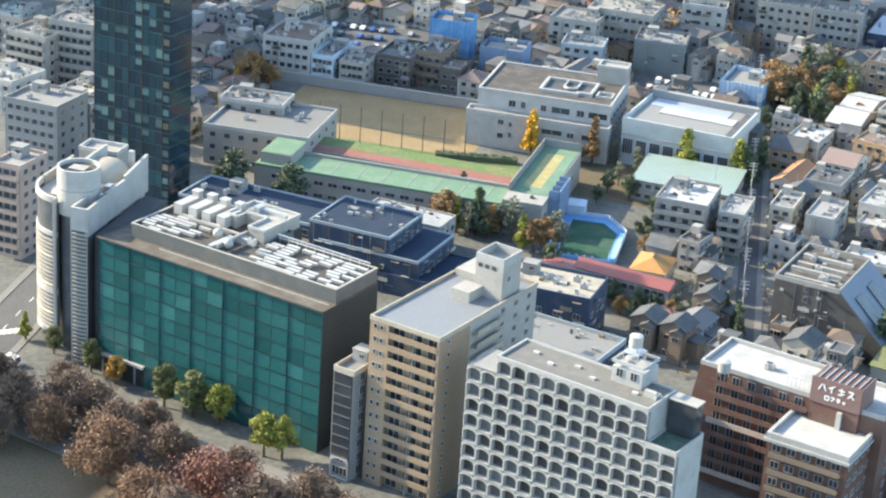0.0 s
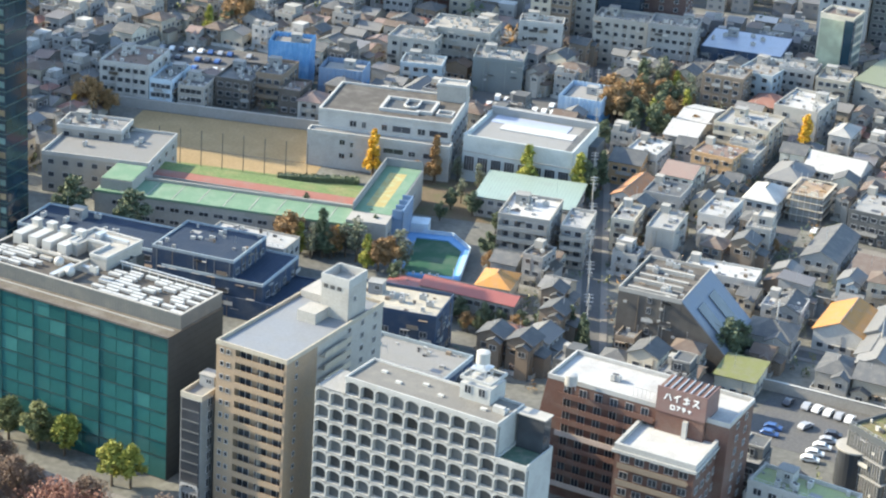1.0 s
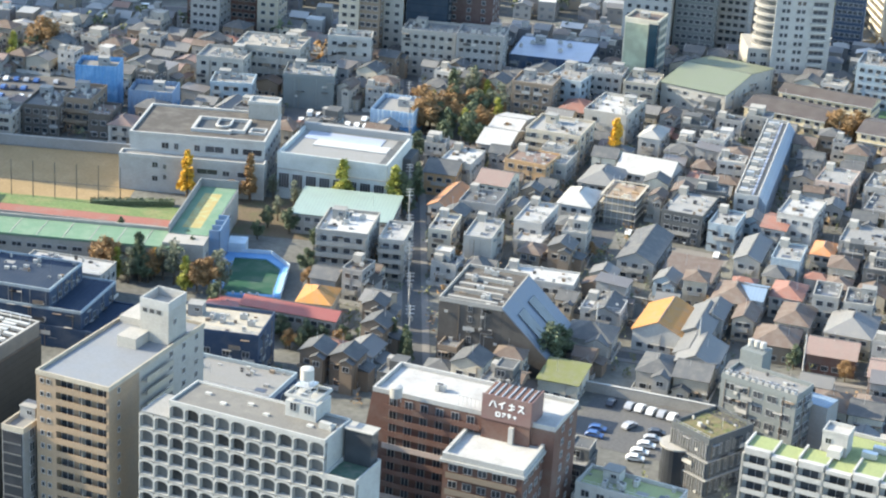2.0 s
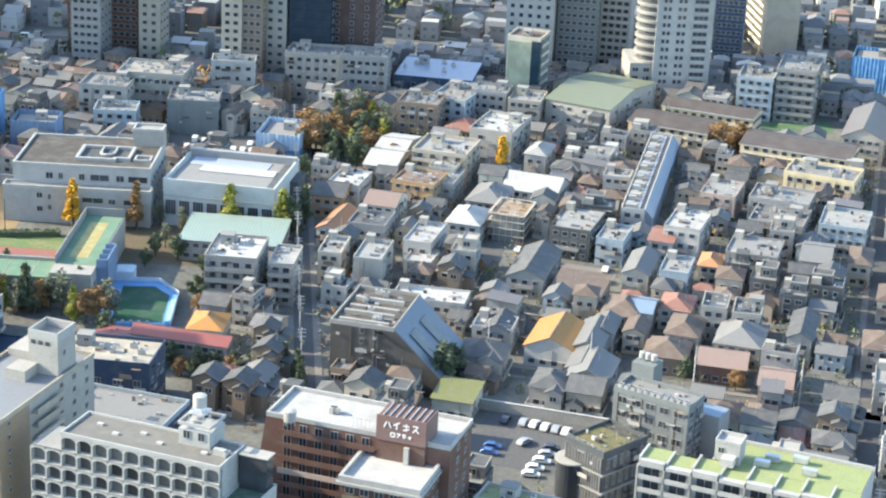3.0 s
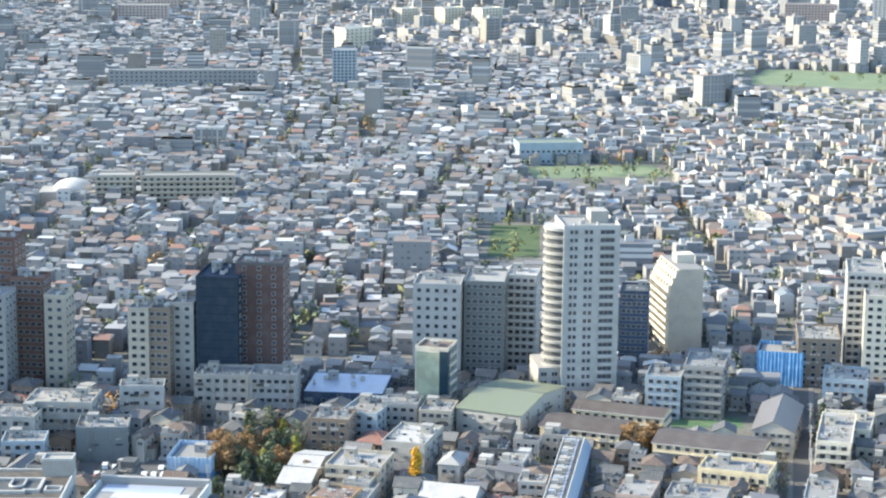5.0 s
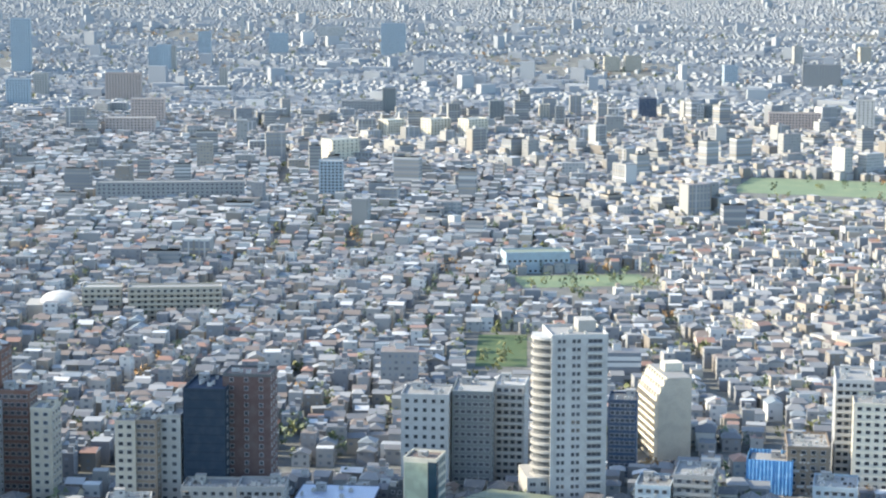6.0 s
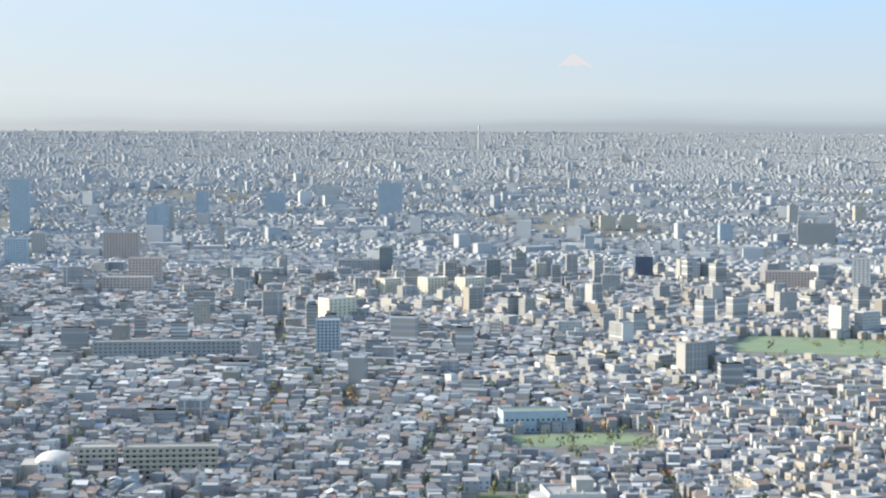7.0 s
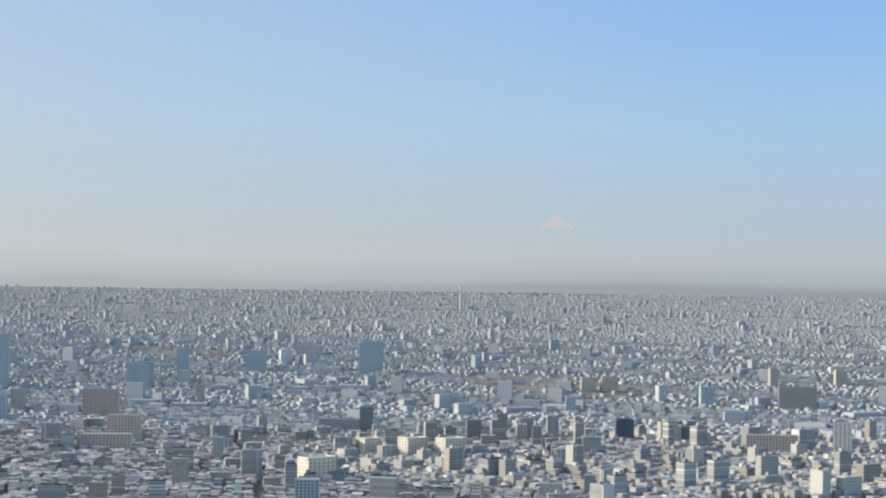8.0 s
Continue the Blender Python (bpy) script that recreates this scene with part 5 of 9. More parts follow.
def sky_building(x, y, w, d, h, ang):
    ob = block(x, y, w, d, h, ang, "umber", "bitumen", "dark brown brick block whose flank is a steep blue-grey glass roof", floors=6, cols=1, rcols=2, ww=0.9, name="studio_block", lip="pale", sides=("front",), kit=False)
    bm = bmesh.new()
    x1, x2 = w / 2 + 0.05, w / 2 + 13
    v = [bm.verts.new(p) for p in ((x1, -d / 2, h + 0.6), (x1, d / 2 - 1, h + 0.6), (x2, d / 2 - 1, h - 11.5), (x2, -d / 2, h - 11.5), (x1, -d / 2, 0), (x1, d / 2 - 1, 0), (x2, d / 2 - 1, 0), (x2, -d / 2, 0))]
    for f in ((0, 4, 7, 3), (3, 7, 6, 2), (2, 6, 5, 1)):
        bm.faces.new([v[i] for i in f])
    part("flank_wall", bm, WALL["umber"], ob)
    bm = bmesh.new()
    e = 0.35
    v = [bm.verts.new(p) for p in ((x1, -d / 2 - e, h + 0.65), (x1, d / 2 - 1 + e, h + 0.65), (x2 + e, d / 2 - 1 + e, h - 11.7), (x2 + e, -d / 2 - e, h - 11.7))]
    low = [bm.verts.new(a.co - Vector((0, 0, 0.3))) for a in v]
    bm.faces.new((v[0], v[3], v[2], v[1]))
    for k in range(4):
        bm.faces.new((v[k], v[(k + 1) % 4], low[(k + 1) % 4], low[k]))
    bmesh.ops.recalc_face_normals(bm, faces=bm.faces)
    slope = part("sloping_roof", bm, mat("slate_blue_sheet", (0.12, 0.155, 0.21), 0.5, 0.1, 0.15, 4.0, 0.05, stripe=1.5, axis="Y"), ob, "steep blue-grey metal roof")
    drop = math.degrees(math.atan2(12.35, x2 + e - x1))
    for k in range(2):
        at = pose(x1, -d / 2 + 3.0 + k * 9.0, h + 0.75) @ pose(0, 0, 0, 0, drop, 0)
        part("rooflight", boxes((4, 14, 0.6, 5.2, 0.0, 0.25)), GLASS, slope, at=at)
    for k in range(4):
        part("roof_box", boxes((-w / 2 + 1.5, w / 2 - 2, -d / 2 + 2 + k * 4.6, -d / 2 + 2.9 + k * 4.6, h, h + 0.7 + 0.4 * (k % 2))), WALL["pale"], ob)
    roof_kit(ob, w, d, h + 0.06, 5, 9)
    return ob


def grey_modern(x, y, w, d, h, ang):
    ob = block(x, y, w, d, h, ang, "slate", "grey", "slate-grey modern block with a row of roof units", "office", 5, 5, 3, 2.2, 1.5, name="grey_office", kit=False)
    for k in range(11):
        copy_thing(AC, on(ob, -w / 2 + 1.2 + k * (w - 2.4) / 10, -d / 2 + 1.0, h + 0.06, 90))
    part("tower", boxes((-w / 2, -w / 2 + 5.5, d / 2, d / 2 + 5, 0, h + 4)), WALL["slate"], ob)
    for k in range(3):
        copy_thing(TANK, on(ob, -w / 2 + 1.3 + k * 1.5, d / 2 + 2.5, h + 4) @ Matrix.Diagonal((0.55, 0.55, 0.6, 1)))
    part("rear_wing", boxes((-w / 2 + 5.5, w / 2 + 4, d / 2, d / 2 + 6, 0, h - 4)), WALL["grey"], ob)
    part("rear_roof", boxes((-w / 2 + 5.6, w / 2 + 3.9, d / 2 + 0.1, d / 2 + 5.9, h - 4, h - 3.9)), ROOF["metalblue"], ob)
    return ob


def dark_curved(x, y, w, d, h, ang):
    ob = block(x, y, w, d, h, ang, "ink", "bitumen", "dark block with rows of fins and a roof garden", "office", 3, 8, 6, 0.7, 2.4, name="dark_office", kit=False)
    for f in range(1, 3):
        part("ledge", ring(w + 1.2, d + 1.2, f * h / 3 - 0.3, f * h / 3, 1.0), WALL["grey"], ob)
    for f in range(3):
        for k in range(15):
            u = -w / 2 + 0.4 + k * (w - 0.8) / 14
            part("fin", boxes((u - 0.09, u + 0.09, -d / 2 - 0.45, -d / 2 - 0.02, f * h / 3 + 0.3, (f + 1) * h / 3 - 0.5)), WALL["grey"], ob)
    bm = bmesh.new()
    rod(bm, (-w / 2 + 1.5, -d / 2 + 1.0, 0), (-w / 2 + 1.5, -d / 2 + 1.0, h * 0.66), 3.6, 3.6, 24)
    part("rounded_bay", bm, GLASS, ob)
    bm = bmesh.new()
    rod(bm, (-w / 2 + 1.5, -d / 2 + 1.0, h * 0.66), (-w / 2 + 1.5, -d / 2 + 1.0, h * 0.66 + 0.35), 4.0, 4.0, 24)
    part("bay_roof", bm, WALL["pale"], ob)
    rng = random.Random(2)
    bm = bmesh.new()
    part("roof_soil", boxes((-w / 2 + 0.5, w / 2 - 0.5, -d / 2 + 0.5, d / 2 - 3.5, h + 0.06, h + 0.3)), mat("dry_roof_soil", (0.17, 0.14, 0.085), 0.95, 0, 0.5, 1.5, 0.3, stain=(0.11, 0.14, 0.05)), ob)
    for k in range(420):
        u, v = rng.uniform(-w / 2 + 0.5, w / 2 - 0.5), rng.uniform(-d / 2 + 0.5, d / 2 - 0.5)
        c = Vector((u, v, h + 0.3 + rng.uniform(0, 0.5)))
        vs = [bm.verts.new(c + Vector((rng.uniform(-0.3, 0.3), rng.uniform(-0.3, 0.3), rng.uniform(-0.2, 0.2)))) for _ in range(3)]
        bm.faces.new(vs)
    tagged(part("roof_shrubs", bm, LEAF["olive"], ob), kind="stuff")
    return ob


def green_roof_flats(x, y, h, ang):
    """Terraced white flats on an angled plan; the origin is the front corner, the front runs along +x."""
    ob = thing("terraced_flats", "white terraced flats with bright yellow-green roof coverings", "apartment building", x, y, ang)
    g = mat("yellow_green_roof", (0.25, 0.285, 0.135), 0.8, 0, 0.3, 3.0, 0.15, stain=(0.22, 0.25, 0.13))
    L, D, n = 46.0, 8.0, 5
    st = h / n
    part("wall", boxes((0, L, 1.4, D, 0, h)), WALL["white"], ob)
    part("rear_wall", boxes((14, L, D, 20.5, 0, h)), WALL["white"], ob)
    bay = 5.75
    for k in range(8):
        u = k * bay
        drop = 0.55 * (k % 2)
        part("roof_covering", boxes((u + 0.45, u + bay - 0.1, 1.6, D - 0.3, h + 0.02, h + 0.9 - drop)), g, ob)
        part("roof_divider", boxes((u - 0.05, u + 0.4, 1.2, D, h, h + 1.5 - drop)), WALL["white"], ob)
        part("front_parapet", boxes((u + 0.4, u + bay - 0.05, 0.2, 1.6, h - 0.3, h + 1.1 - drop)), WALL["white"], ob)
        for f in range(n):
            z = f * st
            part("window", window_mesh(3.4, 1.9), None, ob, at=pose(u + bay / 2, 1.4, z + 0.25))
            if f:
                part("balcony", boxes((u + 0.4, u + bay - 0.15, -0.1, 1.4, z - 0.12, z + 0.08), (u + 0.4, u + bay - 0.15, -0.1, 0.02, z + 0.08, z + 1.0)), WALL["white"], ob)
        part("party_wall", boxes((u - 0.15, u + 0.25, 0.0, 1.4, 0, h - 0.3)), WALL["pale"], ob)
    part("rear_covering", boxes((14.5, L - 0.4, D + 0.1, 20.0, h + 0.02, h + 0.2)), g, ob)
    part("rear_parapet", boxes((14, 14.4, D, 20.5, h, h + 1.0), (14.4, L, 20.1, 20.5, h, h + 1.0)), WALL["white"], ob)
    for k in range(3):
        part("window", window_mesh(1.0, 1.2), None, ob, at=pose(0, 4.6, 1.2 + k * 4.6, 0, 0, -90))
    tower = part("stair_tower", boxes((14.2, 19.6, 8.4, 13.4, h + 0.2, h + 4.8)), WALL["white"], ob)
    part("capping", ring(5.6, 5.2, h + 4.8, h + 5.5, 0.3), WALL["white"], tower, at=pose(16.9, 10.9, 0))
    part("window", window_mesh(1.2, 1.2), None, tower, at=pose(15.6, 8.4, h + 2.6))
    part("tower_annex", boxes((16.2, 19.0, 5.6, 8.4, h + 0.9, h + 2.6)), WALL["white"], tower)
    for u, v in ((25.5, 14.5), (34.0, 11.5), (24.0, 11.0), (31.0, 16.5)):
        part("roof_machine", boxes((u - 1.6, u + 1.6, v - 0.8, v + 0.8, h + 0.5, h + 1.7), (u - 1.3, u + 1.1, v - 0.5, v + 0.5, h + 0.2, h + 0.5)), STEEL, ob)
    return ob


def tall_tower(x, y, w, d, h, ang):
    ob = thing("tall_tower", "tall pale tower of flats with a rounded stack of balconies", "apartment tower", x, y, ang)
    n = 22
    st = h / n
    part("wall", boxes((-w / 2, w / 2, -d / 2, d / 2, 0, h)), WALL["white"], ob)
    bm = bmesh.new()
    for f in range(n):
        for u, ww in ((-7.6, 1.2), (-5.9, 1.2), (-2.2, 1.3), (-0.4, 1.3), (5.6, 5.2)):
            window_into(bm, pose(u, -d / 2, 0.9 + f * st), ww, 1.45, 2 if ww > 3 else 0)
        for k in range(4):
            window_into(bm, side_pose("right", w, d, -7.5 + k * 5, 0.9 + f * st), 2.2, 1.5, 1)
    tagged(part("glazing", bm, [FRAME, GLASS], ob), kind="stuff")
    for f in range(1, n):
        part("ledge", boxes((2.6, 8.6, -d / 2 - 0.9, -d / 2, f * st - 0.12, f * st + 0.75)), WALL["white"], ob)
    part("corner_pier", boxes((-w / 2 - 0.4, -w / 2 + 0.9, -d / 2 - 0.6, -d / 2, 0, h + 1)), WALL["white"], ob)
    bm = bmesh.new()
    rod(bm, (-w / 2 + 0.4, -d / 2 + 7.0, 14), (-w / 2 + 0.4, -d / 2 + 7.0, h - 0.4), 5.9, 5.9, 28)
    part("round_bay", bm, WALL["dark"], ob)
    for f in range(5, n + 1):
        bm = bmesh.new()
        rod(bm, (-w / 2 + 0.4, -d / 2 + 7.0, f * st - 1.15), (-w / 2 + 0.4, -d / 2 + 7.0, f * st - 0.1), 6.9, 6.9, 28)
        part("balcony", bm, WALL["pale"] if f < n else WALL["white"], ob)
    part("podium", boxes((-w / 2 - 8.5, -w / 2, -d / 2 + 1, d / 2, 0, 14)), WALL["pale"], ob)
    for f in range(4):
        for k in range(2):
            part("podium_window", window_mesh(2.2, 1.5), None, ob, at=pose(-w / 2 - 6.4 + k * 4, -d / 2 + 1, 1.2 + f * 3.2))
    part("roof", boxes((-w / 2 + 0.4, w / 2 - 0.4, -d / 2 + 0.4, d / 2 - 0.4, h, h + 0.2)), ROOF["pale"], ob)
    part("parapet", ring(w + 0.2, d + 0.2, h - 0.2, h + 1.2, 0.4), WALL["white"], ob)
    part("plant_room", boxes((1, 7.5, -1, 8, h, h + 4.5)), WALL["pale"], ob)
    part("mast", boxes((4.9, 5.1, 2.9, 3.1, h + 4.5, h + 9)), STEEL, ob)
    roof_kit(ob, w, d, h + 0.2, 6, 12)
    return ob


def beige_terrace(x, y, w, d, h, ang):
    ob = thing("stepped_apartments", "beige apartment block with a sloping balconied side", "apartment building", x, y, ang)
    n = 11
    st = h / n
    cut = 3.6
    bm = bmesh.new()
    prof = [(-w / 2, 0), (w / 2, 0), (w / 2, h), (-w / 2 + cut, h), (-w / 2, h - 7.5)]
    a, b = [[bm.verts.new((p, yy, q)) for p, q in prof] for yy in (-d / 2, d / 2)]
    bm.faces.new(a)
    bm.faces.new(b[::-1])
    for k in range(5):
        bm.faces.new((a[k], b[k], b[(k + 1) % 5], a[(k + 1) % 5]))
    bmesh.ops.recalc_face_normals(bm, faces=bm.faces)
    part("wall", bm, WALL["beige"], ob)
    far_windows(ob, w, d, [("right", n, 7, 2.2, 1.5, 0.9, st)])
    bays = 7
    for f in range(n):
        z = f * st
        back = max(0.0, (z + st - (h - 7.5)) / 7.5) * cut
        part("balcony", boxes((-w / 2 - 1.3 + back, -w / 2 + back + 0.2, -d / 2 + 0.4, d / 2, z - 0.1, z + 0.1), (-w / 2 - 1.3 + back, -w / 2 - 1.15 + back, -d / 2 + 0.4, d / 2, z + 0.1, z + 1.1)), WALL["cream"], ob)
        for k in range(bays + 1):
            v = -d / 2 + 0.5 + (d - 0.9) * k / bays
            part("partition", boxes((-w / 2 - 1.15 + back, -w / 2 + back + 0.2, v - 0.1, v + 0.1, z + 0.1, z + st - 0.1)), WALL["cream"], ob)
    part("roof", boxes((-w / 2 + cut + 0.2, w / 2 - 0.2, -d / 2 + 0.2, d / 2 - 0.2, h, h + 0.15)), ROOF["grey"], ob)
    part("stair_room", boxes((-1, w / 2 - 0.5, -2, 5, h + 0.15, h + 3.6)), WALL["cream"], ob)
    return ob
# ---- plants ----
def leaves(name, rgb, rgb2):
    m = bpy.data.materials.new(name)
    m.use_nodes = True
    n, l = m.node_tree.nodes, m.node_tree.links
    mix = n.new("ShaderNodeMix")
    mix.data_type = "RGBA"
    mix.inputs[6].default_value, mix.inputs[7].default_value = (*rgb, 1), (*rgb2, 1)
    l.new(n.new("ShaderNodeNewGeometry").outputs["Random Per Island"], mix.inputs[0])
    b = n["Principled BSDF"]
    b.inputs["Roughness"].default_value = 0.7
    l.new(mix.outputs[2], b.inputs["Base Color"])
    return m


# the first leaf tone has haze put into its green
LEAF = {"haze": leaves("grey_green_leaves", (0.10, 0.115, 0.075), (0.19, 0.20, 0.135)), "green": leaves("green_leaves", (0.06, 0.085, 0.048), (0.13, 0.16, 0.09)), "olive": leaves("olive_leaves", (0.11, 0.12, 0.045), (0.18, 0.185, 0.072)),
        "gold": leaves("golden_ginkgo_leaves", (0.45, 0.24, 0.02), (0.75, 0.45, 0.05)), "rust": leaves("rusty_autumn_leaves", (0.165, 0.088, 0.05), (0.235, 0.125, 0.07)),
        "bare": leaves("bare_twigs_and_last_leaves", (0.135, 0.086, 0.06), (0.205, 0.13, 0.09)), "red": leaves("dark_red_leaves", (0.165, 0.062, 0.042), (0.22, 0.092, 0.06)),
        "orange": leaves("orange_brown_leaves", (0.23, 0.135, 0.06), (0.32, 0.19, 0.085)), "amber": leaves("amber_leaves", (0.32, 0.18, 0.045), (0.44, 0.26, 0.06)), "lime": leaves("yellow_green_leaves", (0.16, 0.18, 0.03), (0.34, 0.32, 0.06))}
BARK = mat("bark", (0.10, 0.075, 0.055), 0.95, 0, 0.3, 0.5, 0.2, 0, 0.4)


def tree(h, r, leaf, seed, shape="round", n=900, size=0.42, name="tree", label="", category="tree", group="trees"):
    """A tapered trunk, limbs that fork from it, and a crown of small leaf clumps with gaps."""
    rng = random.Random(seed)
    ob = thing(name, label, category, 0, 0, group=group)
    bm = bmesh.new()
    clear = h * (0.16 if shape == "cone" else 0.28)
    rod(bm, (0, 0, -0.2), (0, 0, clear), 0.035 * h, 0.026 * h, 8)
    rod(bm, (0, 0, clear), (rng.uniform(-0.2, 0.2), rng.uniform(-0.2, 0.2), h * 0.85), 0.026 * h, 0.006 * h, 6)
    tips = []
    for k in range(9):
        z = clear + (h * 0.8 - clear) * k / 9
        a = k * 2.4 + rng.uniform(-0.4, 0.4)
        reach = r * (0.9 - 0.7 * k / 9 if shape == "cone" else 0.55 + 0.4 * math.sin(math.pi * (k + 1.5) / 11))
        tip = (reach * math.cos(a), reach * math.sin(a), z + reach * rng.uniform(0.3, 0.7))
        rod(bm, (0, 0, z), tip, 0.012 * h, 0.004 * h, 5)
        tips.append(Vector(tip))
    part("trunk", bm, BARK, ob)
    verts, faces = [], []
    lumps = []
    for k in range(60 if n > 5000 or shape == "cone" else 30):
        u, a = rng.random() ** (1.5 if shape == "cone" else 1.0), rng.uniform(0, math.tau)
        z = clear * 0.9 + (h - clear * 0.9) * (0.1 + 0.85 * u)
        rr = r * ((1 - u) ** 0.8 * 0.75 + 0.03 if shape == "cone" else math.sqrt(max(0.02, 1 - (2 * u - 0.9) ** 2)) * 0.85)
        q = math.sqrt(rng.random())
        lumps.append((Vector((rr * q * math.cos(a), rr * q * math.sin(a), z)), r * rng.uniform(0.22, 0.38) * (0.8 if shape == "cone" else 1)))
    for k in range(n):
        c, lr = rng.choice(lumps)
        v = Vector((rng.gauss(0, 1), rng.gauss(0, 1), rng.gauss(0, 1)))
        v = v.normalized() * lr * (0.55 + 0.5 * rng.random())
        p = c + v
        s = size * rng.uniform(0.6, 1.3)
        e1 = Vector((rng.uniform(-1, 1), rng.uniform(-1, 1), rng.uniform(-0.6, 0.6))).normalized() * s
        e2 = e1.cross(Vector((rng.uniform(-1, 1), rng.uniform(-1, 1), rng.uniform(-1, 1)))).normalized() * s * 0.8
        i = len(verts)
        verts += [p - e1, p + e2, p + e1]
        faces.append((i, i + 1, i + 2))
    me = bpy.data.meshes.new("crown")
    me.from_pydata(verts, [], faces)
    me.materials.append(LEAF[leaf])
    part("crown", me, None, ob)
    return ob


GINKGO = tree(11, 2.4, "gold", 1, "cone", 2600, 0.42, "ginkgo_tree", "slender ginkgo tree in bright golden autumn leaf")
GINKGO_O = tree(10.5, 2.0, "orange", 11, "cone", 2400, 0.42, "ginkgo_tree", "slender orange-brown autumn ginkgo tree")
LIME_G = tree(10, 2.6, "lime", 12, "cone", 2600, 0.42, "ginkgo_tree", "yellow-green ginkgo tree beside a wall")
STREET = tree(8, 3.0, "olive", 2, "round", 2600, 0.38, "street_tree", "olive-green street tree on the pavement")
STREET_Y = tree(7.5, 2.6, "lime", 3, "round", 2400, 0.36, "street_tree", "yellowing street tree on the pavement")
STREET_O = tree(6.5, 2.6, "amber", 4, "round", 2200, 0.36, "street_tree", "orange autumn street tree on the pavement")
BROWN = tree(13, 8.0, "bare", 5, "round", 9500, 0.36, "park_tree", "half-bare brown zelkova tree in the park")
RUST = tree(13, 8.5, "rust", 6, "round", 10000, 0.36, "park_tree", "rust-brown autumn tree in the park")
RED = tree(12, 9.0, "red", 7, "round", 10000, 0.36, "park_tree", "dark red autumn tree in the park")
EVERGREEN = tree(9, 3.6, "green", 8, "round", 2400, 0.42, "evergreen_tree", "dense dark evergreen tree")
CEDAR = tree(13, 2.8, "green", 9, "cone", 2400, 0.45, "cedar_tree", "tall narrow dark evergreen tree")
AUTUMN = tree(9, 3.8, "orange", 10, "round", 2300, 0.42, "autumn_tree", "orange-brown autumn tree among the houses")
OPEN_TREE = tree(11, 3.0, "haze", 13, "round", 1100, 0.40, "garden_tree", "tall thin-leaved tree in the school garden, its green paled for haze")
PLANTED = set()


def plant(proto, x, y, s=1.0, turn=0.0, z=0.0):
    m = pose(x, y, z, 0, 0, turn) @ Matrix.Scale(s, 4)
    if proto.name not in PLANTED:
        PLANTED.add(proto.name)
        proto.matrix_basis = m
        return proto
    made = copy_thing(proto, pose(x, y, z, 0, 0, turn))
    made.matrix_basis = m
    return made
# ---- the front row along the avenue ----
glass_office(-65.3, 395.8, 59.5, 25.1, 32.0, -28.0)
# the navy walls and roofs of these halls carry the shade lying over them
block(-46.8, 469.6, 22.0, 19.1, 14.0, -20.0, "navy", "navysheet", "dark navy hall with a flat sheet roof", "hall", 3, 5, 5, name="navy_hall", lip="bluegrey", parapet=0.5, kit=False, sides=("right",))
block(-75.3, 482.1, 40.0, 16.0, 11.0, -20.0, "navy", "navysheet", "long dark navy range with machines on its flat roof", "hall", 3, 8, 5, name="navy_range", lip="bluegrey", parapet=0.5, sides=("front",))
house(-60.8, 470.5, 8.0, 6.0, 7.0, -20.0, "shed", "navy", "tilebrown", "small shed roof in the recess of the navy hall", 0.8, 2, "", False, bare=True)
block(-41.4, 468.5, 27.2, 21.3, 9.5, -20.0, "navy", "navysheet", "lower annex in shade-dark navy stepping down beside the hall", "hall", 2, 6, 4, name="navy_annex", lip="bluegrey", parapet=0.5, kit=False, sides=("right",))
block(-34.5, 464.8, 28.9, 20.1, 5.0, -20.0, "navy", "navysheet", "low navy wing with a flat sheet roof", "hall", 1, 6, 4, name="navy_wing", lip="navy", parapet=0.4, kit=False, sides=())
block(-38.1, 489.9, 22.7, 10.3, 8.0, -20.0, "pale", "white", "low wing with a white roof terrace behind the navy hall", "hall", 2, 6, 3, name="terrace_wing", parapet=0.5, kit=False)
corner_building(-102.3, 400.1, -12)
apartment_slab(-18.3, 373.5, 16.3, 36.3, 36.2, -29.0)
hotel(11.2, 342.7, 39.5, 10.4, 36.4, -30.0)
brick_flats(46.6, 377.2, 25.0, 14.2, 26.0, -28.0)
brick_annex(55.5, 358.2, 16.5, 14.5, 21.8, -27.0)
block(3.9, 399.5, 23.4, 14.5, 18.0, -26.0, "navy", "grey", "dark low office with a bare concrete roof", "office", 5, 6, 3, lip="bluegrey", kit=False)
slim_block(-36.5, 366.1, 4.9, 10.6, 24.0, -27.0)
# ---- school grounds ----
school_main(-3.6, 585.3, 40.0, 28.6, 16.0, -11.1)
gymnasium(37.6, 575.0, 33.2, 29.9, 13.0, -18.8)
green_school(-31.6, 512.9, 49.4, 13.0, 8.0, -11.8)
block(-83.3, 546.6, 30.8, 27.6, 11.0, -9.7, "pale", "grey", "weathered pale school wing with a cluttered flat roof", "school", 3, 7, 4, name="school_wing", lip="white")
block(-89.2, 556.3, 19.0, 11.5, 13.5, -8.7, "pale", "grey", "raised roof storey of the pale school wing", "school", 4, 4, 2, name="school_roof_storey", lip="white")
house(36.6, 542.8, 28.0, 19.9, 6.0, -14.0, "shed", "pale", "mint", "low hall with a pale mint sheet roof", 1.0)
block(34.9, 511.4, 14.0, 17.6, 12.5, -15.0, "pale", "white", "", floors=4, cols=4, balconies=True)
block(47.7, 508.4, 6.8, 14.5, 11.0, -15.0, "pale", "white", "", floors=4, cols=2, balconies=True)
house(18.9, 466.5, 25.1, 6.5, 6.5, -24.0, "gable", "pale", "red", "long pale nursery with a low red sheet roof", 1.4, 12, balcony=False)
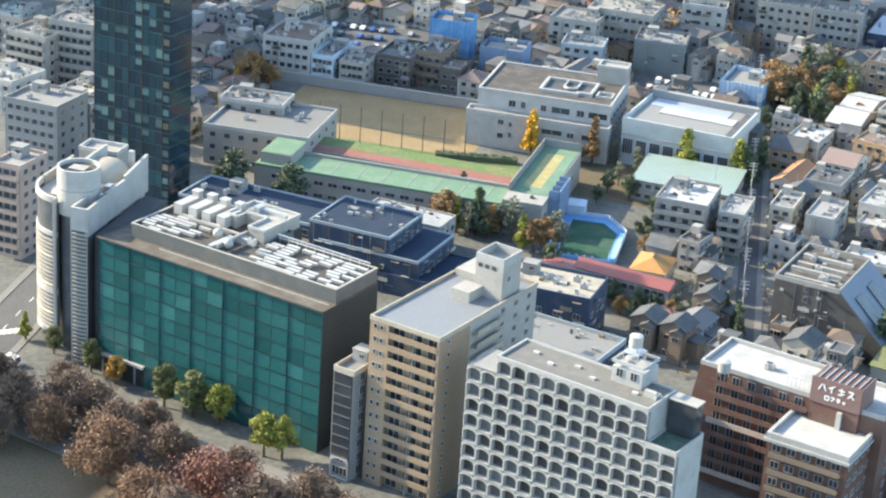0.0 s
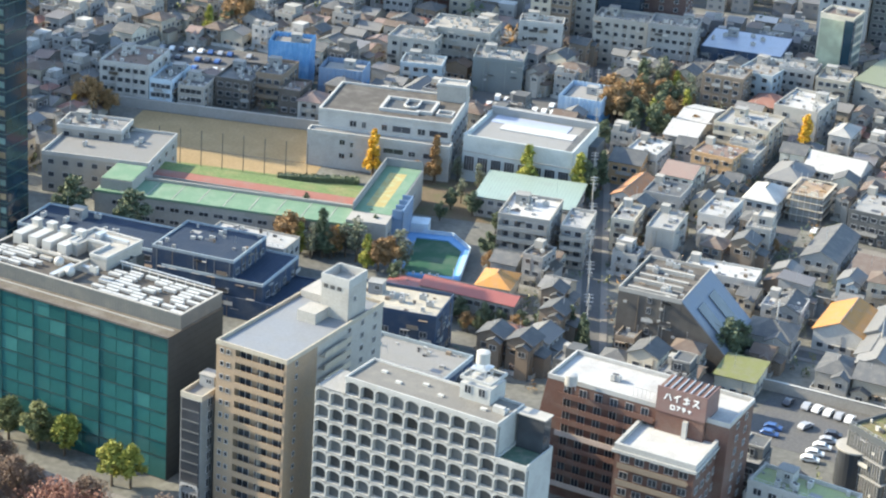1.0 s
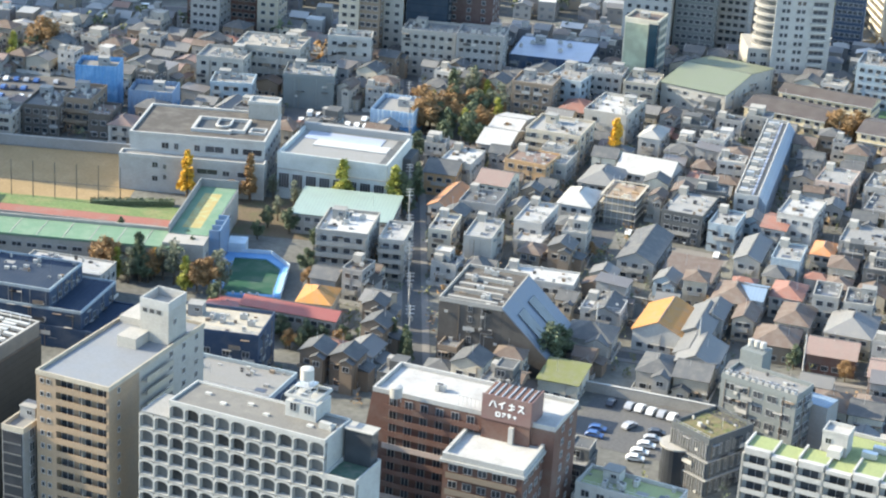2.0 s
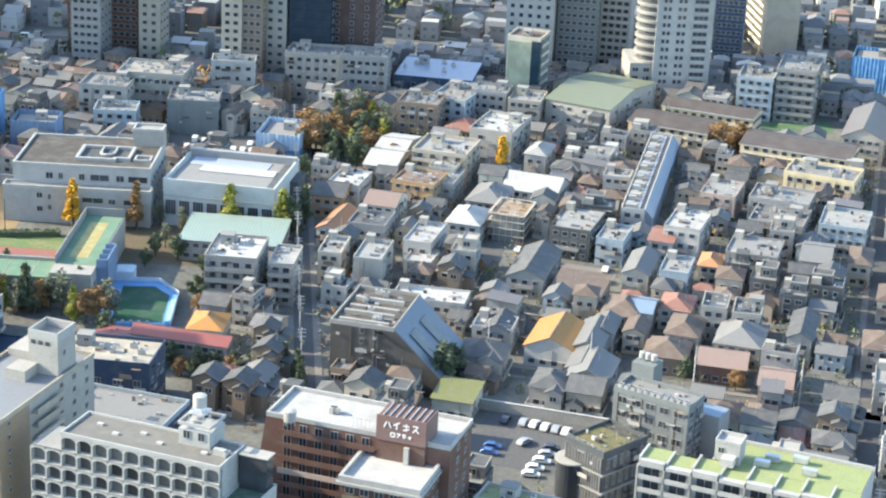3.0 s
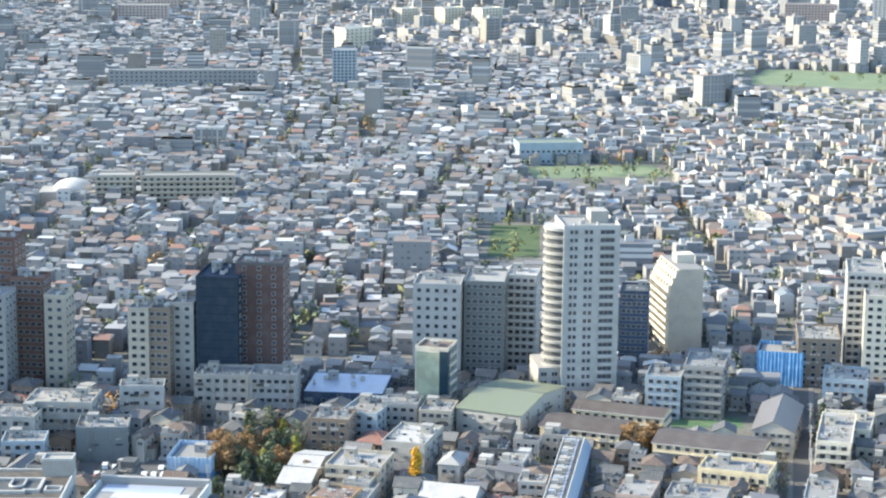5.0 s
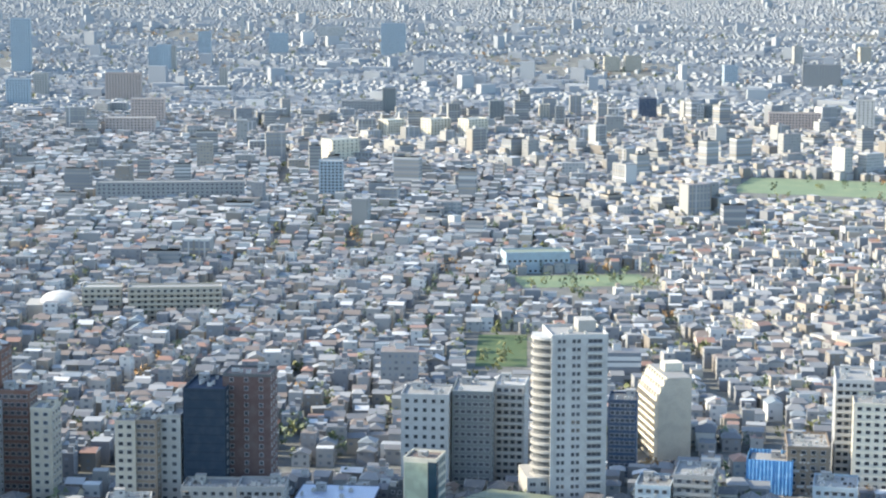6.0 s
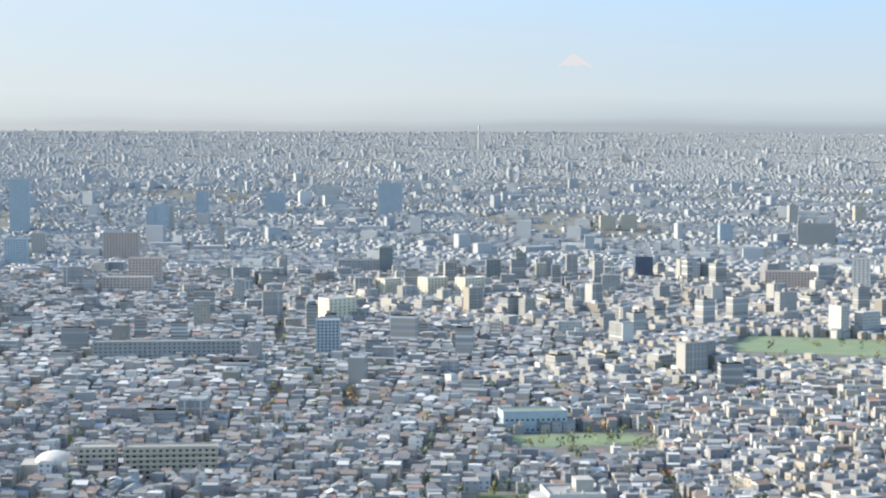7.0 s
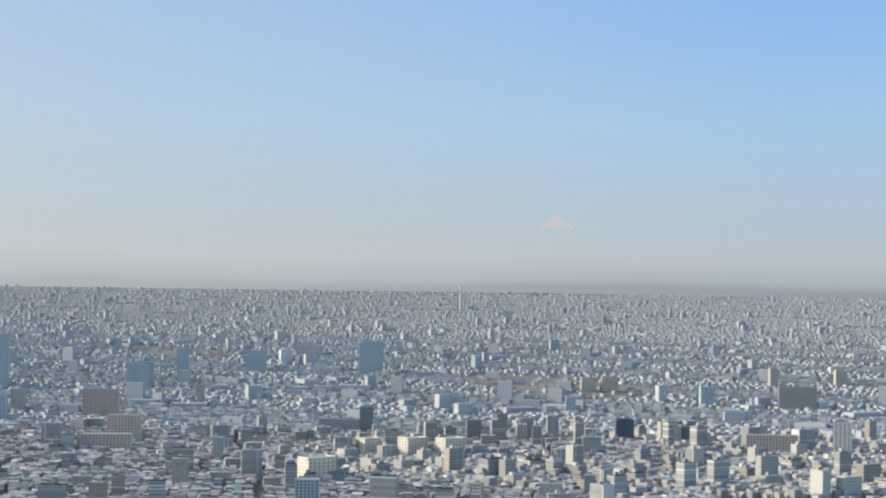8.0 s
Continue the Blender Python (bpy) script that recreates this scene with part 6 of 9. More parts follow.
house(2.8, 470.8, 11.3, 11.4, 5.0, -24.0, "hip", "pale", "red", "small wing with a hipped red sheet roof", 1.4, balcony=False)
house(25.8, 477.8, 8.7, 11.7, 5.5, -15.0, "hip", "beige", "golden", "house with a bright golden-orange hipped roof")
block(-0.1, 444.9, 25.0, 15.0, 12.0, -16.0, "navy", "cream", "dark hall with a pale stained flat roof", "hall", 2, 5, 3, name="hall")
# ---- behind the school ----
wrapped(-39.2, 648.8, 13.7, 11.6, 16.0, -6.8)
wrapped(-21.2, 640.5, 14.5, 12.9, 10.5, -9.8, True, True)
wrapped(58.0, 633.0, 14.2, 19.0, 9.0, -18.0, True)
block(1.8, 674.1, 16.2, 15.2, 13.0, -15.0, "pale", "pale")
block(4.5, 656.5, 14.0, 11.5, 9.0, -8.0, "bluegrey", "grey")
block(30.5, 662.5, 17.0, 15.0, 11.0, -8.0, "slate", "pale", "block behind plain grey building mesh with a pale roof", floors=3, cols=1, sides=("right",))
block(18.1, 683.1, 22.6, 16.7, 15.0, -15.0, "pale", "gravel", floors=4, cols=9)
block(45.8, 697.5, 15.4, 9.0, 14.5, -8.0, "white", "pale", floors=4, cols=4)
block(-87.9, 627.3, 16.3, 20.4, 13.0, -12.0, "white", "brown", "white four-storey school dormitory with a red roof", floors=4, cols=6)
block(-76.2, 624.0, 7.4, 18.3, 9.0, -12.0, "skyblue", "grey")
block(-67.0, 620.1, 8.4, 13.6, 8.0, -12.0, "pale", "dark")
block(-53.5, 630.0, 12.0, 20.0, 9.0, -14.0, "umber", "dark", floors=3, cols=4)
block(-42.6, 632.0, 9.0, 17.0, 10.5, -14.0, "brown", "dark", floors=3, cols=3, balconies=True)
block(-36.0, 623.6, 7.0, 13.0, 7.5, -14.0, "umber", "brown", floors=2, cols=2)
house(-29.9, 618.9, 7.4, 10.7, 6.0, -12.0, "hip", "white", "tilepink")
block(-151.1, 600.1, 15.4, 17.2, 20.0, -14.0, "pale", "pale", floors=6, cols=6, balconies=True)
block(-140.7, 516.7, 16.4, 15.4, 22.0, -18.0, "grey", "pale", floors=7, cols=6)
block(-132.7, 462.6, 7.7, 11.9, 24.0, -18.0, "pink", "pale", floors=8, cols=3, balconies=True)
block(-133.4, 527.4, 9.0, 7.0, 18.0, -16.0, "pale", "gravel", floors=6, cols=3)
# ---- the quarter of houses ----
house(95.0, 581.3, 13.3, 12.8, 9.0, -28.4, "flat", "orange", "brown", "house with ochre-orange walls and a flat brown roof")
house(67.9, 576.7, 9.6, 13.7, 7.0, -20.0, "gable", "orange", "dark")
house(81.9, 561.7, 9.4, 13.4, 9.0, -24.0, "gable", "cream", "tilepink", "three-storey cream house with a pinkish roof")
house(73.9, 584.0, 9.8, 14.6, 8.0, -24.0, "flat", "white", "white", "white house with a flat white roof terrace")
house(88.8, 607.5, 10.2, 18.8, 7.0, -24.0, "gable", "pale", "white")
house(93.4, 620.2, 9.7, 24.4, 7.0, -24.0, "gable", "pale", "white", "house with a pale sheet-metal gable roof")
block(107.3, 606.4, 17.6, 17.8, 11.0, -25.0, "beige", "pale", floors=4, cols=4, balconies=True)
house(105.5, 594.6, 8.3, 12.1, 9.0, -25.0, "flat", "pale", "pale")
house(66.9, 552.9, 6.5, 19.3, 6.0, -25.0, "gabley", "white", "tileorange", "house with a bright orange tiled roof")
house(75.8, 546.9, 10.8, 12.3, 8.0, -22.0, "flat", "grey", "dark", "grey house with solar panels on a dark roof")
house(72.2, 514.3, 7.7, 16.0, 10.5, -20.0, "flat", "pale", "pale", "narrow windowless pale-grey house with a roof terrace", bare=True, balcony=False)
house(62.4, 522.5, 6.3, 13.8, 9.0, -18.0, "flat", "cream", "pale")
house(89.6, 534.4, 8.0, 17.6, 8.0, -24.0, "flat", "white", "white")
house(87.2, 523.5, 7.7, 10.5, 5.0, -24.0, "flat", "white", "white")
house(105.6, 553.3, 9.9, 15.5, 6.5, -24.0, "hip", "white", "white", "white house with a low white hipped roof")
scaffold_house(118.6, 554.0, 10.7, 14.7, 9.0, -25.0)
house(116.1, 574.4, 11.3, 17.4, 6.0, -25.0, "hip", "pale", "tilegrey")
house(131.7, 582.5, 17.0, 14.8, 6.0, -28.0, "gable", "white", "white", "long white house with a white roof")
block(129.3, 630.8, 14.4, 22.1, 11.0, -28.0, "pale", "white", "pale concrete block with a white roof", floors=3, cols=2)
block(133.2, 668.2, 12.4, 11.2, 12.0, -22.0, "grey", "grey")
block(144.8, 662.5, 11.3, 14.3, 11.0, -22.0, "beige", "pale")
house(139.1, 612.9, 6.9, 13.4, 8.0, -26.0, "hip", "white", "pale")
house(120.0, 646.0, 11.0, 13.0, 6.0, -25.0, "hip", "brown", "tilered")
block(106.5, 655.0, 14.0, 13.0, 12.0, -22.0, "brown", "pale", floors=4, cols=4)
block(121.5, 668.0, 13.0, 22.0, 11.0, -30.0, "bluegrey", "grey", floors=4, cols=3, rcols=5)
block(120.7, 706.6, 28.9, 27.4, 9.0, -18.0, "navy", "paleblue", "low hall with a light blue sheet-metal roof", "warehouse", 2, 6, 3, name="warehouse", parapet=0.2)
glass_tower_small(149.0, 686.2, 12.0, 12.6, 27.0, -28.0)
green_hall(172.6, 669.3, 23.9, 42.8, 13.0, -36.2)
school_range(192.0, 640.8, 27.8, 17.7, 9.0, -34.0)
school_range(227.1, 613.6, 36.1, 17.9, 9.0, -32.0)
school_range(208.2, 653.1, 32.3, 12.4, 10.0, -32.0)
house(259.0, 636.0, 14.0, 36.0, 9.0, -27.0, "gabley", "pale", "metalgrey", "school gymnasium with a grey gabled roof", 3.5, balcony=False)
block(223.8, 581.2, 22.2, 14.4, 10.0, -32.0, "yellow", "pale", "cream-yellow three-storey flats with a flat roof", floors=3, cols=7)
terraced_long(168.0, 586.0, 7.0, 80.0, 9.0, -21.0)
house(135.6, 541.6, 12.1, 19.5, 9.0, -27.0, "flat", "dark", "pale", "dark grey modern house with a pale flat roof")
house(144.4, 532.6, 7.9, 13.6, 8.0, -26.0, "flat", "bluegrey", "pale")
house(160.1, 535.1, 7.0, 12.8, 6.5, -27.0, "gable", "white", "tilered")
house(167.4, 537.6, 10.5, 17.2, 10.0, -28.0, "flat", "white", "white")
house(187.0, 568.8, 10.7, 15.3, 9.0, -28.0, "flat", "pink", "pale")
block(203.7, 561.1, 18.2, 14.8, 9.0, -28.0, "grey", "grey", floors=3, cols=5)
block(198.4, 546.5, 16.0, 16.3, 7.5, -28.0, "grey", "tilegrey", floors=2, cols=5)
house(155.7, 506.3, 7.9, 13.4, 8.0, -24.0, "flat", "bluegrey", "pale")
house(150.0, 484.2, 8.3, 11.9, 6.0, -24.0, "hip", "white", "tilered", "white house with a hipped red tiled roof")
block(157.8, 475.9, 6.7, 10.6, 9.0, -22.0, "pale", "dark", floors=3, cols=2)
block(165.1, 471.2, 7.4, 10.9, 9.0, -22.0, "pale", "dark", floors=3, cols=2)
house(152.1, 448.4, 11.9, 10.5, 5.0, -22.0, "gable", "brick", "tilepink")
house(139.8, 456.1, 10.7, 12.7, 5.0, -22.0, "hip", "brown", "tilebrown")
house(113.0, 464.1, 12.8, 18.3, 5.5, -25.0, "gabley", "white", "golden", "white house with a bright orange gabled roof", 3.0)
sky_building(65.5, 458.0, 15.9, 24.0, 16.0, -23.6)
house(98.4, 472.1, 10.3, 9.2, 6.0, -22.0, "flat", "white", "white")
house(92.7, 456.6, 11.6, 10.7, 5.5, -22.0, "hip", "pale", "tile", cross=1, detail=True)
house(82.0, 432.4, 9.6, 11.5, 5.0, -24.0, "shed", "cream", "limesheet", "cream house with a flat yellow-green sheet roof", 0.7)
house(84.4, 489.3, 19.2, 9.5, 7.0, -20.0, "flat", "white", "white")
house(99.6, 472.2, 6.9, 11.6, 6.0, -22.0, "gabley", "grey", "tile")
house(126.8, 469.8, 6.2, 11.6, 6.0, -24.0, "gabley", "white", "tilegrey")
house(116.9, 448.8, 7.3, 13.3, 5.5, -24.0, "gabley", "white", "tilegrey")
house(134.7, 468.0, 5.5, 9.4, 6.0, -24.0, "gabley", "beige", "tilebrown")
house(105.9, 437.4, 8.4, 11.7, 5.5, -24.0, "hip", "pale", "tile", cross=1, detail=True)
house(114.1, 434.0, 8.3, 11.7, 5.5, -24.0, "gable", "beige", "tile", cross=2, detail=True)
house(181.3, 517.0, 14.4, 15.3, 9.0, -26.0, "flat", "grey", "grey", "grey three-storey house with a white roof edge")
house(198.6, 513.5, 8.1, 16.6, 8.5, -24.0, "gable", "pale", "tilegrey")
house(216.4, 540.1, 13.9, 17.2, 9.0, -26.0, "flat", "bluegrey", "pale", "blue-grey house with white roof railings")
house(212.1, 514.5, 6.2, 14.1, 7.0, -24.0, "hip", "beige", "tilebrown")
house(211.9, 484.8, 10.5, 12.5, 7.0, -24.0, "hip", "beige", "tilebrown")
house(219.0, 495.7, 8.4, 13.7, 7.0, -22.0, "gabley", "white", "metalblue", "house with a pale blue metal roof")
house(177.0, 461.8, 6.1, 18.1, 8.0, -24.0, "gabley", "pale", "tile", "tall house with a steep dark roof")
house(196.2, 454.0, 10.2, 12.6, 6.5, -22.0, "hip", "pink", "tilebrown")
block(268.9, 608.9, 11.4, 35.2, 12.0, -26.0, "cream", "pale", "narrow cream flats with balconies along the lane", floors=4, cols=3, balconies=True)
house(241.0, 555.0, 9.3, 23.5, 9.0, -26.0, "flat", "white", "pale")
house(227.6, 511.6, 9.9, 14.8, 6.5, -24.0, "hip", "grey", "tilegreen")
house(161.2, 433.9, 7.9, 11.6, 6.0, -22.0, "gable", "pink", "tilepink")
house(189.3, 428.1, 9.9, 12.2, 8.0, -22.0, "flat", "grey", "pale")
house(117.4, 514.8, 10.2, 24.4, 6.0, -24.0, "gabley", "grey", "tile", "house with a broad dark gabled roof")
house(127.8, 502.5, 13.7, 14.0, 4.0, -26.0, "shed", "beige", "tilebrown")
house(135.3, 481.9, 10.6, 14.6, 6.0, -24.0, "hip", "beige", "tilebrown")
house(146.7, 511.0, 7.1, 18.0, 7.0, -24.0, "gabley", "pale", "tilegrey")
house(139.6, 481.3, 6.5, 11.1, 6.5, -24.0, "gable", "white", "metalblue")
house(122.1, 463.2, 7.2, 18.7, 6.0, -24.0, "gabley", "pale", "tilegrey")
house(117.1, 442.4, 10.3, 14.6, 6.0, -24.0, "gabley", "pale", "tilegrey")
house(168.4, 515.5, 6.0, 10.9, 6.0, -24.0, "hip", "white", "tileorange", "small house with an orange tiled roof")
house(103.1, 585.8, 10.0, 14.7, 8.0, -24.0, "flat", "pale", "pale")
# ---- lower right, near the avenue ----
grey_modern(122.3, 402.3, 18.4, 8.6, 17.0, -40.1)
dark_curved(107.1, 388.1, 11.0, 14.0, 13.0, -56.0)
green_roof_flats(109.6, 371.7, 15.0, -31.5)
block(84.2, 360.7, 20.9, 8.8, 12.0, -32.0, "white", "palegreen", "white stepped flats with a pale green roof", floors=4, cols=6, lip="white")
block(79.6, 365.1, 11.1, 7.9, 8.0, -32.0, "white", "palegreen", "lower white wing with a pale green roof", floors=3, cols=3, lip="white", kit=False)
block(-163.2, 596.3, 14.4, 16.7, 16.0, -22.0, "pale", "pale", "pale five-storey flats with balconies", floors=5, cols=5, balconies=True)
block(-178.4, 623.3, 14.9, 15.6, 13.0, -22.0, "grey", "mint", floors=4, cols=4)
block(-153.1, 609.6, 13.4, 12.3, 20.0, -18.0, "pale", "pale", floors=6, cols=6, balconies=True)
block(-165.9, 569.3, 14.1, 15.4, 10.0, -25.0, "white", "white", floors=3, cols=4)
block(-141.3, 567.0, 11.0, 14.2, 9.0, -22.0, "pale", "cream", floors=3, cols=4)
block(57.1, 447.5, 4.8, 9.6, 6.0, -24.0, "brown", "grey")
house(147.8, 468.1, 8.5, 14.1, 6.0, -25.0, "hip", "beige", "tilebrown")
house(160.8, 461.8, 11.6, 16.3, 6.0, -25.0, "hip", "beige", "tilegrey")
# ---- towers along the far avenue ----
block(-3.8, 740.6, 11.0, 13.9, 40.0, -18.0, "grey", "pale", floors=13, cols=4)
block(8.7, 752.3, 13.1, 10.3, 43.0, -18.0, "brick", "brown", "dark red tower of flats", floors=14, cols=5)
block(-2.6, 766.0, 17.0, 14.0, 56.0, -18.0, "brick", "brown", "tall dark red tower of flats", floors=18, cols=6)
block(19.0, 744.0, 8.0, 12.0, 38.0, -18.0, "beige", "pale", floors=12, cols=2)
block(48.0, 722.5, 7.4, 13.5, 37.0, -18.0, "beige", "pale", floors=12, cols=2)
block(55.2, 721.4, 8.2, 13.6, 37.0, -18.0, "brown", "dark", floors=12, cols=3)
block(64.0, 724.8, 8.3, 13.9, 38.0, -18.0, "pale", "pale", floors=12, cols=2)
block(77.7, 725.4, 15.2, 24.6, 48.0, -18.0, "deepnavy", "navysheet", "plain dark navy tower with few windows", floors=15, rcols=3, sides=("right",))
block(92.0, 724.3, 17.3, 15.4, 52.0, -18.0, "plum", "brown", "dark plum tower of flats with small balconies", floors=17, cols=3, ww=1.3, lip="dark")
block(75.4, 704.4, 19.5, 14.2, 16.0, -15.0, "pale", "grey", floors=5, cols=6)
block(92.8, 697.4, 16.8, 14.2, 17.0, -15.0, "grey", "grey", floors=5, cols=6)
block(162.0, 742.2, 18.0, 18.5, 38.0, -18.0, "white", "pale", "white office with rows of square windows", "office", 11, 5, 3, 1.5, 1.5)
block(181.7, 746.5, 15.4, 24.1, 38.0, -18.0, "slate", "pale", "dark grey tower of flats", floors=13, cols=6)
block(198.0, 752.2, 11.8, 18.3, 38.0, -20.0, "white", "white", floors=13, cols=4, balconies=True)
tall_tower(209.3, 705.0, 20.5, 21.3, 66.0, -6.0)
beige_terrace(270.5, 779.5, 14.0, 30, 34, -4)
block(243.4, 751.2, 11.2, 16.0, 30.0, -20.0, "navy", "dark", floors=10, cols=5)
block(247.1, 676.9, 14.1, 21.0, 19.0, -25.0, "grey", "pale", floors=6, cols=4, balconies=True)
block(232.8, 679.6, 12.7, 18.1, 15.0, -25.0, "bluegrey", "grey", floors=5, cols=4)
wrapped(291.0, 714.0, 17.5, 18.0, 13.0, -25.0, False)
block(305.9, 714.7, 15.9, 25.2, 18.0, -20.0, "brown", "pale", floors=6, cols=4)
block(326.7, 720.0, 14.4, 25.9, 42.0, -22.0, "white", "pale", floors=14, cols=5, balconies=True)
block(326.7, 702.7, 14.3, 20.9, 36.0, -22.0, "cream", "pale", floors=12, cols=4)
block(299.2, 671.7, 15.8, 19.5, 13.0, -25.0, "bluegrey", "pale", floors=4, cols=5)
block(279.3, 623.7, 16.8, 21.7, 10.0, -28.0, "cream", "pale", floors=3, cols=4)
navy_tower(-111.1, 503.1, 23.6, 9.9, 72.0, -22.0)
# three unseen towers, assumed left of the view from the shadows on the ground
shading_tower(-192.0, 822.0, 32.0, 70.0, 200.0, -18.0)
shading_tower(-236.0, 668.0, 30.0, 64.0, 105.0, -18.0)
shading_tower(-209.0, 390.0, 20.0, 36.0, 60.0, -18.0)
# ---- streets and grounds ----
def patch(name, label, category, x, y, w, d, ang, z, material, kind="structure", thick=0.08):
    bm = boxes((-w / 2, w / 2, -d / 2, d / 2, z - thick, z))
    ob = part(name, bm, material, None, at=pose(x, y, 0, 0, 0, ang))
    return tagged(ob, label, category, kind=kind)


def road(x0, y0, x1, y1, width, name="road", z=0.02, walk_side=1.8):
    length, ang = math.hypot(x1 - x0, y1 - y0), math.degrees(math.atan2(y1 - y0, x1 - x0))
    cx, cy = (x0 + x1) / 2, (y0 + y1) / 2
    patch(name, "grey asphalt street between the buildings", "road", cx, cy, length, width, ang, z, ASPHALT)
    for s in (-1, 1):
        a = radians(ang + 90)
        o = s * (width / 2 + walk_side / 2)
        patch("pavement", "paved footway with a raised kerb", "pavement", cx + math.cos(a) * o, cy + math.sin(a) * o, length, walk_side, ang, 0.15, PAVING, thick=0.17)
    n = int(length / 8)
    for k in range(n):
        patch("road_marking", "white dashes painted on the street", "road marking", x0 + (x1 - x0) * (k + 0.5) / n, y0 + (y1 - y0) * (k + 0.5) / n, 3.0, 0.18, ang, z + 0.01, PAINT_LINE, thick=0.02) if width > 6 else None


road(-160, 407, 10, 317, 13, "avenue", 0.02, 5.0)
road(-128, 380, -118, 470, 12)
road(46, 430, 68, 700, 5.0)
road(150, 345, 300, 715, 5.5)
road(-160, 790, 420, 745, 14, "far_avenue")
road(60, 470, 190, 420, 4.5)
for k in range(7):
    patch("road_marking", "white zebra crossing on the avenue", "road marking", -126.5 + k * 1.1, 412.5 + k * 0.6, 0.5, 4.5, -28, 0.035, PAINT_LINE, thick=0.02)

SAND = mat("ochre_sand", (0.25, 0.18, 0.10), 0.95, 0, 0.25, 8.0, 0.12, stain=(0.34, 0.25, 0.15))
TURF = mat("worn_turf", (0.12, 0.17, 0.07), 0.95, 0, 0.4, 6.0, 0.2, stain=(0.22, 0.2, 0.1))
TRACK = mat("red_track", (0.26, 0.11, 0.09), 0.9, 0, 0.25, 5.0, 0.1)
SOIL = mat("park_soil", (0.13, 0.10, 0.07), 0.95, 0, 0.4, 5.0, 0.25, stain=(0.09, 0.10, 0.05))
patch("sports_field", "ochre sand sports field of the school", "sports field", -55, 585, 66, 44, -11, 0.05, SAND)
patch("lawn", "strip of worn green turf beside the school range", "lawn", -40, 553, 74, 16, -11, 0.06, TURF)
deck = thing("school_deck", "raised school deck with a red track and worn green turf", "school deck", -38.5, 533, -14)
part("wall", boxes((-36, 36, -6, 6, 0, 7)), WALL["pale"], deck)
part("track_surface", boxes((-35.7, 35.7, -5.7, -0.6, 7, 7.08)), TRACK, deck, "red running surface")
part("turf_surface", boxes((-35.7, 35.7, -0.6, 5.7, 7, 7.1)), TURF, deck, "worn green turf")
patch("school_yard", "shaded school garden of bare earth and worn grass", "garden", 22, 548, 40, 32, -12, 0.05, SOIL)
patch("park_ground", "bare earth under the trees of the park", "park", -92, 338, 170, 44, -28, 0.05, SOIL)
patch("parking_lot", "asphalt parking lot with rows of cars", "parking lot", 98, 414, 30, 30, -27, 0.04, ASPHALT)
patch("parking_lot", "asphalt parking lot behind the school", "parking lot", 36, 640, 32, 26, -10, 0.04, ASPHALT)
patch("parking_lot", "small asphalt car park between the houses", "parking lot", 104, 539, 17, 16, -24, 0.04, ASPHALT)
patch("paved_yard", "bare paved yard between the houses", "yard", 133, 521, 18, 13, -26, 0.05, PAVING)
patch("parking_lot", "shaded asphalt parking lot behind the sports field", "parking lot", -70, 665, 42, 42, -8, 0.04, ASPHALT)
patch("school_lawn", "bright green artificial turf beside the school ranges", "sports field", 243, 664, 26, 13, -14, 0.06, mat("school_turf", (0.075, 0.15, 0.075), 0.95, 0, 0.3, 5.0, 0.15))


def wall_run(x0, y0, x1, y1, h, t, material, label):
    length, ang = math.hypot(x1 - x0, y1 - y0), math.degrees(math.atan2(y1 - y0, x1 - x0))
    ob = thing("boundary_wall", label, "wall", (x0 + x1) / 2, (y0 + y1) / 2, ang)
    part("wall_body", boxes((-length / 2, length / 2, -t / 2, t / 2, 0, h)), material, ob)
    part("coping", boxes((-length / 2, length / 2, -t / 2 - 0.08, t / 2 + 0.08, h, h + 0.12)), WALL["white"], ob)


wall_run(-92, 616, -22, 602, 3.2, 0.5, WALL["grey"], "long grey boundary wall of the sports field")
wall_run(84, 435, 116, 420, 2.6, 0.5, WALL["pale"], "pale retaining wall beside the parking lot")
wall_run(70, 508, 140, 474, 1.6, 0.3, WALL["pale"], "pale garden wall along a lane")


def net_fence(x0, y0, x1, y1, n, h):
    length, ang = math.hypot(x1 - x0, y1 - y0), math.degrees(math.atan2(y1 - y0, x1 - x0))
    ob = thing("ball_fence", "row of tall dark posts for a ball-stop net", "fence", x0, y0, ang)
    for k in range(n):
        bm = bmesh.new()
        rod(bm, (length * k / (n - 1), 0, 0), (length * k / (n - 1), 0, h), 0.14, 0.11, 6)
        part("post", bm, DARK_STEEL, ob)
    part("rail", boxes((0, length, -0.05, 0.05, h * 0.45, h * 0.45 + 0.08)), DARK_STEEL, ob)


net_fence(-72, 566, -28, 558, 8, 11)


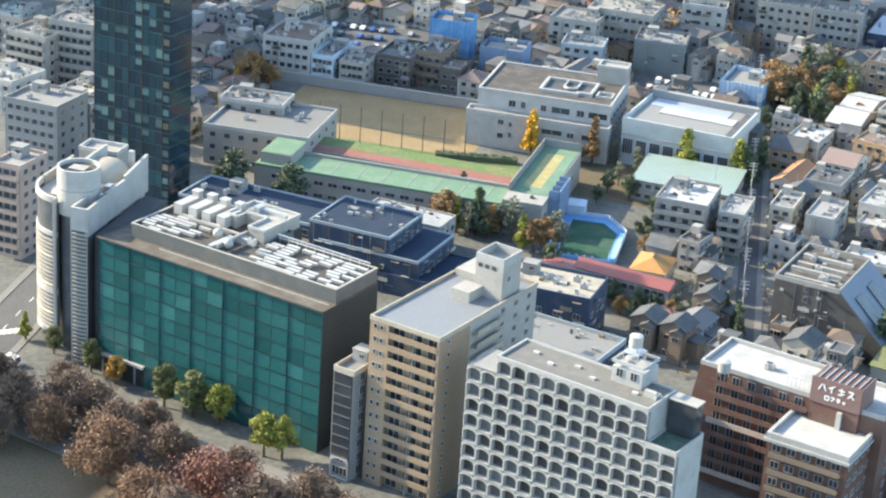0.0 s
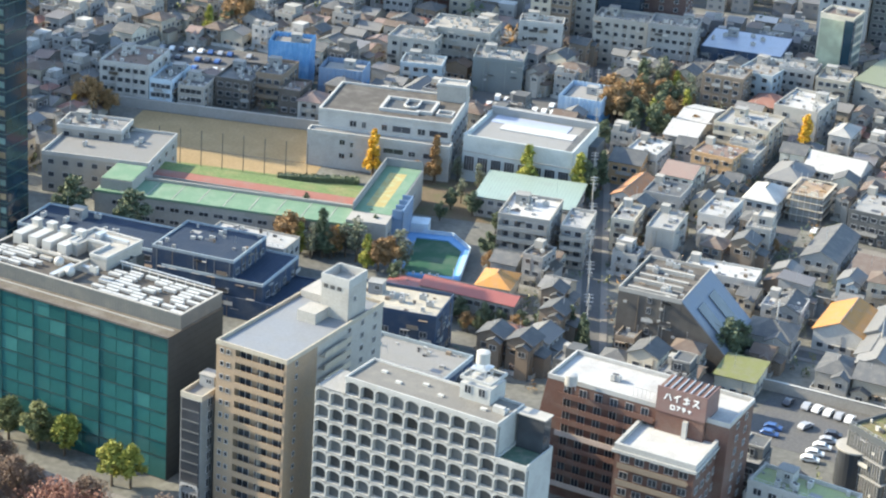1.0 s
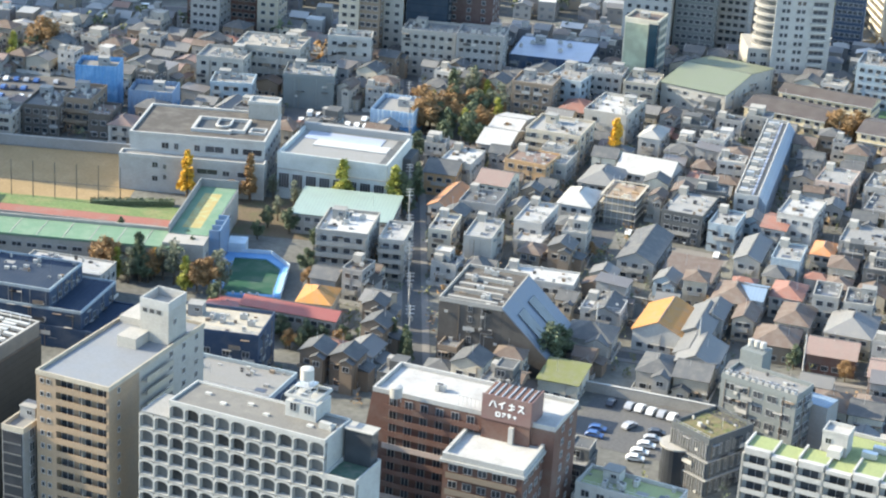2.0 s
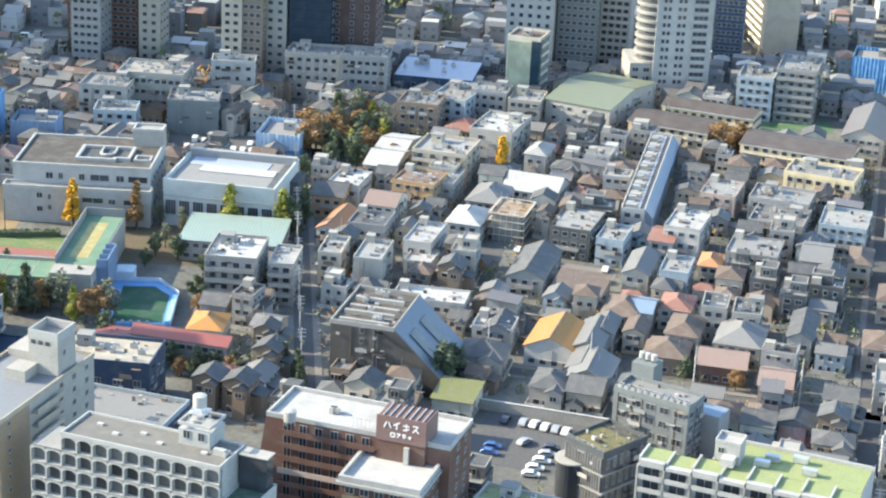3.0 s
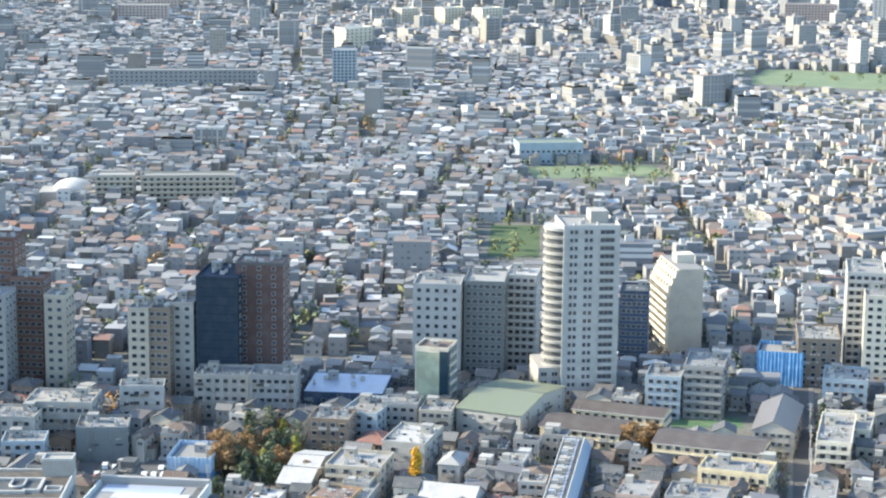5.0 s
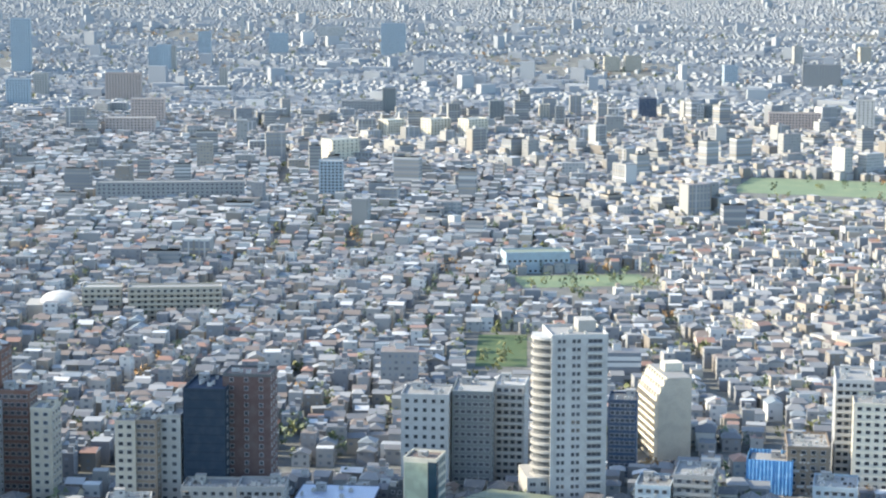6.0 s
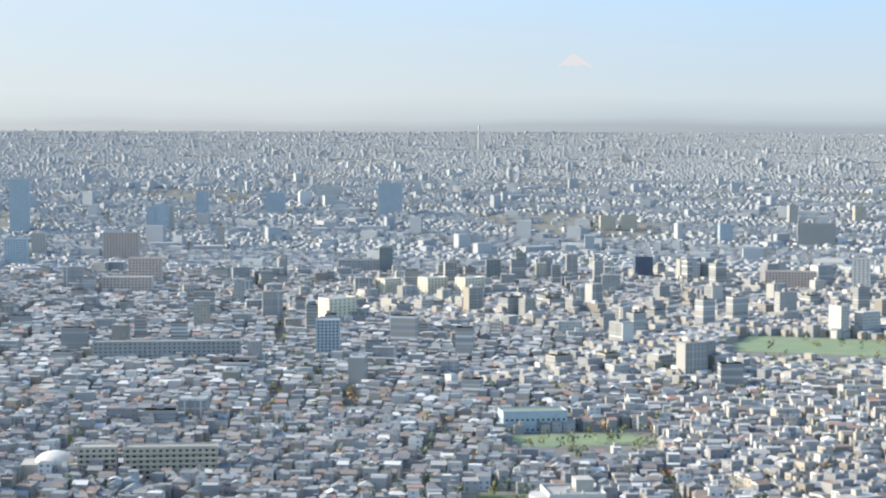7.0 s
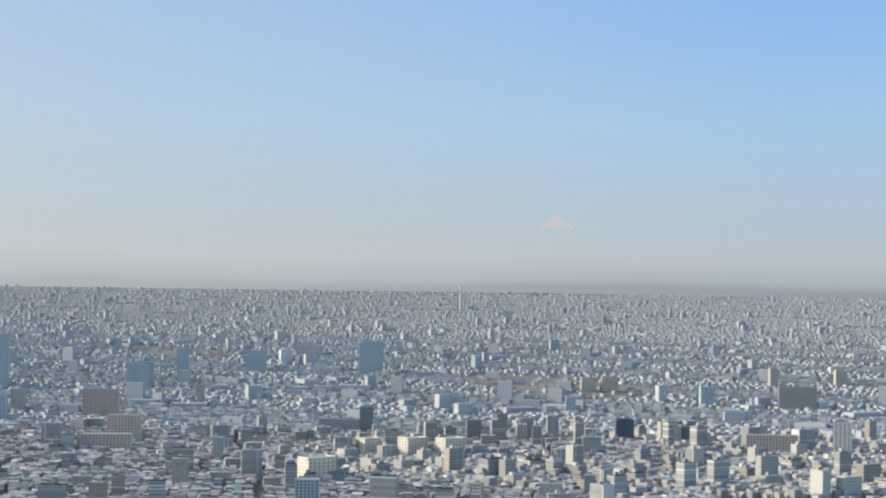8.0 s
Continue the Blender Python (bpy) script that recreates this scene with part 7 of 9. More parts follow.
def pool():
    ob = thing("swimming_pool", "outdoor pool with blue decking and dark green water", "swimming pool", 9.5, 502, -8)
    deck = mat("pool_deck_blue", (0.10, 0.26, 0.48), 0.7, 0, 0.15, 3.0, 0.08, stain=(0.22, 0.38, 0.5))
    outer = ((-9.5, -15), (9.0, -15), (9.0, 6), (3.0, 15), (-9.5, 15))
    inner = ((-6.4, -13.6), (6.8, -13.6), (6.8, 5), (2.2, 11.5), (-6.4, 11.5))
    for k in range(5):
        j = (k + 1) % 5
        part("deck", prism((outer[k], outer[j], inner[j], inner[k]), 0, 1.2), deck, ob)
    part("basin", prism(inner, 0, 0.5), deck, ob)
    part("water", prism([(x * 0.997, y * 0.997) for x, y in inner], 0.5, 0.95), mat("pool_water", (0.02, 0.075, 0.045), 0.8, 0, 0.15, 6.0, 0.05), ob)
    part("bench_tier", boxes((7.6, 8.7, -14, 5, 1.2, 1.7)), mat("pool_tier_blue", (0.30, 0.56, 0.76), 0.6, 0, 0.1, 3.0), ob)
    part("fence", prism(((9.0, -15), (9.15, -15), (9.15, 6.05), (3.1, 15.15), (-9.6, 15.15), (-9.6, 15.0), (3.0, 15.0), (9.0, 6.0)), 1.2, 2.3), WALL["skyblue"], ob)
    part("changing_room", boxes((-9, -4, 15.5, 21, 0, 3.6)), WALL["skyblue"], ob)
    for k in range(4):
        part("starting_block", boxes((-3.6 + k * 2.1, -3.0 + k * 2.1, -14.6, -14.0, 1.2, 1.8)), WHITE_METAL, ob)


pool()

# ---- trees ----
def hedge(x, y, length, depth, h, ang):
    """A clipped hedge: a dark core thick with small leaves."""
    ob = thing("hedge", "long dark clipped hedge at the foot of the school", "hedge", x, y, ang)
    part("hedge_core", boxes((-length / 2 + 0.2, length / 2 - 0.2, -depth / 2 + 0.25, depth / 2 - 0.25, 0, h - 0.3)), LEAF["green"], ob)
    rnd = random.Random(5)
    bm = bmesh.new()
    for k in range(1500):
        c = Vector((rnd.uniform(-length / 2, length / 2), rnd.uniform(-depth / 2, depth / 2), rnd.uniform(0.2, h) + 0.35 * math.sin(k % 17)))
        a, b = Vector((rnd.uniform(-1, 1), rnd.uniform(-1, 1), rnd.uniform(-1, 1))) * 0.4, Vector((rnd.uniform(-1, 1), rnd.uniform(-1, 1), rnd.uniform(-1, 1))) * 0.4
        bm.faces.new([bm.verts.new(c + q) for q in (a, b, -a)])
    part("leaf_cover", bm, LEAF["green"], ob)


hedge(-24.5, 557.0, 24.0, 2.6, 1.9, 1.0)
PARK_TREES = ((RUST, -100.0, 364.0, 0.75), (BROWN, -111.0, 361.0, 0.75), (RUST, -74.0, 337.0, 0.8), (RUST, -84.0, 350.0, 1.0), (RED, -61.0, 341.5, 1.05), (BROWN, -108.0, 371.0, 0.85), (BROWN, -97.0, 374.0, 0.85), (BROWN, -85.0, 363.0, 0.85), (BROWN, -42.0, 340.0, 0.9),
              (BROWN, -116.0, 384.0, 0.7), (BROWN, -51.5, 336.5, 0.9), (BROWN, -37.0, 341.0, 0.6), (BROWN, -29.5, 338.5, 0.55), (BROWN, -73.0, 357.5, 0.75), (BROWN, -102.0, 385.0, 0.6), (RUST, -121.0, 368.0, 0.9), (BROWN, -33.0, 331.0, 0.9),
              (BROWN, -122.0, 381.0, 0.8), (BROWN, -127.0, 374.0, 0.8), (BROWN, -92.0, 372.0, 0.8), (BROWN, -58.0, 352.0, 0.7), (BROWN, -37.0, 322.0, 0.8), (BROWN, -80.0, 371.0, 0.6),
              (BROWN, -129.0, 362.0, 0.8), (RED, -47.0, 327.0, 0.8), (BROWN, -66.0, 329.0, 0.9))
for proto, x, y, s in ((LIME_G, -117.5, 411.4, 0.7), (STREET, -109.4, 405.6, 0.8), (STREET, -99.1, 398.0, 0.95), (STREET_O, -92.4, 393.5, 1.0), (STREET, -79.9, 385.0, 1.2), (STREET, -73.0, 381.5, 1.3),
                       (STREET_Y, -67.0, 379.0, 1.25), (STREET_Y, -55.4, 367.5, 1.3), (STREET_Y, -51.5, 367.0, 1.25)):
    plant(proto, x, y, s, x * 37)
for proto, x, y, s in PARK_TREES:
    plant(proto, x, y, s, x * 53)
for proto, x, y, s in ((GINKGO, -9.0, 564.5, 1.35), (GINKGO_O, 9.2, 561.8, 1.4), (LIME_G, 36.0, 557.0, 1.55), (LIME_G, 51.0, 553.5, 1.5), (GINKGO, -16.3, 501.5, 0.75), (GINKGO, 124.0, 600.0, 1.5),
                       (CEDAR, 53.0, 553.0, 1.05), (CEDAR, 58.5, 565.0, 1.0), (CEDAR, 55.0, 552.0, 0.9), (EVERGREEN, 60.0, 596.0, 1.1), (EVERGREEN, 62.0, 604.0, 1.0),
                       (EVERGREEN, -71.0, 503.0, 1.5), (EVERGREEN, -88.0, 512.0, 1.45), (EVERGREEN, -92.0, 508.0, 1.0), (LIME_G, -24.0, 511.0, 0.75), (AUTUMN, -35.0, 519.0, 0.8), (EVERGREEN, -8.0, 512.0, 1.0), (CEDAR, -6.5, 506.0, 0.8),
                       (AUTUMN, -13.0, 505.0, 0.8), (EVERGREEN, 0.0, 478.0, 0.9), (EVERGREEN, 8.0, 470.0, 0.7), (EVERGREEN, -18.0, 498.0, 0.8), (CEDAR, -26.0, 520.0, 0.8), (EVERGREEN, -22.0, 502.0, 0.8),
                       (EVERGREEN, 24.0, 505.0, 0.8), (AUTUMN, 24.0, 496.0, 0.6), (EVERGREEN, 14.0, 540.0, 0.7), (EVERGREEN, 20.0, 536.0, 0.8), (OPEN_TREE, 17.0, 546.0, 0.7), (EVERGREEN, 27.0, 524.0, 0.7), (OPEN_TREE, 22.0, 556.0, 0.8), (EVERGREEN, 11.0, 531.0, 0.6), (AUTUMN, 4.0, 562.0, 0.7), (OPEN_TREE, 16.0, 564.0, 0.7), (AUTUMN, -12.0, 575.0, 0.9), (EVERGREEN, 16.0, 462.0, 0.7), (EVERGREEN, 22.0, 459.0, 0.7), (AUTUMN, 30.0, 455.0, 0.6), (EVERGREEN, 36.0, 456.0, 0.7)):
    plant(proto, x, y, s, x * 41)
rng = random.Random(31)
for k in range(16):
    plant(rng.choice((EVERGREEN, EVERGREEN, CEDAR, AUTUMN)), 4 + k * 2.9 + rng.uniform(-1.5, 1.5), 462 - k * 0.9 + rng.uniform(-3, 4), rng.uniform(0.45, 0.75), k * 33)
for k in range(11):
    plant(rng.choice((OPEN_TREE, OPEN_TREE, CEDAR, LIME_G, AUTUMN)), -29 + k * 3.0, 504 - k * 1.2 + rng.uniform(-5, 2), rng.uniform(0.8, 1.2), k * 57)
rng = random.Random(21)
for k in range(16):
    plant(rng.choice((EVERGREEN, EVERGREEN, AUTUMN, AUTUMN, CEDAR, LIME_G)), 72 + (k % 4) * 6 + rng.uniform(-2, 2), 616 + (k // 4) * 9 + rng.uniform(-3, 3), rng.uniform(0.9, 1.35), k * 50)
for k in range(12):
    plant(rng.choice((EVERGREEN, OPEN_TREE, AUTUMN, CEDAR, LIME_G)), 79 + (k % 3) * 6.5 + rng.uniform(-2, 2), 644 + (k // 3) * 7 + rng.uniform(-2, 2), rng.uniform(0.9, 1.3), k * 61)
for x, y in ((66.5, 630.0), (69.0, 637.0), (67.5, 644.0)):
    plant(AUTUMN, x, y, 1.35, x * 40)
for proto, x, y, s in ((AUTUMN, 204.0, 627.0, 1.35), (AUTUMN, 211.0, 629.0, 1.25), (AUTUMN, 217.0, 622.0, 1.0), (AUTUMN, -62.0, 705.0, 1.7), (LIME_G, -72.0, 700.0, 1.2), (AUTUMN, -99.0, 604.0, 1.35), (AUTUMN, -93.0, 606.0, 0.9), (GINKGO, -103.0, 602.0, 0.7), (EVERGREEN, 80.0, 444.0, 1.35),
                       (EVERGREEN, 83.5, 448.5, 1.1), (EVERGREEN, 142.0, 447.0, 0.7), (LIME_G, 150.0, 446.0, 0.5), (AUTUMN, 153.0, 440.0, 0.6), (EVERGREEN, 205.0, 558.0, 0.9), (CEDAR, 279.0, 644.0, 0.9), (EVERGREEN, 275.0, 634.0, 0.8)):
    plant(proto, x, y, s, x * 29)


# ---- cars ----
def car(rgb, label, van=False):
    ob = thing("car", label, "car", 0, 0, group="parked cars")
    paint = mat("car_paint_" + label.split()[0], rgb, 0.25, 0.1, 0.05, 1.0)
    L, Wd, H = (4.6, 1.75, 2.0) if van else (4.2, 1.7, 1.45)
    prof = [(-L / 2, 0.35), (L / 2, 0.35), (L / 2, 0.8), (L / 2 - 0.9, 0.95)] + ([(L / 2 - 1.3, H), (-L / 2 + 0.1, H)] if van else [(L / 2 - 1.6, H), (-L / 2 + 0.9, H), (-L / 2 + 0.2, 0.95)]) + [(-L / 2, 0.8)]
    def slab(points, y0, y1):
        bm = bmesh.new()
        a, b = [[bm.verts.new((p, yy, q)) for p, q in points] for yy in (y0, y1)]
        n = len(points)
        bm.faces.new(a)
        bm.faces.new(b[::-1])
        for k in range(n):
            bm.faces.new((a[k], b[k], b[(k + 1) % n], a[(k + 1) % n]))
        bmesh.ops.recalc_face_normals(bm, faces=bm.faces)
        return bm
    body = slab(prof, -Wd / 2, Wd / 2)
    bmesh.ops.bevel(body, geom=list(body.edges), offset=0.06, segments=1, affect="EDGES")
    part("body", body, paint, ob)
    part("side_windows", slab([(L / 2 - 1.25, 0.98), (L / 2 - 1.6, H - 0.12), (-L / 2 + (0.4 if van else 1.0), H - 0.12), (-L / 2 + 0.45, 0.98)], -Wd / 2 - 0.01, Wd / 2 + 0.01), GLASS, ob)
    bm = bmesh.new()
    x0, x1 = L / 2 - 0.88, L / 2 - (1.26 if van else 1.55)
    v = [bm.verts.new(p) for p in ((x0 + 0.03, -0.7, 1.0), (x0 + 0.03, 0.7, 1.0), (x1 + 0.03, 0.65, H - 0.06), (x1 + 0.03, -0.65, H - 0.06))]
    bm.faces.new(v)
    part("windscreen", bm, GLASS, ob)
    for sx in (-1, 1):
        for sy in (-1, 1):
            bm = bmesh.new()
            rod(bm, (sx * L * 0.31, sy * Wd / 2, 0.32), (sx * L * 0.31, sy * (Wd / 2 - 0.2), 0.32), 0.32, 0.32, 12)
            part("wheel", bm, DARK_STEEL, ob)
    return ob


CARS = [car((0.75, 0.75, 0.74), "white small parked car on asphalt"), car((0.35, 0.36, 0.38), "silver-grey small parked car on asphalt"), car((0.05, 0.055, 0.07), "black small parked car on asphalt"),
        car((0.05, 0.12, 0.30), "blue small parked car on asphalt"), car((0.78, 0.78, 0.76), "ivory delivery van on asphalt", True)]
PARKED = set()


def park(k, x, y, ang):
    m = pose(x, y, 0.045, 0, 0, ang)
    if k not in PARKED:
        PARKED.add(k)
        CARS[k].matrix_basis = m
    else:
        copy_thing(CARS[k], m)


park(4, -116.5, 398.5, -28)
park(0, -104, 391, -28)
park(1, -95, 386, -28)
rng = random.Random(8)
for k, x, y, ang in ((2, 92.6, 425.6, 60), (1, 96.6, 423.9, 62), (0, 98.9, 422.7, 58), (0, 101.2, 421.0, 61), (1, 103.4, 419.6, 63), (0, 105.6, 418.2, 60), (3, 86.9, 411.8, -20), (3, 85.6, 408.6, -24),
                     (0, 92.8, 396.9, -14), (0, 94.4, 400.0, -16), (0, 96.6, 403.4, -18), (1, 98.6, 406.6, -15), (2, 100.2, 409.8, -14), (1, 94.6, 413.4, 40)):
    park(k, x, y, ang)
for r in range(3):
    for c in range(8):
        if rng.random() < 0.75:
            park(rng.choice((0, 0, 0, 1, 4)), 27 + c * 3.0, 633 + r * 7.5 - c * 0.7, 76 + rng.uniform(-5, 5))
for r in range(4):
    for c in range(10):
        if rng.random() < 0.6:
            park(rng.choice((0, 1, 1, 2, 3)), -86 + c * 3.4, 652 + r * 10 - c * 0.5, 82 + rng.uniform(-5, 5))
for x, y in ((126, 530), (140, 523), (152, 524), (92, 535), (97, 541), (99, 547), (118, 540), (138, 514)):
    park(rng.choice((0, 0, 1)), x, y, rng.choice((-25, 65)))
for k in range(18):
    park(rng.choice((0, 1, 2, 4)), -110 + k * 27, 786 - k * 2.1 + rng.choice((-3, 3)), -4.5)


# ---- utility poles ----
def utility_pole():
    ob = thing("utility_pole", "grey concrete utility pole with crossarms and a transformer", "utility pole", 47.0, 455.0, group="utility poles along the lanes")
    bm = bmesh.new()
    rod(bm, (0, 0, 0), (0, 0, 12.5), 0.2, 0.13, 8)
    part("pole", bm, CONCRETE, ob)
    for z in (10.2, 11.3, 12.1):
        part("crossarm", boxes((-1.1, 1.1, -0.06, 0.06, z, z + 0.12)), STEEL, ob)
    bm = bmesh.new()
    rod(bm, (0.45, 0, 8.2), (0.45, 0, 9.3), 0.3, 0.3, 10)
    part("transformer", bm, WALL["grey"], ob)
    return ob


POLE = utility_pole()
for k in range(1, 10):
    copy_thing(POLE, pose(47.0 + k * 1.75, 455 + k * 21.5, 0, 0, 0, 5))
for k in range(12):
    copy_thing(POLE, pose(160 + k * 10.2, 362 + k * 25.2, 0, 0, 0, -22))
for k in range(5):
    copy_thing(POLE, pose(70 + k * 24, 468 - k * 9.5, 0, 0, 0, 70))
# ---- the rest of the quarter: small houses between those above ----
def footprints():
    out = []
    for ob in scene.objects:
        if ob.parent is None and ob.children and "tree" not in ob.name and ob.name.split(".")[0] not in ("car", "utility_pole", "ac_unit", "water_tank", "cooling_tower"):
            pts = []
            for ch in ob.children:
                if ch.type == "MESH" and ch.name.split(".")[0] not in ("balcony", "rail"):
                    pts += [ch.matrix_basis @ Vector(c) for c in ch.bound_box]
            xs, ys = [p.x for p in pts], [p.y for p in pts]
            out.append((ob.matrix_basis.inverted(), min(xs), max(xs), min(ys), max(ys)))
    return out


FEET = footprints()
GROUNDS = []  # streets, yards and grounds: inverse pose and half size
for ob in scene.objects:
    if ob.parent is None and ob.type == "MESH" and ob.name.split(".")[0] in ("road", "avenue", "far_avenue", "sports_field", "lawn", "running_track", "school_yard", "park_ground", "parking_lot", "school_lawn", "paved_yard"):
        xs, ys = [c[0] for c in ob.bound_box], [c[1] for c in ob.bound_box]
        GROUNDS.append((ob.matrix_basis.inverted(), min(xs), max(xs), min(ys), max(ys)))
GROUNDS.append((pose(-30, 540, 0, 0, 0, -11).inverted(), -75, 52, -46, 72))  # the school's own ground
GROUNDS.append((pose(82, 632, 0, 0, 0, 0).inverted(), -16, 18, -22, 26))  # the grove
GROUNDS.append((pose(0, 486, 0, 0, 0, 0).inverted(), -45, 22, -40, 60))
GROUNDS.append((pose(97, 410, 0, 0, 0, -27).inverted(), -22, 22, -22, 22))
GROUNDS.append((pose(242, 654, 0, 0, 0, -14).inverted(), -18, 20, -16, 12))  # the turf of the cream school
GROUNDS.append((pose(-60, 400, 0, 0, 0, -28).inverted(), -90, 110, -80, 62))


def free(x, y, gap):
    for inv, x0, x1, y0, y1 in FEET + GROUNDS:
        p = inv @ Vector((x, y, 0))
        if x0 - gap < p.x < x1 + gap and y0 - gap < p.y < y1 + gap:
            return False
    return True


rng = random.Random(77)
PROTOS = []
STYLES = [("gable", "beige", "tilegrey"), ("gable", "beige", "tile"), ("hip", "brown", "tilebrown"), ("flat", "pale", "grey"), ("gabley", "pale", "tilebrown"), ("flat", "grey", "bitumen"), ("hip", "beige", "tile"),
          ("gabley", "beige", "tilebrown"), ("flat", "white", "pale"), ("gable", "grey", "dark"), ("shed", "pale", "metalgrey"), ("gabley", "bluegrey", "tilegrey"), ("hip", "white", "tile"), ("gable", "beige", "tilegrey"),
          ("gable", "brown", "tilebrown"), ("gabley", "cream", "tile"), ("flat", "dark", "grey"), ("shed", "grey", "metalgrey"), ("hip", "brown", "tile"), ("gable", "pale", "tilepink"), ("gabley", "grey", "tilegrey"), ("flat", "white", "gravel"),
          ("gable", "cream", "tile"), ("hip", "pale", "tilered"), ("gable", "beige", "tilebrown"), ("hip", "beige", "tilebrown"), ("gabley", "brown", "tile"), ("gable", "grey", "tile")]
for k, (kind, wall, roof) in enumerate(STYLES):
    PROTOS.append(house(0, 0, rng.uniform(5.2, 7.6) if k % 3 else rng.uniform(6.5, 9.2), rng.uniform(6.5, 9.2), rng.choice((5.4, 5.9, 6.4, 8.4)) if kind != "flat" else rng.choice((6.2, 8.8, 9.2)), 0, kind, wall, roof, wing=k % 3, cross=(0, 1, 2, 0, 1)[k % 5], upper=k % 4 != 1, detail=True))
used = set()
count = 0
ANG = -24.0
ca, sa = math.cos(radians(ANG)), math.sin(radians(ANG))
TAKEN = []
COPIES = []
JOINED = []  # past the first few hundred: prototype and pose
for j in range(0, 48):
    for i in range(-26, 36):
        u, v = i * 9.0 + (1.2 if i % 7 > 3 else 0) + rng.uniform(-0.5, 0.5), j * 9.4 + 2.0 * (j // 2) + rng.uniform(-0.6, 0.6)
        if i % 8 == 0:
            continue
        x, y = u * ca - v * sa - 60, u * sa + v * ca + 385
        a, r = math.degrees(math.atan2(x, y)), math.hypot(x, y)
        if not (-13 < a < 29 and 385 < r < 735) or not free(x, y, 4.3):
            continue
        k = rng.randrange(len(PROTOS))
        m = pose(x, y, 0, 0, 0, ANG + rng.uniform(-4, 4) + rng.choice((0, 0, 0, 90)))
        TAKEN.append((x, y))
        if k not in used:
            used.add(k)
            PROTOS[k].matrix_basis = m
        elif r < 585 and count < 210:
            COPIES.append((PROTOS[k], m))
            copy_thing(PROTOS[k], m)
            count += 1
        else:
            JOINED.append((PROTOS[k], m))
        if rng.random() < (0.3 if r < 600 else 0.12):
            if free(x + 4.6, y + 1.0, 1.2):
                plant(rng.choice((EVERGREEN, EVERGREEN, AUTUMN, CEDAR)), x + 4.6, y + 1.0, rng.uniform(0.35, 0.6), k * 40)


# smaller houses squeezed into what is left
for k in range(5000):
    r, a = math.sqrt(rng.uniform(395.0 ** 2, 735.0 ** 2)), radians(rng.uniform(-12.5, 28.5))
    x, y = r * math.sin(a), r * math.cos(a)
    if min((x - p) ** 2 + (y - q) ** 2 for p, q in TAKEN) < 7.4 ** 2 or not free(x, y, 3.7):
        continue
    TAKEN.append((x, y))
    JOINED.append((PROTOS[rng.randrange(len(PROTOS))], pose(x, y, 0, 0, 0, ANG + rng.uniform(-5, 5) + rng.choice((0, 0, 90))) @ Matrix.Diagonal((0.86, 0.8, 0.95, 1))))


def joined_houses():
    """The houses past those above, too many to count, in one mesh."""
    verts, faces, mats, slots = [], [], [], {}
    for proto, m in JOINED:
        for ch in proto.children:
            local = m @ ch.matrix_basis
            me = ch.data
            base = len(verts)
            verts.extend(local @ v.co for v in me.vertices)
            for p in me.polygons:
                faces.append([base + i for i in p.vertices])
                mats.append(slots.setdefault(me.materials[p.material_index], len(slots)))
    me = bpy.data.meshes.new("houses_beyond")
    me.from_pydata(verts, [], faces)
    for m in slots:
        me.materials.append(m)
    me.polygons.foreach_set("material_index", mats)
    tagged(new("houses_beyond", me), "dense small houses between and beyond the others", "houses", kind="stuff")


joined_houses()


def garden_shrubs(seed, count):
    """Shrubs and small trees in the gaps between the houses, in one mesh of loose leaf faces."""
    rng = np.random.default_rng(seed)
    verts, faces, mats = [], [], []
    near = np.array(TAKEN)
    for k in range(count):
        r, a = math.sqrt(rng.uniform(385.0 ** 2, 735.0 ** 2)), radians(rng.uniform(-12, 28))
        x, y = r * math.sin(a), r * math.cos(a)
        if ((near - (x, y)) ** 2).sum(1).min() < 4.4 ** 2 or not free(x, y, 0.7):
            continue
        h, w, tone = rng.uniform(1.5, 5.5), rng.uniform(0.9, 1.9), int(rng.choice([0, 0, 0, 1, 1, 2, 3]))
        for j in range(26):
            p = Vector((x + rng.normal(0, w * 0.42), y + rng.normal(0, w * 0.42), h * rng.uniform(0.1, 1.0)))
            i = len(verts)
            verts.extend(p + Vector(rng.uniform(-1, 1, 3)) * w * 0.34 for _ in range(3))
            faces.append((i, i + 1, i + 2))
            mats.append(tone)
    me = bpy.data.meshes.new("garden_shrubs")
    me.from_pydata(verts, [], faces)
    for key in ("green", "olive", "orange", "bare"):
        me.materials.append(LEAF[key])
    me.polygons.foreach_set("material_index", mats)
    tagged(new("garden_shrubs", me), "green and brown garden shrubs between the houses", "shrubs", kind="stuff")


garden_shrubs(4, 5200)


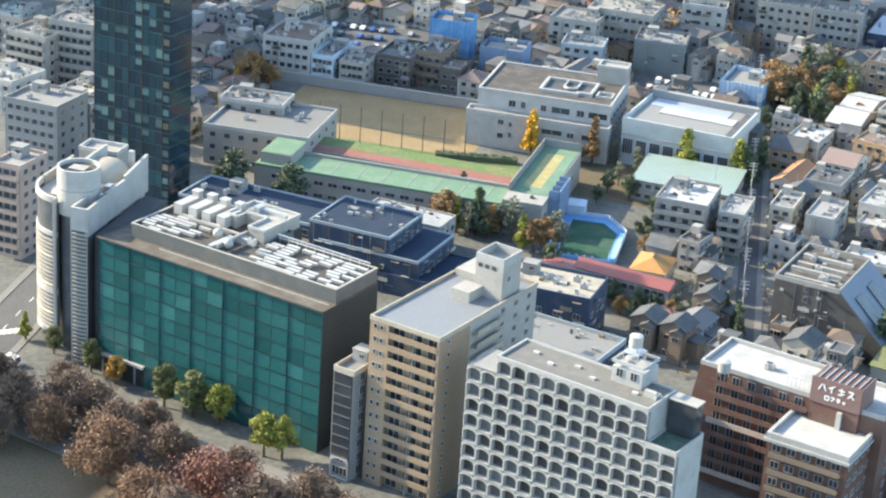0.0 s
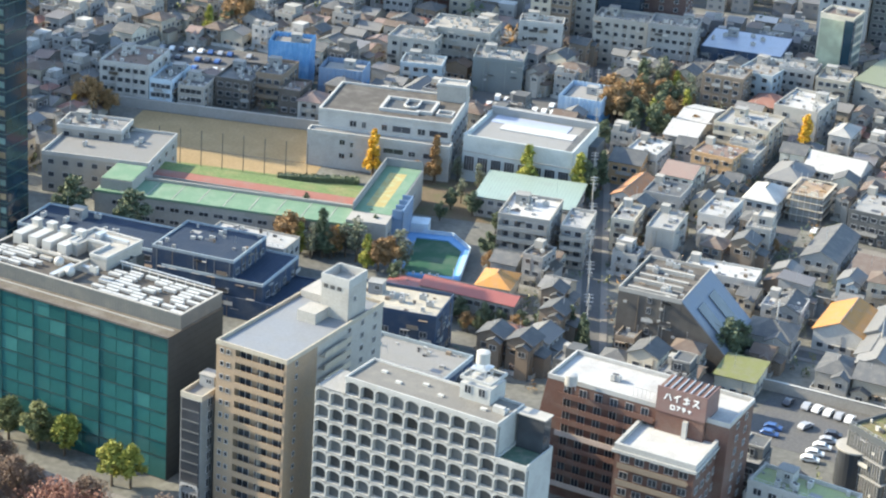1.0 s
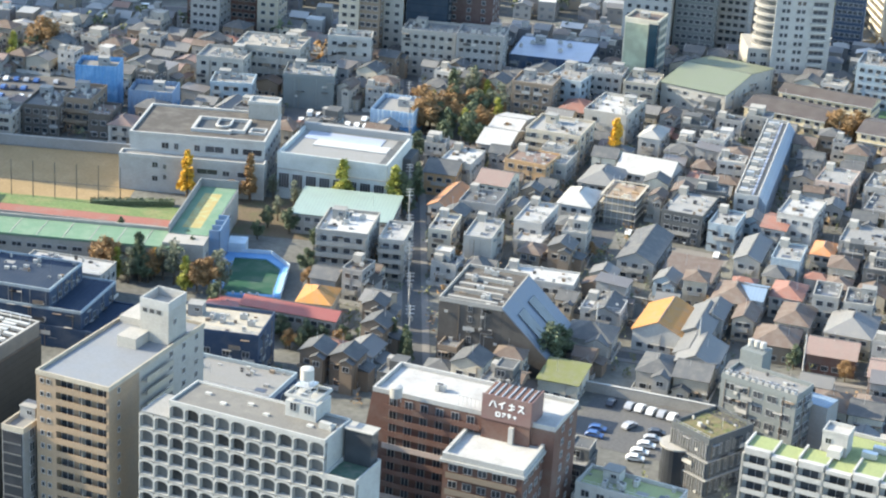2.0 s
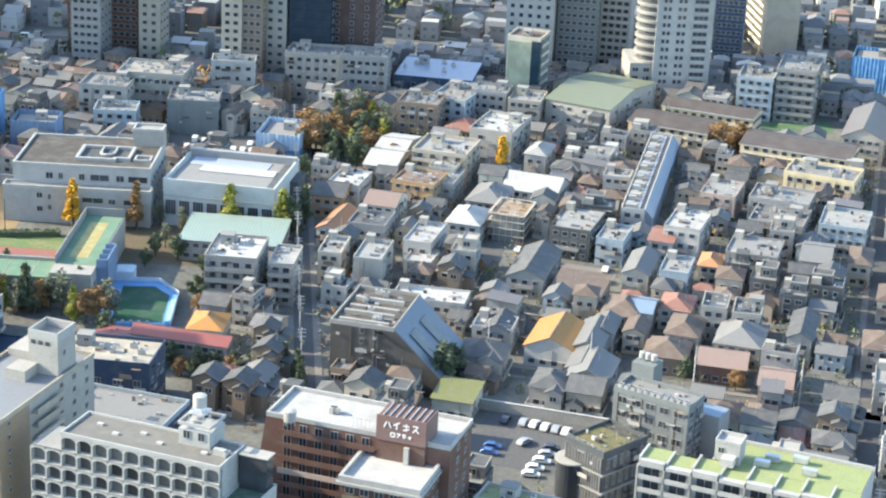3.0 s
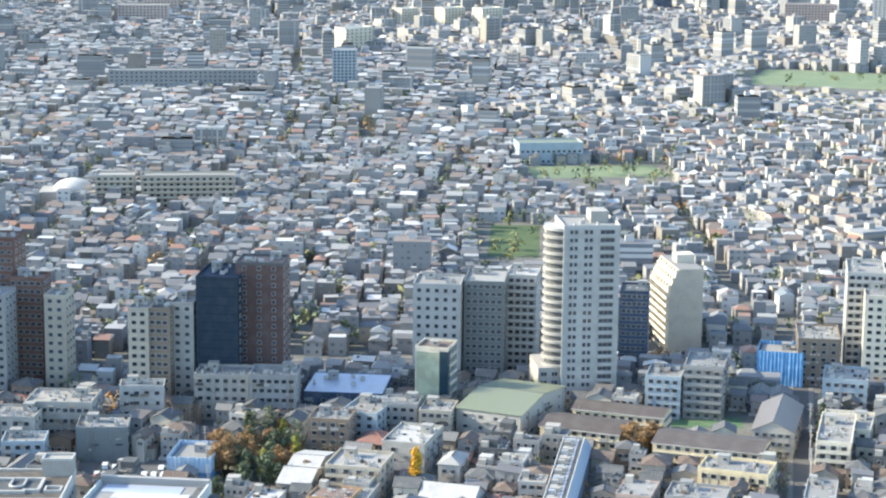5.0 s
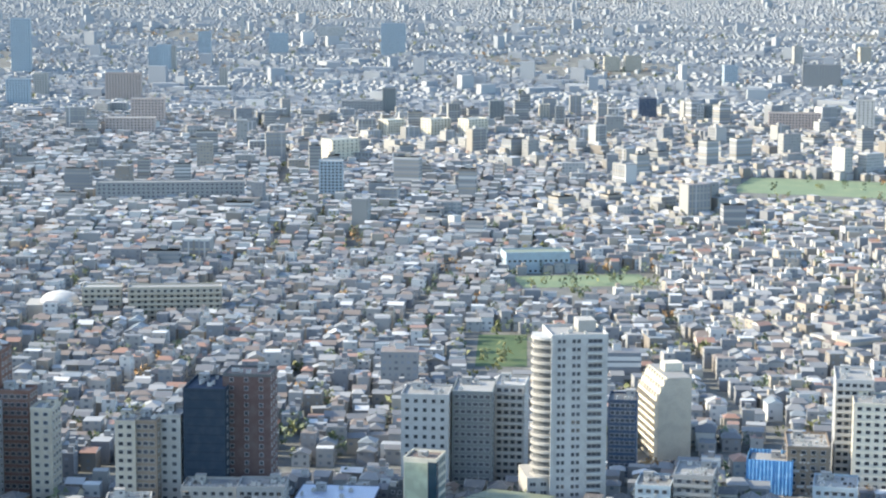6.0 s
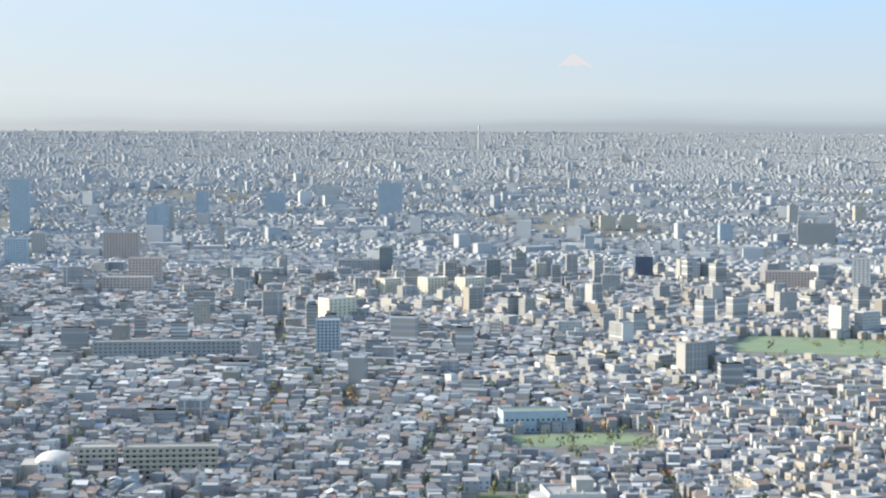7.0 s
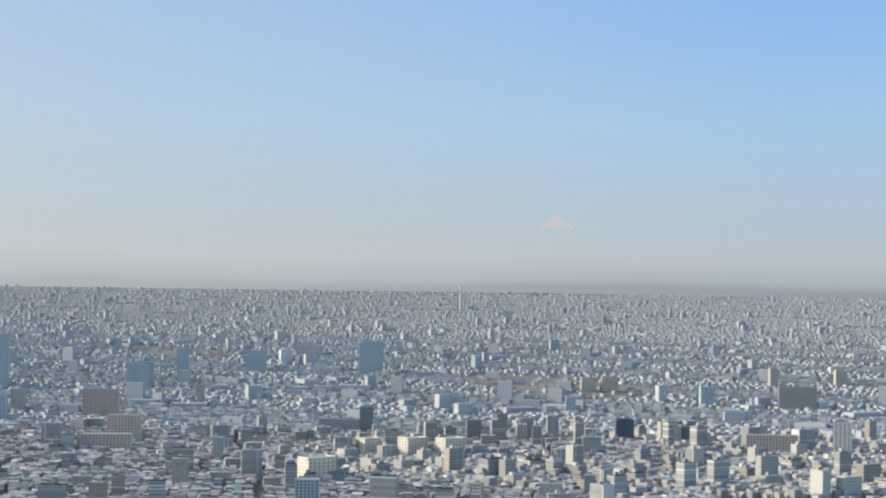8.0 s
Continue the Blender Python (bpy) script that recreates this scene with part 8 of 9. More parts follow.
def small_clutter(seed):
    """Roof rails, heaters, aerials, sheets and wall units on the houses: too many and too small to count, in one mesh."""
    rng = random.Random(seed)
    verts, faces, mats = [], [], []

    def put(m, x0, x1, y0, y1, z0, z1, mi):
        i = len(verts)
        verts.extend(m @ Vector(p) for p in ((x0, y0, z0), (x1, y0, z0), (x1, y1, z0), (x0, y1, z0), (x0, y0, z1), (x1, y0, z1), (x1, y1, z1), (x0, y1, z1)))
        faces.extend(tuple(i + k for k in f) for f in ((4, 5, 6, 7), (0, 1, 5, 4), (1, 2, 6, 5), (2, 3, 7, 6), (3, 0, 4, 7)))
        mats.extend((mi,) * 5)

    dims = {ob: (w, d, h, kind) for ob, w, d, h, kind in ROOFS}
    spots = [(ob.matrix_basis, *dims[ob]) for ob in dims if ob not in PROTOS] + [(p.matrix_basis, *dims[p]) for p in PROTOS] + [(m, *dims[p]) for p, m in COPIES + JOINED]
    for m, w, d, h, kind in spots:
        if h > 20 or w > 30 or not 330 < math.hypot(*m.translation.xy) < 790:
            continue
        if kind == "flat" and w * d < 500:
            z = h + 0.06
            for _ in range(int(3 + w * d / 28)):
                u, v, s = rng.uniform(-w / 2 + 0.8, w / 2 - 0.8), rng.uniform(-d / 2 + 0.8, d / 2 - 0.8), rng.uniform(0.25, 0.6)
                put(m, u - s, u + s, v - s * 0.6, v + s * 0.6, z, z + rng.uniform(0.25, 1.2), rng.choice((0, 0, 1, 2, 3)))
            for _ in range(2):
                u, v = rng.uniform(-w / 2 + 1.5, w / 2 - 1.5), rng.uniform(-d / 2 + 1.2, d / 2 - 1.2)
                put(m, u - 1.3, u + 1.3, v - 0.9, v + 0.9, z, z + 0.03, rng.choice((1, 2, 4, 4)))
            if rng.random() < 0.55:
                # a steel rail round the roof
                for q in range(int(w / 1.5) + 1):
                    u = -w / 2 + 0.15 + q * (w - 0.3) / int(w / 1.5)
                    put(m, u - 0.03, u + 0.03, -d / 2 + 0.1, -d / 2 + 0.16, z + 0.4, z + 1.5, 5)
                put(m, -w / 2, w / 2, -d / 2 + 0.1, -d / 2 + 0.16, z + 1.45, z + 1.52, 5)
                put(m, -w / 2, w / 2, -d / 2 + 0.1, -d / 2 + 0.15, z + 0.98, z + 1.03, 5)
        top = h + (0.1 if kind == "flat" else min(w, d) * 0.18)
        u, v = rng.uniform(-w / 3, w / 3), rng.uniform(-d / 6, d / 6)
        put(m, u - 0.035, u + 0.035, v - 0.035, v + 0.035, h, top + rng.uniform(1.8, 3.2), 5)
        floors = max(1, int(h / 2.9))
        step = h / floors
        for side, span in (("front", w), ("right", d), ("left", d)):
            at = m @ side_pose(side, w, d, 0, 0)
            for f in range(floors):
                for _ in range(int(span / 3.2)):
                    u, pick = rng.uniform(-span / 2 + 0.9, span / 2 - 0.9), rng.random()
                    z = f * step
                    if pick < 0.25:
                        put(at, u - 0.42, u + 0.42, -0.42, -0.12, z + 0.35, z + 0.95, 0)
                    elif pick < 0.45:
                        put(at, u - 1.1, u + 1.1, -0.75, 0, z + 2.3, z + 2.38, rng.choice((1, 2, 3)))
                    elif pick < 0.62 and f:
                        put(at, u - 1.4, u + 1.4, -0.95, 0, z - 0.06, z + 0.06, 1)
                        put(at, u - 1.4, u + 1.4, -0.95, -0.88, z + 0.06, z + 1.0, rng.choice((0, 1, 2, 3)))
                    elif pick < 0.72:
                        put(at, u - 0.05, u + 0.05, -0.16, -0.02, 0.1, h - 0.3, rng.choice((1, 3)))
    me = bpy.data.meshes.new("small_clutter")
    me.from_pydata(verts, [], faces)
    for m in (WHITE_METAL, WALL["grey"], DARK_STEEL, WALL["brown"], SOLAR, STEEL):
        me.materials.append(m)
    me.polygons.foreach_set("material_index", mats)
    tagged(new("small_clutter", me), "rails, aerials, sheets and wall units on the houses", "fittings", kind="stuff")


SOLAR = mat("dark_solar_sheet", (0.05, 0.06, 0.085), 0.4, 0, 0.1, 1.0)
small_clutter(12)
# ---- the city beyond: too many houses to count, joined ----
def pieces(name, tones, rough):
    """One colour a piece, drawn from tones: (share, colour)."""
    m = mat(name, (0.5, 0.5, 0.5), rough, 0, 0)
    n, l = m.node_tree.nodes, m.node_tree.links
    r = n.new("ShaderNodeValToRGB")
    r.color_ramp.interpolation = "CONSTANT"
    at = 0.0
    for k, (share, rgb) in enumerate(tones):
        e = r.color_ramp.elements[k] if k < 2 else r.color_ramp.elements.new(at)
        e.position, e.color = at, (*rgb, 1)
        at += share
    l.new(n.new("ShaderNodeNewGeometry").outputs["Random Per Island"], r.inputs[0])
    l.new(r.outputs[0], n["Principled BSDF"].inputs["Base Color"])
    return m


# haze is put into these colours: closer tones each ring, bluish at the horizon
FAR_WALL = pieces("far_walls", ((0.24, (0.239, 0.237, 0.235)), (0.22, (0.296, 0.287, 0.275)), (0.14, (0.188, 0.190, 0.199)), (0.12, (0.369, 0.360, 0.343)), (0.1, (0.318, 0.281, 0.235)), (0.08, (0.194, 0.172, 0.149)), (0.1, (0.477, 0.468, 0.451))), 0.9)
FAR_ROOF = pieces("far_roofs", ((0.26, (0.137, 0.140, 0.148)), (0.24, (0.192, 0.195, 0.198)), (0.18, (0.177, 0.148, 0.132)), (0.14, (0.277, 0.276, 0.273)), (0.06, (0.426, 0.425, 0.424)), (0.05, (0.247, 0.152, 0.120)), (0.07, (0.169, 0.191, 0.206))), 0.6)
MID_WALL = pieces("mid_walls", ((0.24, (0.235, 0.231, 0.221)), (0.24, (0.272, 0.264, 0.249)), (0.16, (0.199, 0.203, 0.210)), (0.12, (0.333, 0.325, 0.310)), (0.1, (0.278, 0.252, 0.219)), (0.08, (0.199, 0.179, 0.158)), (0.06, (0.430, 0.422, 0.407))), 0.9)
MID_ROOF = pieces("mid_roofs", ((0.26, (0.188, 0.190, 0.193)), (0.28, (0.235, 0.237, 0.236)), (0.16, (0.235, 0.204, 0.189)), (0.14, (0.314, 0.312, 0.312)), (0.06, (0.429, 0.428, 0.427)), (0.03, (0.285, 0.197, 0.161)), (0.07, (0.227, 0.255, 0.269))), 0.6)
HAZE_WALL = pieces("horizon_walls", ((0.3, (0.283, 0.296, 0.312)), (0.3, (0.300, 0.309, 0.323)), (0.27, (0.266, 0.279, 0.296)), (0.1, (0.338, 0.342, 0.345)), (0.03, (0.438, 0.436, 0.431))), 0.9)
HAZE_ROOF = pieces("horizon_roofs", ((0.4, (0.237, 0.248, 0.260)), (0.32, (0.254, 0.262, 0.274)), (0.24, (0.248, 0.248, 0.248)), (0.04, (0.351, 0.353, 0.351))), 0.7)
FAR_GLASS = mat("far_window_bands", (0.17, 0.185, 0.205), 0.25, 0, 0, island=0.4)
FIELDS = []  # open grounds in the distance: place, half size, turn


def in_field(x, y):
    return any(abs((x - fx) * math.cos(t) + (y - fy) * math.sin(t)) < hx and abs(-(x - fx) * math.sin(t) + (y - fy) * math.cos(t)) < hy for fx, fy, hx, hy, t in FIELDS)


def far_city(name, label, r0, r1, az0, az1, cell, seed, tall=0.02, block_size=240.0, walls=None, roofs=None, lanes=0.45, panes=0.0):
    """Houses in street blocks, each block turned its own way; walls, flat or gabled roofs, banded flats."""
    rng = np.random.default_rng(seed)
    verts, faces, mats = [], [], []

    def slab(x, y, c, s, w, d, z0, z1, side, top, eave=0.0):
        k = len(verts)
        for zz in (z0, z1):
            verts.extend((x + c * p - s * q, y + s * p + c * q, zz) for p, q in ((-w / 2, -d / 2), (w / 2, -d / 2), (w / 2, d / 2), (-w / 2, d / 2)))
        faces.extend(((k, k + 1, k + 5, k + 4), (k + 1, k + 2, k + 6, k + 5), (k + 2, k + 3, k + 7, k + 6), (k + 3, k, k + 4, k + 7)))
        mats.extend((side,) * 4)
        if top is not None:
            q = len(verts)
            verts.extend((x + c * p - s * o, y + s * p + c * o, z1 + 0.02) for p, o in ((-w / 2, -d / 2), (w / 2, -d / 2), (w / 2, d / 2), (-w / 2, d / 2)))
            faces.append((q, q + 1, q + 2, q + 3))
            mats.append(top)

    def window_quads(x, y, c, s, w, d, z, floors, pitch):
        """Small panes standing proud of the three walls that can be seen."""
        for side in (0, 1, 3):
            length, off = (w, d / 2) if side == 0 else (d, w / 2)
            n = max(1, int(length / pitch))
            for f in range(floors):
                for q in range(n):
                    if rng.random() < 0.12:
                        continue
                    o, ww, zz = -length / 2 + length * (q + 0.5) / n, rng.uniform(0.45, 0.9), z + f * 2.9 + 1.0
                    i = len(verts)
                    for e, g in ((-ww, 0), (ww, 0), (ww, 1.2), (-ww, 1.2)):
                        p, v = (o + e, -off - 0.06) if side == 0 else ((off + 0.06, o + e) if side == 1 else (-off - 0.06, o - e))
                        verts.append((x + c * p - s * v, y + s * p + c * v, zz + g))
                    faces.append((i, i + 1, i + 2, i + 3))
                    mats.append(2)

    span = int(r1 / block_size) + 2
    seeds = [(i * block_size + rng.uniform(-0.4, 0.4) * block_size, j * block_size + rng.uniform(-0.4, 0.4) * block_size) for i in range(-span, span) for j in range(-1, span)]
    seeds = np.array([p for p in seeds if r0 - 300 < math.hypot(*p) < r1 + 300 and az0 - 8 < math.degrees(math.atan2(*p)) < az1 + 8])
    for sx, sy in seeds:
        close = seeds[((seeds - (sx, sy)) ** 2).sum(1) < (block_size * 3) ** 2]
        east = np.clip((math.degrees(math.atan2(sx, sy)) - 11) / 9, 0, 1) if math.hypot(sx, sy) > 850 else 0
        ang = radians(-15 + rng.normal(0, 6)) if rng.random() > (0.55 if r0 > 1000 else 0.35) * east else radians(20 + rng.normal(0, 9))
        ca, sa = math.cos(ang), math.sin(ang)
        m = int(block_size * 1.1 / cell)
        lane_u, lane_v = int(rng.integers(5, 9)), 2
        for i in range(-m, m + 1):
            if i % lane_u == 0 and rng.random() < lanes:
                continue
            for j in range(-m, m + 1):
                if rng.random() < 0.07:
                    continue
                u = (i + rng.uniform(-0.22, 0.22)) * cell
                v = (j + rng.uniform(-0.2, 0.2)) * cell + (j // lane_v) * cell * 0.22
                x, y = sx + u * ca - v * sa, sy + u * sa + v * ca
                r = math.hypot(x, y)
                a = math.degrees(math.atan2(x, y))
                if not (r0 < r < r1 and az0 < a < az1):
                    continue
                near = close - (x, y)
                if (near ** 2).sum(1).min() < (sx - x) ** 2 + (sy - y) ** 2 - 1e-6:
                    continue
                if (r < 1100 and not free(x, y, 6.0)) or (r < 760 and any(abs(x - p) < 8.5 and abs(y - q) < 8.5 for p, q in TAKEN)):
                    continue
                if r < 2000 and (in_field(x, y) or in_field(x * 1.047, y * 1.047)):
                    continue
                big = rng.random()
                w, d, h = rng.uniform(0.55, 1.0) * cell, rng.uniform(0.55, 0.95) * cell, rng.uniform(5, 8)
                t = ang + rng.normal(0, 0.06) + (math.pi / 2 if rng.random() < 0.25 else 0)
                c, s = math.cos(t), math.sin(t)
                z = ground_z(r)
                if big < tall and r > 850 and not in_field(x * 1.1, y * 1.1) and not in_field(x * 1.16, y * 1.16):
                    w, d = rng.uniform(9, 22), rng.uniform(9, 14)
                    h = rng.choice([12, 12, 15, 15, 18, 24, 30]) * (1.0 if r > 1300 else 0.7)
                    n = int(h / 3)
                    style = rng.random()
                    slab(x, y, c, s, w, d, z - 2, z + h, 2 if style < 0.7 else 0, 1)
                    if style < 0.3:
                        # long balconies
                        for f in range(n):
                            slab(x, y, c, s, w + 0.5, d + 0.5, z + f * 3 + (1.0 if f else 0), z + f * 3 + 3.0, 0, 1 if f == n - 1 else None)
                    elif style < 0.7:
                        # piers and spandrels, with the windows between
                        m2 = int(w / 3.2)
                        for f in range(n + 1):
                            slab(x, y, c, s, w + 0.3, d + 0.3, z + f * 3 - 0.8, z + f * 3 + 0.7, 0, 1 if f == n else None)
                        for q in range(m2 + 1):
                            o = -w / 2 + w * q / m2
                            slab(x + c * o, y + s * o, c, s, 1.2, d + 0.36, z, z + h, 0, None)
                    else:
                        window_quads(x, y, c, s, w, d, z, n, 2.8)
                    slab(x - 2 * s, y + 2 * c, c, s, 4, 4, z + h, z + h + 3, 0, 1)
                    continue
                if big < 0.2:
                    h = rng.uniform(8, 12)
                slab(x, y, c, s, w, d, z - 2, z + h, 0, None if h < 8 and big > 0.42 else 1)
                if r < panes:
                    window_quads(x, y, c, s, w, d, z, int(h / 2.7), 3.0)
                    if big <= 0.42 and rng.random() < 0.6:
                        slab(x + c * w * 0.2, y + s * w * 0.2, c, s, 2.4, 2.6, z + h, z + h + 2.2, 0, 1)
                if h < 8 and big > 0.42:
                    rise, e, q = min(w, d) * 0.25, 0.4, len(verts)
                    hip = w * 0.32 if rng.random() < 0.35 else 0.0
                    verts.extend((x + c * p - s * o, y + s * p + c * o, z + h + up) for p, o, up in
                                 ((-w / 2 - e, -d / 2 - e, 0), (w / 2 + e, -d / 2 - e, 0), (w / 2 + e, d / 2 + e, 0), (-w / 2 - e, d / 2 + e, 0), (-w / 2 - e + hip, 0, rise), (w / 2 + e - hip, 0, rise)))
                    faces.extend(((q, q + 1, q + 5, q + 4), (q + 2, q + 3, q + 4, q + 5), (q + 1, q + 2, q + 5), (q + 3, q, q + 4)))
                    mats.extend((1, 1, 1, 1) if hip else (1, 1, 0, 0))
    me = bpy.data.meshes.new(name)
    me.from_pydata(verts, [], faces)
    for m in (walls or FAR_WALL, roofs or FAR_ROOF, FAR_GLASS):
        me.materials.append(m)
    me.polygons.foreach_set("material_index", mats)
    return tagged(new(name, me), label, "houses", kind="stuff")


def far_field(x, y, w, d, ang, material, label):
    FIELDS.append((x, y, w / 2 + 6, d / 2 + 6, radians(ang)))
    patch("sports_ground", label, "sports field", x, y, w, d, ang, 0.1, material)


DARKTURF = mat("dark_worn_turf", (0.065, 0.10, 0.05), 0.95, 0, 0.3, 8.0, 0.15, stain=(0.11, 0.13, 0.07))
FARTURF = mat("far_turf", (0.14, 0.185, 0.115), 0.9, 0, 0.3, 20.0, 0.1, stain=(0.22, 0.24, 0.14))
far_field(259, 1005, 26, 86, -15, DARKTURF, "olive turf pitch among the houses")
far_field(366, 1217, 84, 46, -4, FARTURF, "bright green school sports ground")
far_field(724, 1684, 140, 126, -31, FARTURF, "green playing field with a row of trees")
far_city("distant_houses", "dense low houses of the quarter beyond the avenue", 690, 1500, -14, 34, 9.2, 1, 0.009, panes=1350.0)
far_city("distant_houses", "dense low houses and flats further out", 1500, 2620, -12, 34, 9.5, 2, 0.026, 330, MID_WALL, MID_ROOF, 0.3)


def horizon_city(seed):
    """Roofs and walls past counting, smaller and smaller as the plain is drawn in towards the horizon."""
    rng = np.random.default_rng(seed)
    cells, r = [], NEAR_PLAIN
    az0, az1 = radians(-1.5), radians(28)
    while r < PLAIN_END + 45:
        s = max(drawn_in(r), 0.30)
        cell = 12.6 * s
        n = int((az1 - az0) * r / cell)
        a = az0 + (np.arange(n) + rng.uniform(-0.35, 0.35, n)) * (az1 - az0) / n
        cells.append(np.stack([a, np.full(n, r) + rng.uniform(-0.3, 0.3, n) * cell, np.full(n, s)], 1))
        r += cell * 1.05
    cells = np.concatenate(cells)
    a, r, s = cells.T
    drawn = np.array([drawn_in(v) for v in r])
    true = r / drawn
    # quarters of higher blocks, parks and lanes, in the true plain
    px, py = true * np.sin(a) / 1000, true * np.cos(a) / 1000
    dense = np.sin(px * 3.1 + 1.3 * np.sin(py * 1.7)) * np.sin(py * 2.3 + 0.8 * np.sin(px * 2.9))
    green = np.sin(px * 5.3 + 2.0) * np.sin(py * 1.9 + 1.1 * np.sin(px * 2.1))
    keep = rng.random(len(a)) > np.where(green > 0.62, 0.8, 0.1)
    a, r, s, drawn, dense = a[keep], r[keep], s[keep], drawn[keep], dense[keep]
    n = len(a)
    w, d, h = rng.uniform(6.5, 14, n), rng.uniform(5.5, 10, n), rng.uniform(3.0, 6.5, n)
    high = rng.random(n) < 0.008 + 0.035 * np.clip(dense, 0, 1) ** 2
    w, d = np.where(high, rng.uniform(10, 30, n), w), np.where(high, rng.uniform(9, 14, n), d)
    h = np.where(high, rng.choice([10, 12, 12, 15, 18, 24, 30], n), h)
    flat = rng.random(n) < 0.006
    w, d, h = np.where(flat, rng.uniform(20, 55, n), w), np.where(flat, 22, d), np.where(flat, 9, h)
    w, d, h = w * s, d * s, h * np.maximum(drawn, 0.16)
    z = np.array([ground_z(v) for v in r])
    t = radians(-22) + rng.normal(0, 0.16, n) + np.where(np.sin(px[keep] * 9 + py[keep] * 7) > 0.1, radians(44), 0)
    t = np.where(drawn < 0.55, radians(36) + rng.normal(0, 0.25, n), t)
    c, q = np.cos(t), np.sin(t)
    x, y = r * np.sin(a), r * np.cos(a)
    corner = np.array([(-0.5, -0.5), (0.5, -0.5), (0.5, 0.5), (-0.5, 0.5)])
    u, v = w[:, None] * corner[:, 0], d[:, None] * corner[:, 1]
    X, Y = x[:, None] + c[:, None] * u - q[:, None] * v, y[:, None] + q[:, None] * u + c[:, None] * v
    low, top = np.repeat((z - 2)[:, None], 4, 1), np.repeat((z + h)[:, None], 4, 1)
    verts = np.stack([np.concatenate([X, X, X], 1), np.concatenate([Y, Y, Y], 1), np.concatenate([low, top, top + 0.02], 1)], 2).reshape(-1, 3)
    quads = np.array([(0, 1, 5, 4), (1, 2, 6, 5), (3, 0, 4, 7), (8, 9, 10, 11)])
    loops = (np.arange(n)[:, None, None] * 12 + quads).reshape(-1)
    me = bpy.data.meshes.new("distant_houses")
    me.vertices.add(len(verts))
    me.vertices.foreach_set("co", verts.reshape(-1))
    me.loops.add(len(loops))
    me.loops.foreach_set("vertex_index", loops)
    me.polygons.add(len(loops) // 4)
    me.polygons.foreach_set("loop_start", np.arange(0, len(loops), 4))
    me.materials.append(HAZE_WALL)
    me.materials.append(HAZE_ROOF)
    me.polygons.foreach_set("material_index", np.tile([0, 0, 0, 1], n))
    me.update(calc_edges=True)
    me.shade_flat()
    return tagged(new("distant_houses", me), "sea of small houses towards the hazy horizon", "houses", kind="stuff")


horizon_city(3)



def far_trees(seed, count, r0, r1):
    """Garden trees between the distant houses, each a loose clump of leaf faces."""
    rng = np.random.default_rng(seed)
    verts, faces, mats = [], [], []
    for k in range(count):
        r, a = math.sqrt(rng.uniform(r0 ** 2, r1 ** 2)), radians(rng.uniform(-13, 33))
        x, y = r * math.sin(a), r * math.cos(a)
        if r < 1100 and not free(x, y, 3):
            continue
        h, w, tone = rng.uniform(5, 11), rng.uniform(1.8, 4.2), int(rng.choice([0, 0, 0, 1, 1, 2]))
        z = ground_z(r)
        for j in range(20):
            p = Vector((x + rng.normal(0, w * 0.45), y + rng.normal(0, w * 0.45), z + h * rng.uniform(0.3, 1.0)))
            i = len(verts)
            verts.extend(p + Vector(rng.uniform(-1, 1, 3)) * w * 0.42 for _ in range(4))
            faces.append((i, i + 1, i + 2, i + 3))
            mats.append(tone)
    me = bpy.data.meshes.new("distant_trees")
    me.from_pydata(verts, [], faces)
    for key in ("green", "olive", "orange"):
        me.materials.append(LEAF[key])
    me.polygons.foreach_set("material_index", mats)
    return tagged(new("distant_trees", me), "dark garden trees scattered among the distant houses", "trees", kind="stuff")


far_trees(5, 2300, 700, 1700)
far_trees(6, 1500, 1700, 3600)

# ---- landmarks in the distance ----
def far_off(ob, x, y):
    """Sets a building down at its true place on the drawn-in plain."""
    at, s = far_place(x, y)
    ob.matrix_basis = at @ pose(0, 0, 0, 0, 0, math.degrees(ob.matrix_basis.to_euler().z)) @ Matrix.Scale(s, 4)
    return ob


block(347, 1262, 42, 20, 13, -4, "bluegrey", "metalgreen", "school gymnasium with a pale green roof and tall windows", "school", 2, 12, 3, name="school_gymnasium")
block(280, 1660, 20, 18, 34, -10, "bluegrey", "pale", "blue-grey tower of flats", floors=13, cols=6)
for x, y, w, h in ((490, 2205, 30, 24), (531, 2198, 30, 24), (441, 2213, 24, 23), (338, 1950, 34, 26)):
    block(x, y, w, 16, h, 28, "cream", "white", "cream terraced flats catching the sun", floors=8, cols=6, balconies=True)
block(147, 1660, 120, 14, 19, -6, "grey", "pale", "long grey slab of flats", floors=6, cols=30)
block(102, 1133, 52, 14, 18, -6, "beige", "pale", "long beige slab of flats with balconies", floors=6, cols=14, balconies=True)
block(62, 1140, 22, 14, 18, -6, "beige", "pale", "beige slab of flats with balconies", floors=6, cols=6, balconies=True)
block(966, 2121, 20, 18, 45, -24, "white", "pale", "white tower of flats with dark bands", floors=15, cols=4)
block(916, 2205, 60, 16, 25, -20, "pink", "pale", "pinkish slab of flats", floors=8, cols=16)
far_off(block(1180, 2560, 60, 20, 36, -20, "grey", "pale", "grey slab block in the distance", floors=11, cols=14), 1294, 3012)
far_off(block(45, 2480, 34, 30, 92, -5, "bluegrey", "grey", "tall grey tower far off with a crane on top", "office tower", 24, 8, 6, name="office_tower"), 66, 3630)
# brick red paled to pink: haze put into the wall tone
block(190, 2430, 40, 20, 34, -8, "pink", "pale", "reddish office block far off", floors=10, cols=10)
block(160, 2300, 56, 22, 22, -8, "pink", "pale", "reddish low office block far off", floors=7, cols=14)
